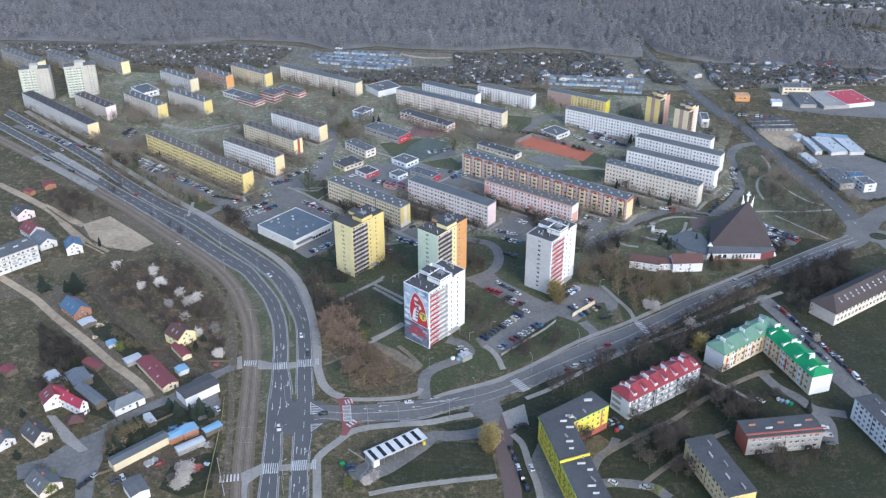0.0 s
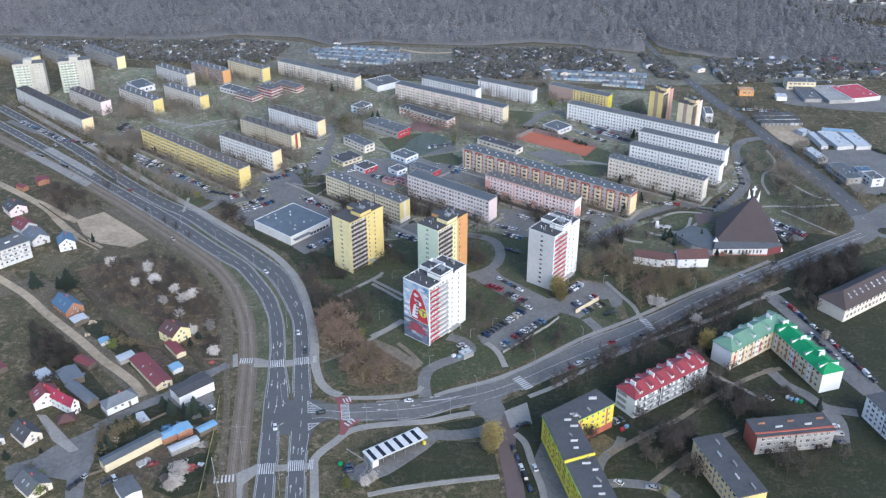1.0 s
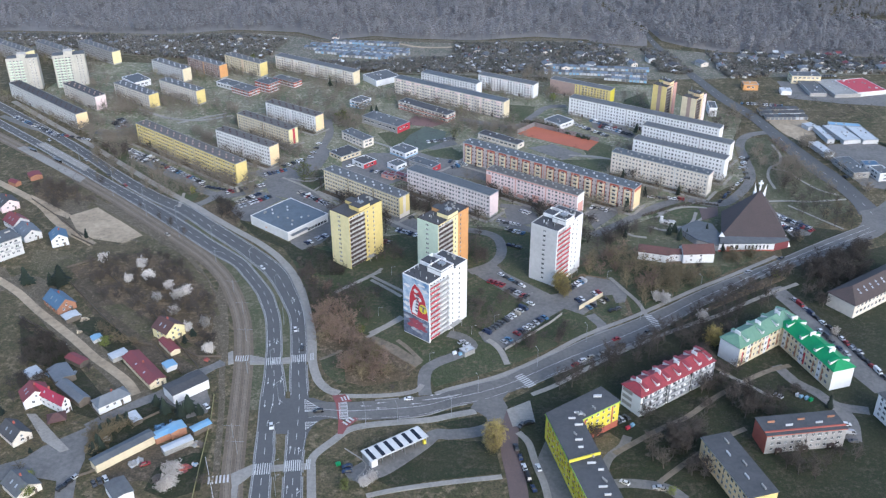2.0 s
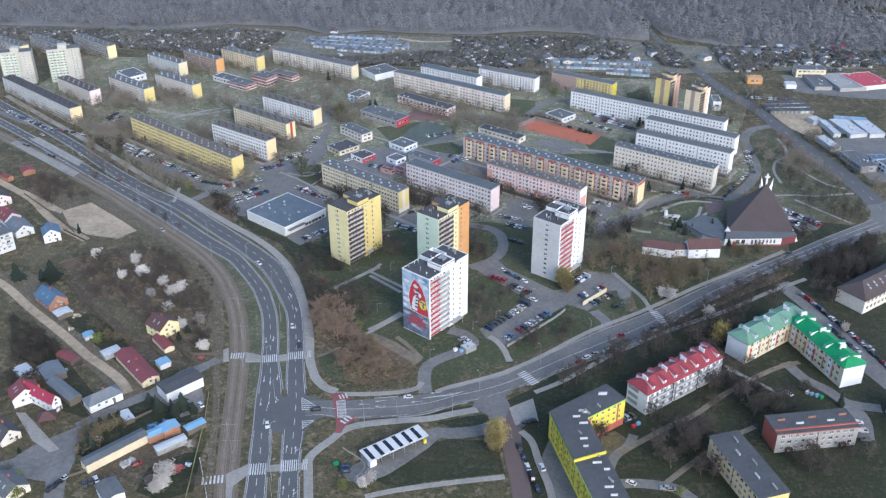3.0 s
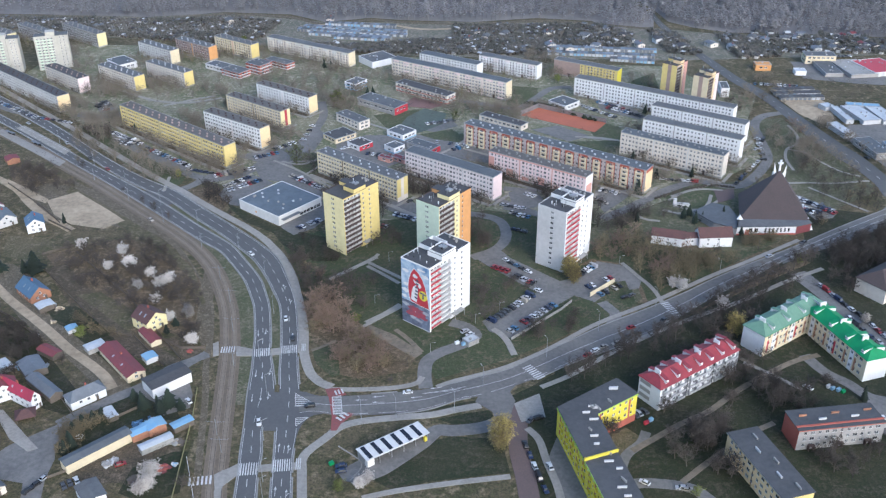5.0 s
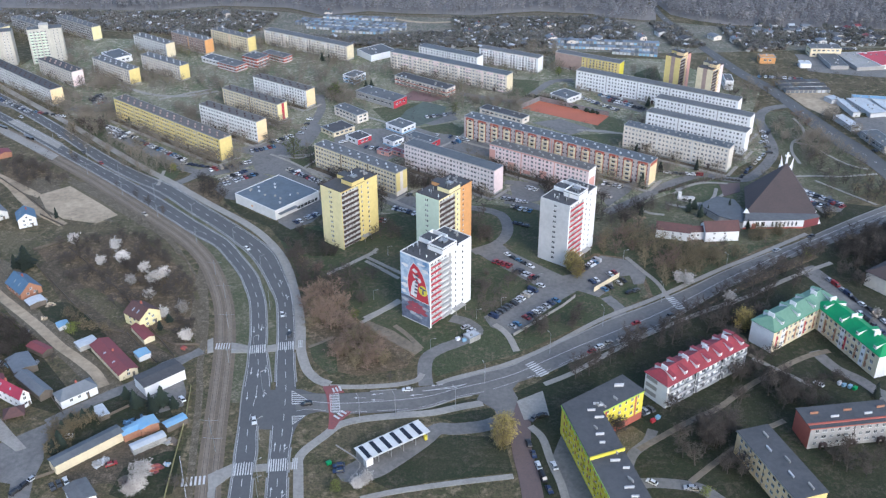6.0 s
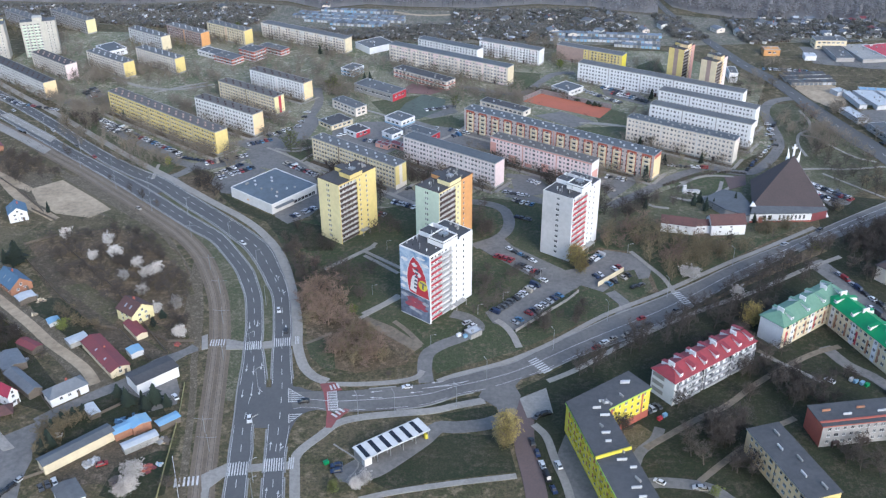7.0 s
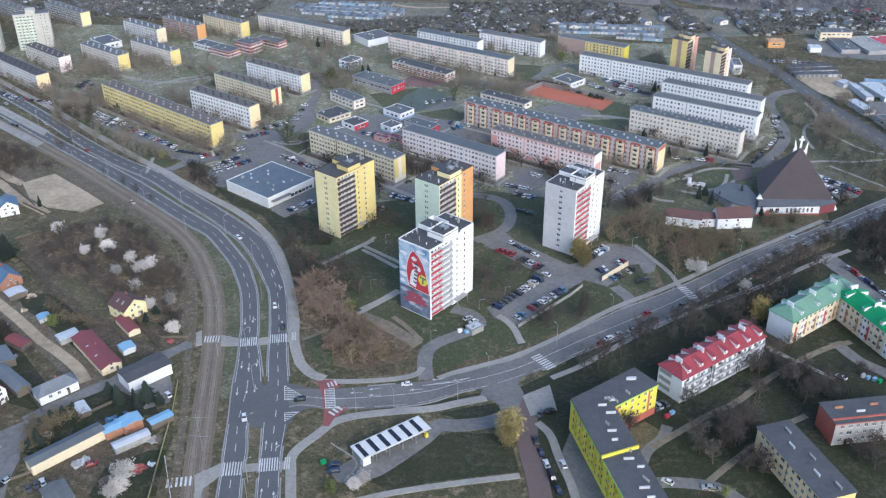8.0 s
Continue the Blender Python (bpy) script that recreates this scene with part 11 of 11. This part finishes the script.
ground_piece("cycle_crossing", [(-67.7, 348.4), (-62.0, 349.5), (-58.3, 345.1), (-63.5, 343.3), (-62.5, 339.6), (-61.6, 332.3), (-59.2, 330.2), (-56.0, 333.7), (-53.8, 333.0), (-58.0, 326.8), (-59.3, 322.5), (-61.5, 322.4), (-62.3, 330.8), (-65.4, 343.2)], 0.062, CYCLE_RED, "red-painted cycle crossing on the asphalt", "cycle crossing")
ground_piece("pavement_crossing", [(-122.7, 378.9), (-120.6, 380.8), (-117.9, 370.4), (-120.2, 369.4)], 0.15, PAVING, "pale concrete refuge at the crossing", "pavement")
ground_piece("pavement_crossing", [(-111.9, 377.7), (-103.6, 375.5), (-103.0, 370.3), (-110.1, 369.9)], 0.15, PAVING, "pale concrete refuge at the crossing", "pavement")
ground_piece("pavement_crossing", [(-96.2, 375.9), (-91.5, 377.0), (-90.5, 371.8), (-95.3, 371.1)], 0.15, PAVING, "pale concrete refuge at the crossing", "pavement")
ground_piece("pavement_crossing", [(-100.9, 296.3), (-93.4, 302.3), (-92.1, 296.7), (-98.2, 287.4)], 0.15, PAVING, "pale concrete refuge at the crossing", "pavement")
ground_piece("pavement_crossing", [(-85.7, 302.0), (-80.4, 302.9), (-79.7, 299.2), (-84.9, 298.3)], 0.15, PAVING, "pale concrete refuge at the crossing", "pavement")
ground_piece("pavement_crossing", [(-73.6, 303.9), (-71.9, 304.0), (-71.2, 300.3), (-72.9, 300.2)], 0.15, PAVING, "pale concrete refuge at the crossing", "pavement")
ground_piece("pavement_crossing", [(-84.5, 378.2), (-82.7, 378.3), (-82.0, 374.0), (-83.7, 373.5)], 0.15, PAVING, "pale concrete refuge at the crossing", "pavement")
ground_piece("pavement_crossing", [(-98.6, 287.4), (-98.5, 298.9), (-97.7, 298.9), (-94.9, 281.2), (-96.9, 281.1)], 0.15, PAVING, "pale concrete footway", "pavement")

# ---- street lamps ----
street_lamp(-91.1, 344.1, 30)
street_lamp(-99.2, 367.9, 30)
street_lamp(-100.5, 404.5, 30)
street_lamp(-110.9, 435.3, 30)
street_lamp(-130.9, 463.5, 30)
street_lamp(-159.4, 489.0, 30)
street_lamp(-188.1, 514.2, 30)
street_lamp(-217.0, 539.5, 30)
street_lamp(-246.6, 567.1, 30)
street_lamp(-281.9, 600.0, 30)
street_lamp(-86.4, 315.7, 30)
street_lamp(-82.1, 293.6, 30)
street_lamp(-80.3, 284.8, 30)
street_lamp(-36.6, 331.4, 120)
street_lamp(-2.2, 352.6, 120)
street_lamp(25.3, 374.4, 120)
street_lamp(49.9, 395.7, 120)
street_lamp(79.0, 416.4, 120)
street_lamp(114.4, 444.5, 120)
street_lamp(-50.3, 329.6, 120)
street_lamp(-13.6, 336.2, 120)
street_lamp(-53.9, 414.4, 0, 5.0)
street_lamp(-6.0, 399.8, 0, 5.0)
street_lamp(22.8, 431.5, 0, 5.0)
street_lamp(-25.4, 376.1, 0, 5.0)
street_lamp(66.6, 456.0, 0, 5.0)
street_lamp(5.2, 410.0, 0, 5.0)
street_lamp(-51.1, 455.6, 0, 5.0)
tram_pole(-105.2, 318.1)
tram_pole(-101.1, 308.3)
tram_pole(-109.5, 363.2)
tram_pole(-116.1, 389.3)
tram_pole(-123.3, 413.3)
tram_pole(-133.3, 434.1)
tram_pole(-151.1, 465.5)
tram_pole(-180.1, 493.3)
tram_pole(-208.3, 519.1)
tram_pole(-238.9, 546.4)

# ---- the forest, allotments, garages, far houses ----
WOODS_WEST = [(-640.0, 905.0), (-474.0, 914.0), (-398.0, 912.0), (-321.0, 907.0), (-253.0, 926.0), (-188.0, 920.0), (-152.0, 895.0), (-111.0, 910.0), (-79.0, 903.0), (-14.0, 899.0), (45.0, 914.0), (95.0, 906.0), (112.0, 882.0), (150.0, 888.0), (154.0, 915.0), (150.0, 950.0), (112.0, 1060.0), (60.0, 1220.0), (0.0, 1460.0), (-820.0, 1460.0), (-820.0, 960.0)]
WOODS_EAST = [(166.0, 905.0), (186.0, 886.0), (214.0, 872.0), (262.0, 868.0), (300.0, 868.0), (382.0, 856.0), (430.0, 840.0), (470.0, 905.0), (411.0, 922.0), (374.0, 968.0), (353.0, 985.0), (358.0, 1000.0), (333.0, 1078.0), (336.0, 1110.0), (390.0, 1160.0), (400.0, 1460.0), (10.0, 1460.0), (70.0, 1220.0), (122.0, 1060.0), (158.0, 950.0)]
ground_piece("forest_floor", WOODS_WEST, 0.02, HAZED_WOODLAND, "leaf-strewn forest floor, greyed with painted haze", "ground")
ground_piece("forest_floor", WOODS_EAST, 0.02, HAZED_WOODLAND, "leaf-strewn forest floor, greyed with painted haze", "ground")
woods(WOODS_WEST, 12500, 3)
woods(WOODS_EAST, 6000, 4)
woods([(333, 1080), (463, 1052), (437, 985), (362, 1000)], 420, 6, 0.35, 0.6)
path("dirt_road", [(-640.0, 900.0), (-474.0, 908.0), (-398.0, 906.0), (-321.0, 900.0), (-253.0, 918.0), (-188.0, 910.0), (-152.0, 888.0), (-111.0, 903.0), (-79.0, 896.0), (-14.0, 892.0), (45.0, 905.0), (95.0, 896.0), (150.0, 880.0)], 6.0, 0, TRACK, "pale sandy track along the edge of the forest", "road")
path("field_path", [(-160.0, 884.0), (-100.0, 890.0), (-60.0, 874.0), (-10.0, 880.0)], 4.0, 0, SAND, "pale sandy track beside the garages", "road")
allotments([(-484.3, 900.0), (-313.4, 895.0), (-240.0, 905.0), (-190.0, 890.0), (-202.3, 836.9), (-241.2, 821.7), (-338.9, 843.4), (-406.1, 860.9), (-474.9, 864.5)], 520, 0)
allotments([(-193.0, 832.0), (-113.7, 822.0), (-52.9, 840.0), (19.4, 850.0), (60.0, 838.0), (45.0, 800.0), (-1.1, 799.6), (-81.9, 798.5), (-154.6, 807.1)], 420, 1)
allotments([(-33.4, 885.0), (100.0, 892.0), (127.7, 860.0), (120.0, 825.0), (60.0, 820.0), (-32.2, 845.0)], 260, 2)
allotments([(199.5, 866.0), (255.0, 850.0), (240.0, 800.0), (205.0, 795.0)], 130, 3)
allotments([(240.0, 860.0), (361.4, 850.0), (350.4, 812.0), (289.0, 812.0), (245.8, 812.5)], 160, 4)
allotments([(142.4, 875.0), (166.0, 866.0), (180.0, 800.0), (150.0, 810.0)], 70, 5)
far_village([(335, 1096), (388, 1150), (505, 1155), (470, 1066)], 130)
far_village([(356, 980), (372, 993), (421, 953), (411, 926), (376, 966)], 36, 10, 2)
far_village([(232, 866), (300, 864), (380, 850), (368, 818), (300, 815)], 40, 11, 3)
path("road_far_rim", [(330.0, 1092.0), (390.0, 1078.0), (470.0, 1062.0), (560.0, 1040.0)], 5.0, 0, PAVING, "pale road along the far village", "road")
for gx, gy, turn, far in ((-150.0, 884.0, -7, 66), (-168.0, 873.5, -9.5, 96), (-172.0, 864.0, -9.2, 101), (-160.0, 852.5, -11, 76), (-136.0, 842.0, -9, 46), (48.0, 817.5, -5, 93), (49.0, 802.0, -5, 88), (99.0, 787.0, -11, 36)):
    garage_row(gx, gy, turn, far)
for gx, gy, turn, far in ((211.4, 714.9, 6.1, 32), (211.6, 706.7, 5.8, 34), (213.4, 698.8, 3.9, 32)):   # lock-ups beside the far road
    garage_row(gx, gy, turn, far, (DARK_FELT, TAR, DARK_FELT, TAR_BLUE))
house(-22.3, 833.1, -6, 8, 9, 3.2, 4.6, BEIGE, TAR, "small pale detached house at the edge of the forest")
house(9.1, 851.3, -27, 6, 9, 3.8, 4.6, OFF_WHITE, FELT, "small pale detached house at the edge of the forest")
house(-6.7, 842.1, -16, 6, 9, 3.2, 4.2, BEIGE, FELT, "small pale detached house at the edge of the forest")
house(48.9, 853.4, 12, 6, 8, 3.2, 4.6, BEIGE, TAR, "small pale detached house at the edge of the forest")
house(77.6, 848.2, -27, 8, 9, 3.8, 4.2, OFF_WHITE, FELT, "small pale detached house at the edge of the forest")
house(98.2, 844.3, -3, 8, 8, 3.2, 4.2, BEIGE, TAR, "small pale detached house at the edge of the forest")
house(114.5, 850.1, -9, 6, 8, 3.2, 4.2, BEIGE, TAR, "small pale detached house at the edge of the forest")
house(223.1, 845.9, -29, 7, 9, 3.8, 4.6, OFF_WHITE, FELT, "small pale detached house at the edge of the forest")
house(232.1, 839.9, -26, 7, 9, 3.2, 4.6, BEIGE, GREY_SHEET, "small pale detached house at the edge of the forest")
house(251.1, 844.1, -13, 8, 8, 3.8, 4.2, OFF_WHITE, FELT, "small pale detached house at the edge of the forest")
house(264.9, 848.1, 24, 6, 9, 3.2, 4.2, BEIGE, GREY_SHEET, "small pale detached house at the edge of the forest")
house(188.2, 824.9, 27, 8, 9, 3.2, 4.2, BEIGE, GREY_SHEET, "small pale detached house at the edge of the forest")
house(202.0, 817.9, 4, 7, 8, 3.2, 4.6, BEIGE, GREY_SHEET, "small pale detached house at the edge of the forest")
house(126.7, 821.7, 16, 6, 9, 3.2, 4.6, BEIGE, GREY_SHEET, "small pale detached house at the edge of the forest")
house(143.9, 835.3, 17, 8, 8, 3.8, 4.6, OFF_WHITE, TAR, "small pale detached house at the edge of the forest")
house(161.4, 815.7, 19, 8, 9, 3.8, 4.6, OFF_WHITE, TAR, "small pale detached house at the edge of the forest")
house(271.1, 813.8, 7, 7, 7, 3.8, 4.6, OFF_WHITE, GREY_SHEET, "small pale detached house at the edge of the forest")
house(290.7, 830.2, 24, 8, 9, 3.2, 4.2, BEIGE, FELT, "small pale detached house at the edge of the forest")
house(324.0, 824.2, 18, 6, 9, 3.2, 4.2, BEIGE, TAR, "small pale detached house at the edge of the forest")
house(341.7, 817.5, 21, 8, 8, 3.8, 4.6, OFF_WHITE, GREY_SHEET, "small pale detached house at the edge of the forest")
house(50.0, 817.7, 20, 8, 8, 3.2, 4.6, BEIGE, GREY_SHEET, "small pale detached house at the edge of the forest")
house(64.9, 810.7, 4, 7, 7, 3.2, 4.2, BEIGE, GREY_SHEET, "small pale detached house at the edge of the forest")
house(85.8, 819.6, -30, 7, 7, 3.8, 4.6, OFF_WHITE, GREY_SHEET, "small pale detached house at the edge of the forest")
house(-12.3, 855.3, 4, 6, 7, 3.2, 4.6, BEIGE, FELT, "small pale detached house at the edge of the forest")
house(-150.0, 892.0, 0, 6, 9, 3.2, 4.6, BEIGE, FELT, "small pale detached house at the edge of the forest")
house(-240.3, 884.0, 28, 6, 9, 3.2, 4.2, BEIGE, FELT, "small pale detached house at the edge of the forest")
undergrowth([(-248.1, 469.8), (-151.8, 474.9), (-124.3, 375.3), (-159.2, 382.4), (-218.8, 429.6)], 260, 200, 0.12, 0.34)
undergrowth([(-237.6, 407.3), (-192.5, 399.7), (-133.4, 366.2), (-122.9, 307.2), (-191.9, 310.3)], 240, 201, 0.1, 0.26)
undergrowth([(-349.9, 779.9), (-79.4, 795.5), (-45.8, 500.5), (-141.7, 495.4), (-286.8, 631.9)], 420, 202, 0.1, 0.3)
undergrowth([(-79.4, 795.5), (131.2, 778.0), (152.2, 563.6), (58.8, 492.7), (-53.5, 514.2)], 420, 203, 0.1, 0.3)
undergrowth([(206.7, 768.3), (310.3, 747.3), (221.8, 501.4), (159.1, 485.1), (157.9, 589.2)], 420, 204, 0.1, 0.34)
undergrowth([(42.3, 478.9), (219.4, 494.8), (182.2, 391.3), (35.4, 374.9)], 300, 205, 0.1, 0.3)
undergrowth([(17.2, 357.6), (192.5, 419.9), (147.9, 295.9), (42.2, 290.5)], 260, 206, 0.06, 0.2)
undergrowth([(-99.9, 477.7), (58.2, 486.1), (46.5, 359.1), (-72.1, 349.0)], 260, 207, 0.08, 0.26)
undergrowth([(-125.8, 366.6), (-108.2, 367.5), (-90.5, 283.7), (-102.9, 283.1)], 90, 208, 0.05, 0.13)
undergrowth([(-332.5, 608.9), (-236.3, 559.1), (-176.0, 480.1), (-269.5, 475.1)], 150, 209, 0.12, 0.3)
wide_tower(-392.3, 737.0, 18.6, 24.0, 12.0, 27.0)
wide_tower(-358.3, 748.0, 22.0, 25.3, 12.0, 26.5)

# ---- fences, containers, small things ----
fence([(-224.4, 439.5), (-196.3, 409.5), (-172.6, 386.3), (-160.9, 383.3)])
fence([(-215.1, 457.7), (-173.3, 415.9), (-133.4, 366.2)])
fence([(-236.4, 404.8), (-221.1, 395.7), (-192.1, 371.8)])
fence([(-159.2, 382.4), (-139.6, 361.6)])
fence([(-112.3, 280.0), (-115.2, 305.4), (-117.7, 328.4), (-120.8, 346.5)], 1.2, FENCE_YELLOW, "dull yellow-green fence along the tram track")
fence([(-161.5, 292.0), (-154.7, 296.6)])
fence([(-289.3, 539.6), (-255.2, 509.1), (-237.5, 490.2)])
fence([(-232.4, 455.0), (-219.4, 465.0)])
fence([(-245.2, 493.3), (-227.2, 480.7)])
fence([(-155.5, 387.2), (-135.8, 374.7), (-125.1, 375.2)])
fence([(-176.5, 339.7), (-165.6, 327.3)])
fence([(-150.4, 324.5), (-140.7, 334.0)])
fence([(48.9, 424.5), (62.3, 438.4)], 2.6, CREAM, "cream-painted wall beside the parked cars")
fence([(10.3, 386.8), (33.7, 411.5), (39.7, 419.4)], 1.6, CONCRETE, "pale concrete wall beside the car park")
fence([(22.6, 663.1), (35.7, 678.3), (81.2, 650.3)], 3.4, STEEL, "tall grey wire fence round the clay court")
fence([(-104.6, 283.0), (-113.2, 304.4)], 1.2, WHITE, "low white fence along the tram track")
container(-13.9, 382.8, 35, WHITE, "white waste container beside the drive")
container(-11.1, 382.1, 35, SKY_BLUE, "blue waste container beside the drive")
container(142.2, 356.2, 35, SKY_BLUE, "blue waste container on the yard")
container(144.3, 355.2, 35, SKY_BLUE, "blue waste container on the yard")
container(145.8, 354.1, 35, GREEN_ROOF, "green waste container on the yard")
container(140.9, 357.3, 35, WHITE, "white waste container on the yard")
container(62.1, 331.2, 35, RED_PAINT, "red play equipment on the sandy yard")
container(64.2, 333.1, 35, SKY_BLUE, "blue play equipment on the sandy yard")
container(-58.4, 303.4, 35, GREEN_ROOF, "green waste container beside the car wash")
gazebo(-186.0, 321.6, 25)
bus_shelter(-326.1, 616.3, -32)
bus_shelter(-300.8, 599.0, -32)
ground_piece("tram_platform", [(-336.2, 620.9), (-332.2, 625.2), (-267.3, 573.0), (-268.8, 565.9)], 0.2, PAVING, "pale concrete tram platform", "platform")
ground_piece("tram_platform", [(-324.5, 627.7), (-320.0, 632.2), (-271.5, 591.1), (-272.3, 583.6)], 0.2, PAVING, "pale concrete tram platform", "platform")
flat_building(-8.7, 380.4, 40, 6.0, 4.5, 2.6, CONCRETE, WHITE_SHEET, "small grey bin house with a pale roof", "shed", 0)
ground_piece("sandy_verge", [(-292.2, 546.0), (-271.4, 531.0), (-256.1, 519.5), (-255.7, 514.3), (-271.5, 523.2), (-292.7, 539.4)], 0.04, SAND, "pale bare sandy verge", "ground")
ground_piece("dry_strip", [(-249.7, 537.7), (-219.5, 512.5), (-178.1, 476.7), (-150.2, 444.5), (-135.1, 412.7), (-136.1, 410.1), (-151.5, 438.8), (-178.2, 467.2), (-218.9, 501.7), (-250.0, 529.8)], 0.04, DRY, "dry grass beside the tram track", "ground")

# ---- heaps and stacks of the gardens ----
junk_pile(-137.9, 322.8, 4, (SKY_BLUE, TIMBER, BLUE_ROOF), 0, "heap of blue tarpaulins and scrap beside the shed")
junk_pile(-133.3, 325.6, 3.5, (BLUE_ROOF, STEEL, TIMBER), 1, "heap of blue tarpaulins and scrap beside the shed")
junk_pile(-142.3, 300.7, 3.2, (CONCRETE, PALE_GREY, CONCRETE), 2, "grey wrapped pallets of blocks beside the workshop")
junk_pile(-140.0, 302.5, 3.0, (CONCRETE, PALE_GREY, CONCRETE), 3, "grey wrapped pallets of blocks beside the workshop")
junk_pile(-129.2, 291.6, 4, (TIMBER, BROWN_BOARD, TIMBER), 4, "pile of dry branches and boards")
junk_pile(-119.4, 313.4, 4, (SAND, CONCRETE, TIMBER), 5, "heap of sandy rubble and boards")
junk_pile(-120.6, 299.1, 3.5, (MAROON, BRICK_RED, MAROON), 6, "heap under a dark red tarpaulin")
junk_pile(-117.0, 300.9, 2, (SKY_BLUE, PALE_GREY, SKY_BLUE), 7, "small blue stack on the grass")
junk_pile(-207.7, 406.4, 4, (TIMBER, CONCRETE, STEEL), 8, "heap of boards and building scrap beside the house")
junk_pile(-203.0, 405.1, 3, (CREAM, TIMBER, SAND), 9, "stack of pale boards in the garden")
junk_pile(-204.8, 381.9, 2.5, (PALE_GREY, CONCRETE, TIMBER), 10, "heap of stones in the grass")
junk_pile(-171.1, 376.4, 2.5, (CONCRETE, TIMBER, STEEL), 11, "stack of scrap in the garden")
junk_pile(-131.4, 372.7, 2.5, (BRICK_RED, TIMBER, MAROON), 12, "stack of red boards by the fence")
junk_pile(-201.0, 393.4, 2, (TIMBER, SAND, CREAM), 13, "small stack of boards")
junk_pile(-190.4, 360.2, 1.8, (PALE_GREY, STEEL, PALE_GREY), 14, "white boxes in the garden")
junk_pile(-201.8, 358.4, 2.5, (SKY_BLUE, PALE_GREY, SKY_BLUE), 15, "pale blue garden shelter scraps")
broad(-160.5, 311.3, CONIFER, 6.5, 1.5)
broad(-161.5, 317.3, CONIFER, 6, 1.5)
broad(-159.2, 321.7, CONIFER, 6, 1.6)
broad(-156.8, 325.0, CONIFER, 5.5, 1.5)
broad(-154.2, 327.7, CONIFER, 5, 1.5)
broad(-161.6, 306.0, CONIFER, 5, 1.6)
broad(-149.4, 323.2, OLIVE_TREE, 4.5, 1.4)
broad(-123.9, 294.6, BLOSSOM_TREE, 6.5, 1.4)
broad(-186.9, 394.0, OLIVE_TREE, 4, 1.5)
broad(-181.2, 392.1, CONIFER, 3.5, 1.8)
broad(-185.8, 398.5, OLIVE_TREE, 3.5, 1.5)
broad(-192.7, 399.0, OLIVE_TREE, 3.5, 1.5)
broad(-176.3, 385.9, OLIVE_TREE, 4, 1.4)
broad(-143.6, 392.8, CONIFER, 4.5, 1.7)
broad(-183.7, 361.2, BARE, 5, 1.3)
broad(-196.5, 374.3, OLIVE_TREE, 3.5, 1.5)
broad(-106.6, 291.0, OLIVE_TREE, 5, 1.2)
broad(-110.6, 288.9, BARE, 6, 1.2)
house(-195.3, 307.9, 52, 8.5, 12, 3.2, 6.6, BEIGE, TAR, "old house with a grey-brown gabled roof")
house(-179.3, 276.8, 52, 10, 12, 3.2, 6.2, BEIGE, FELT, "old house with a dark grey gabled roof")
house(-209.9, 304.2, 52, 8, 9, 3.2, 5.6, OFF_WHITE, FELT, "white house with a grey gabled roof")
house(-231.1, 357.1, 52, 6, 7, 2.4, 3.2, TIMBER, MAROON, "timber shed with a brown roof")
broad(-210.6, 329.2, CONIFER, 5, 1.5)
broad(-218.6, 335.0, OLIVE_TREE, 5, 1.3)
broad(-208.9, 337.6, BARE, 6, 1.2)
broad(-187.1, 305.3, CONIFER, 3, 1.6)
broad(-195.6, 316.2, OLIVE_TREE, 3.5, 1.5)
broad(-200.3, 301.0, CONIFER, 5, 1.5)
broad(-227.1, 347.4, BARE, 6, 1.3)
broad(-214.9, 348.0, BARE, 6, 1.3)
broad(-186.3, 294.6, OLIVE_TREE, 4, 1.6)
broad(-180.5, 289.7, SPRING, 4, 1.4)
FAR_CARS.link("parked_cars", CAR_COATS, "rows of parked cars of many colours between the far blocks", "cars")
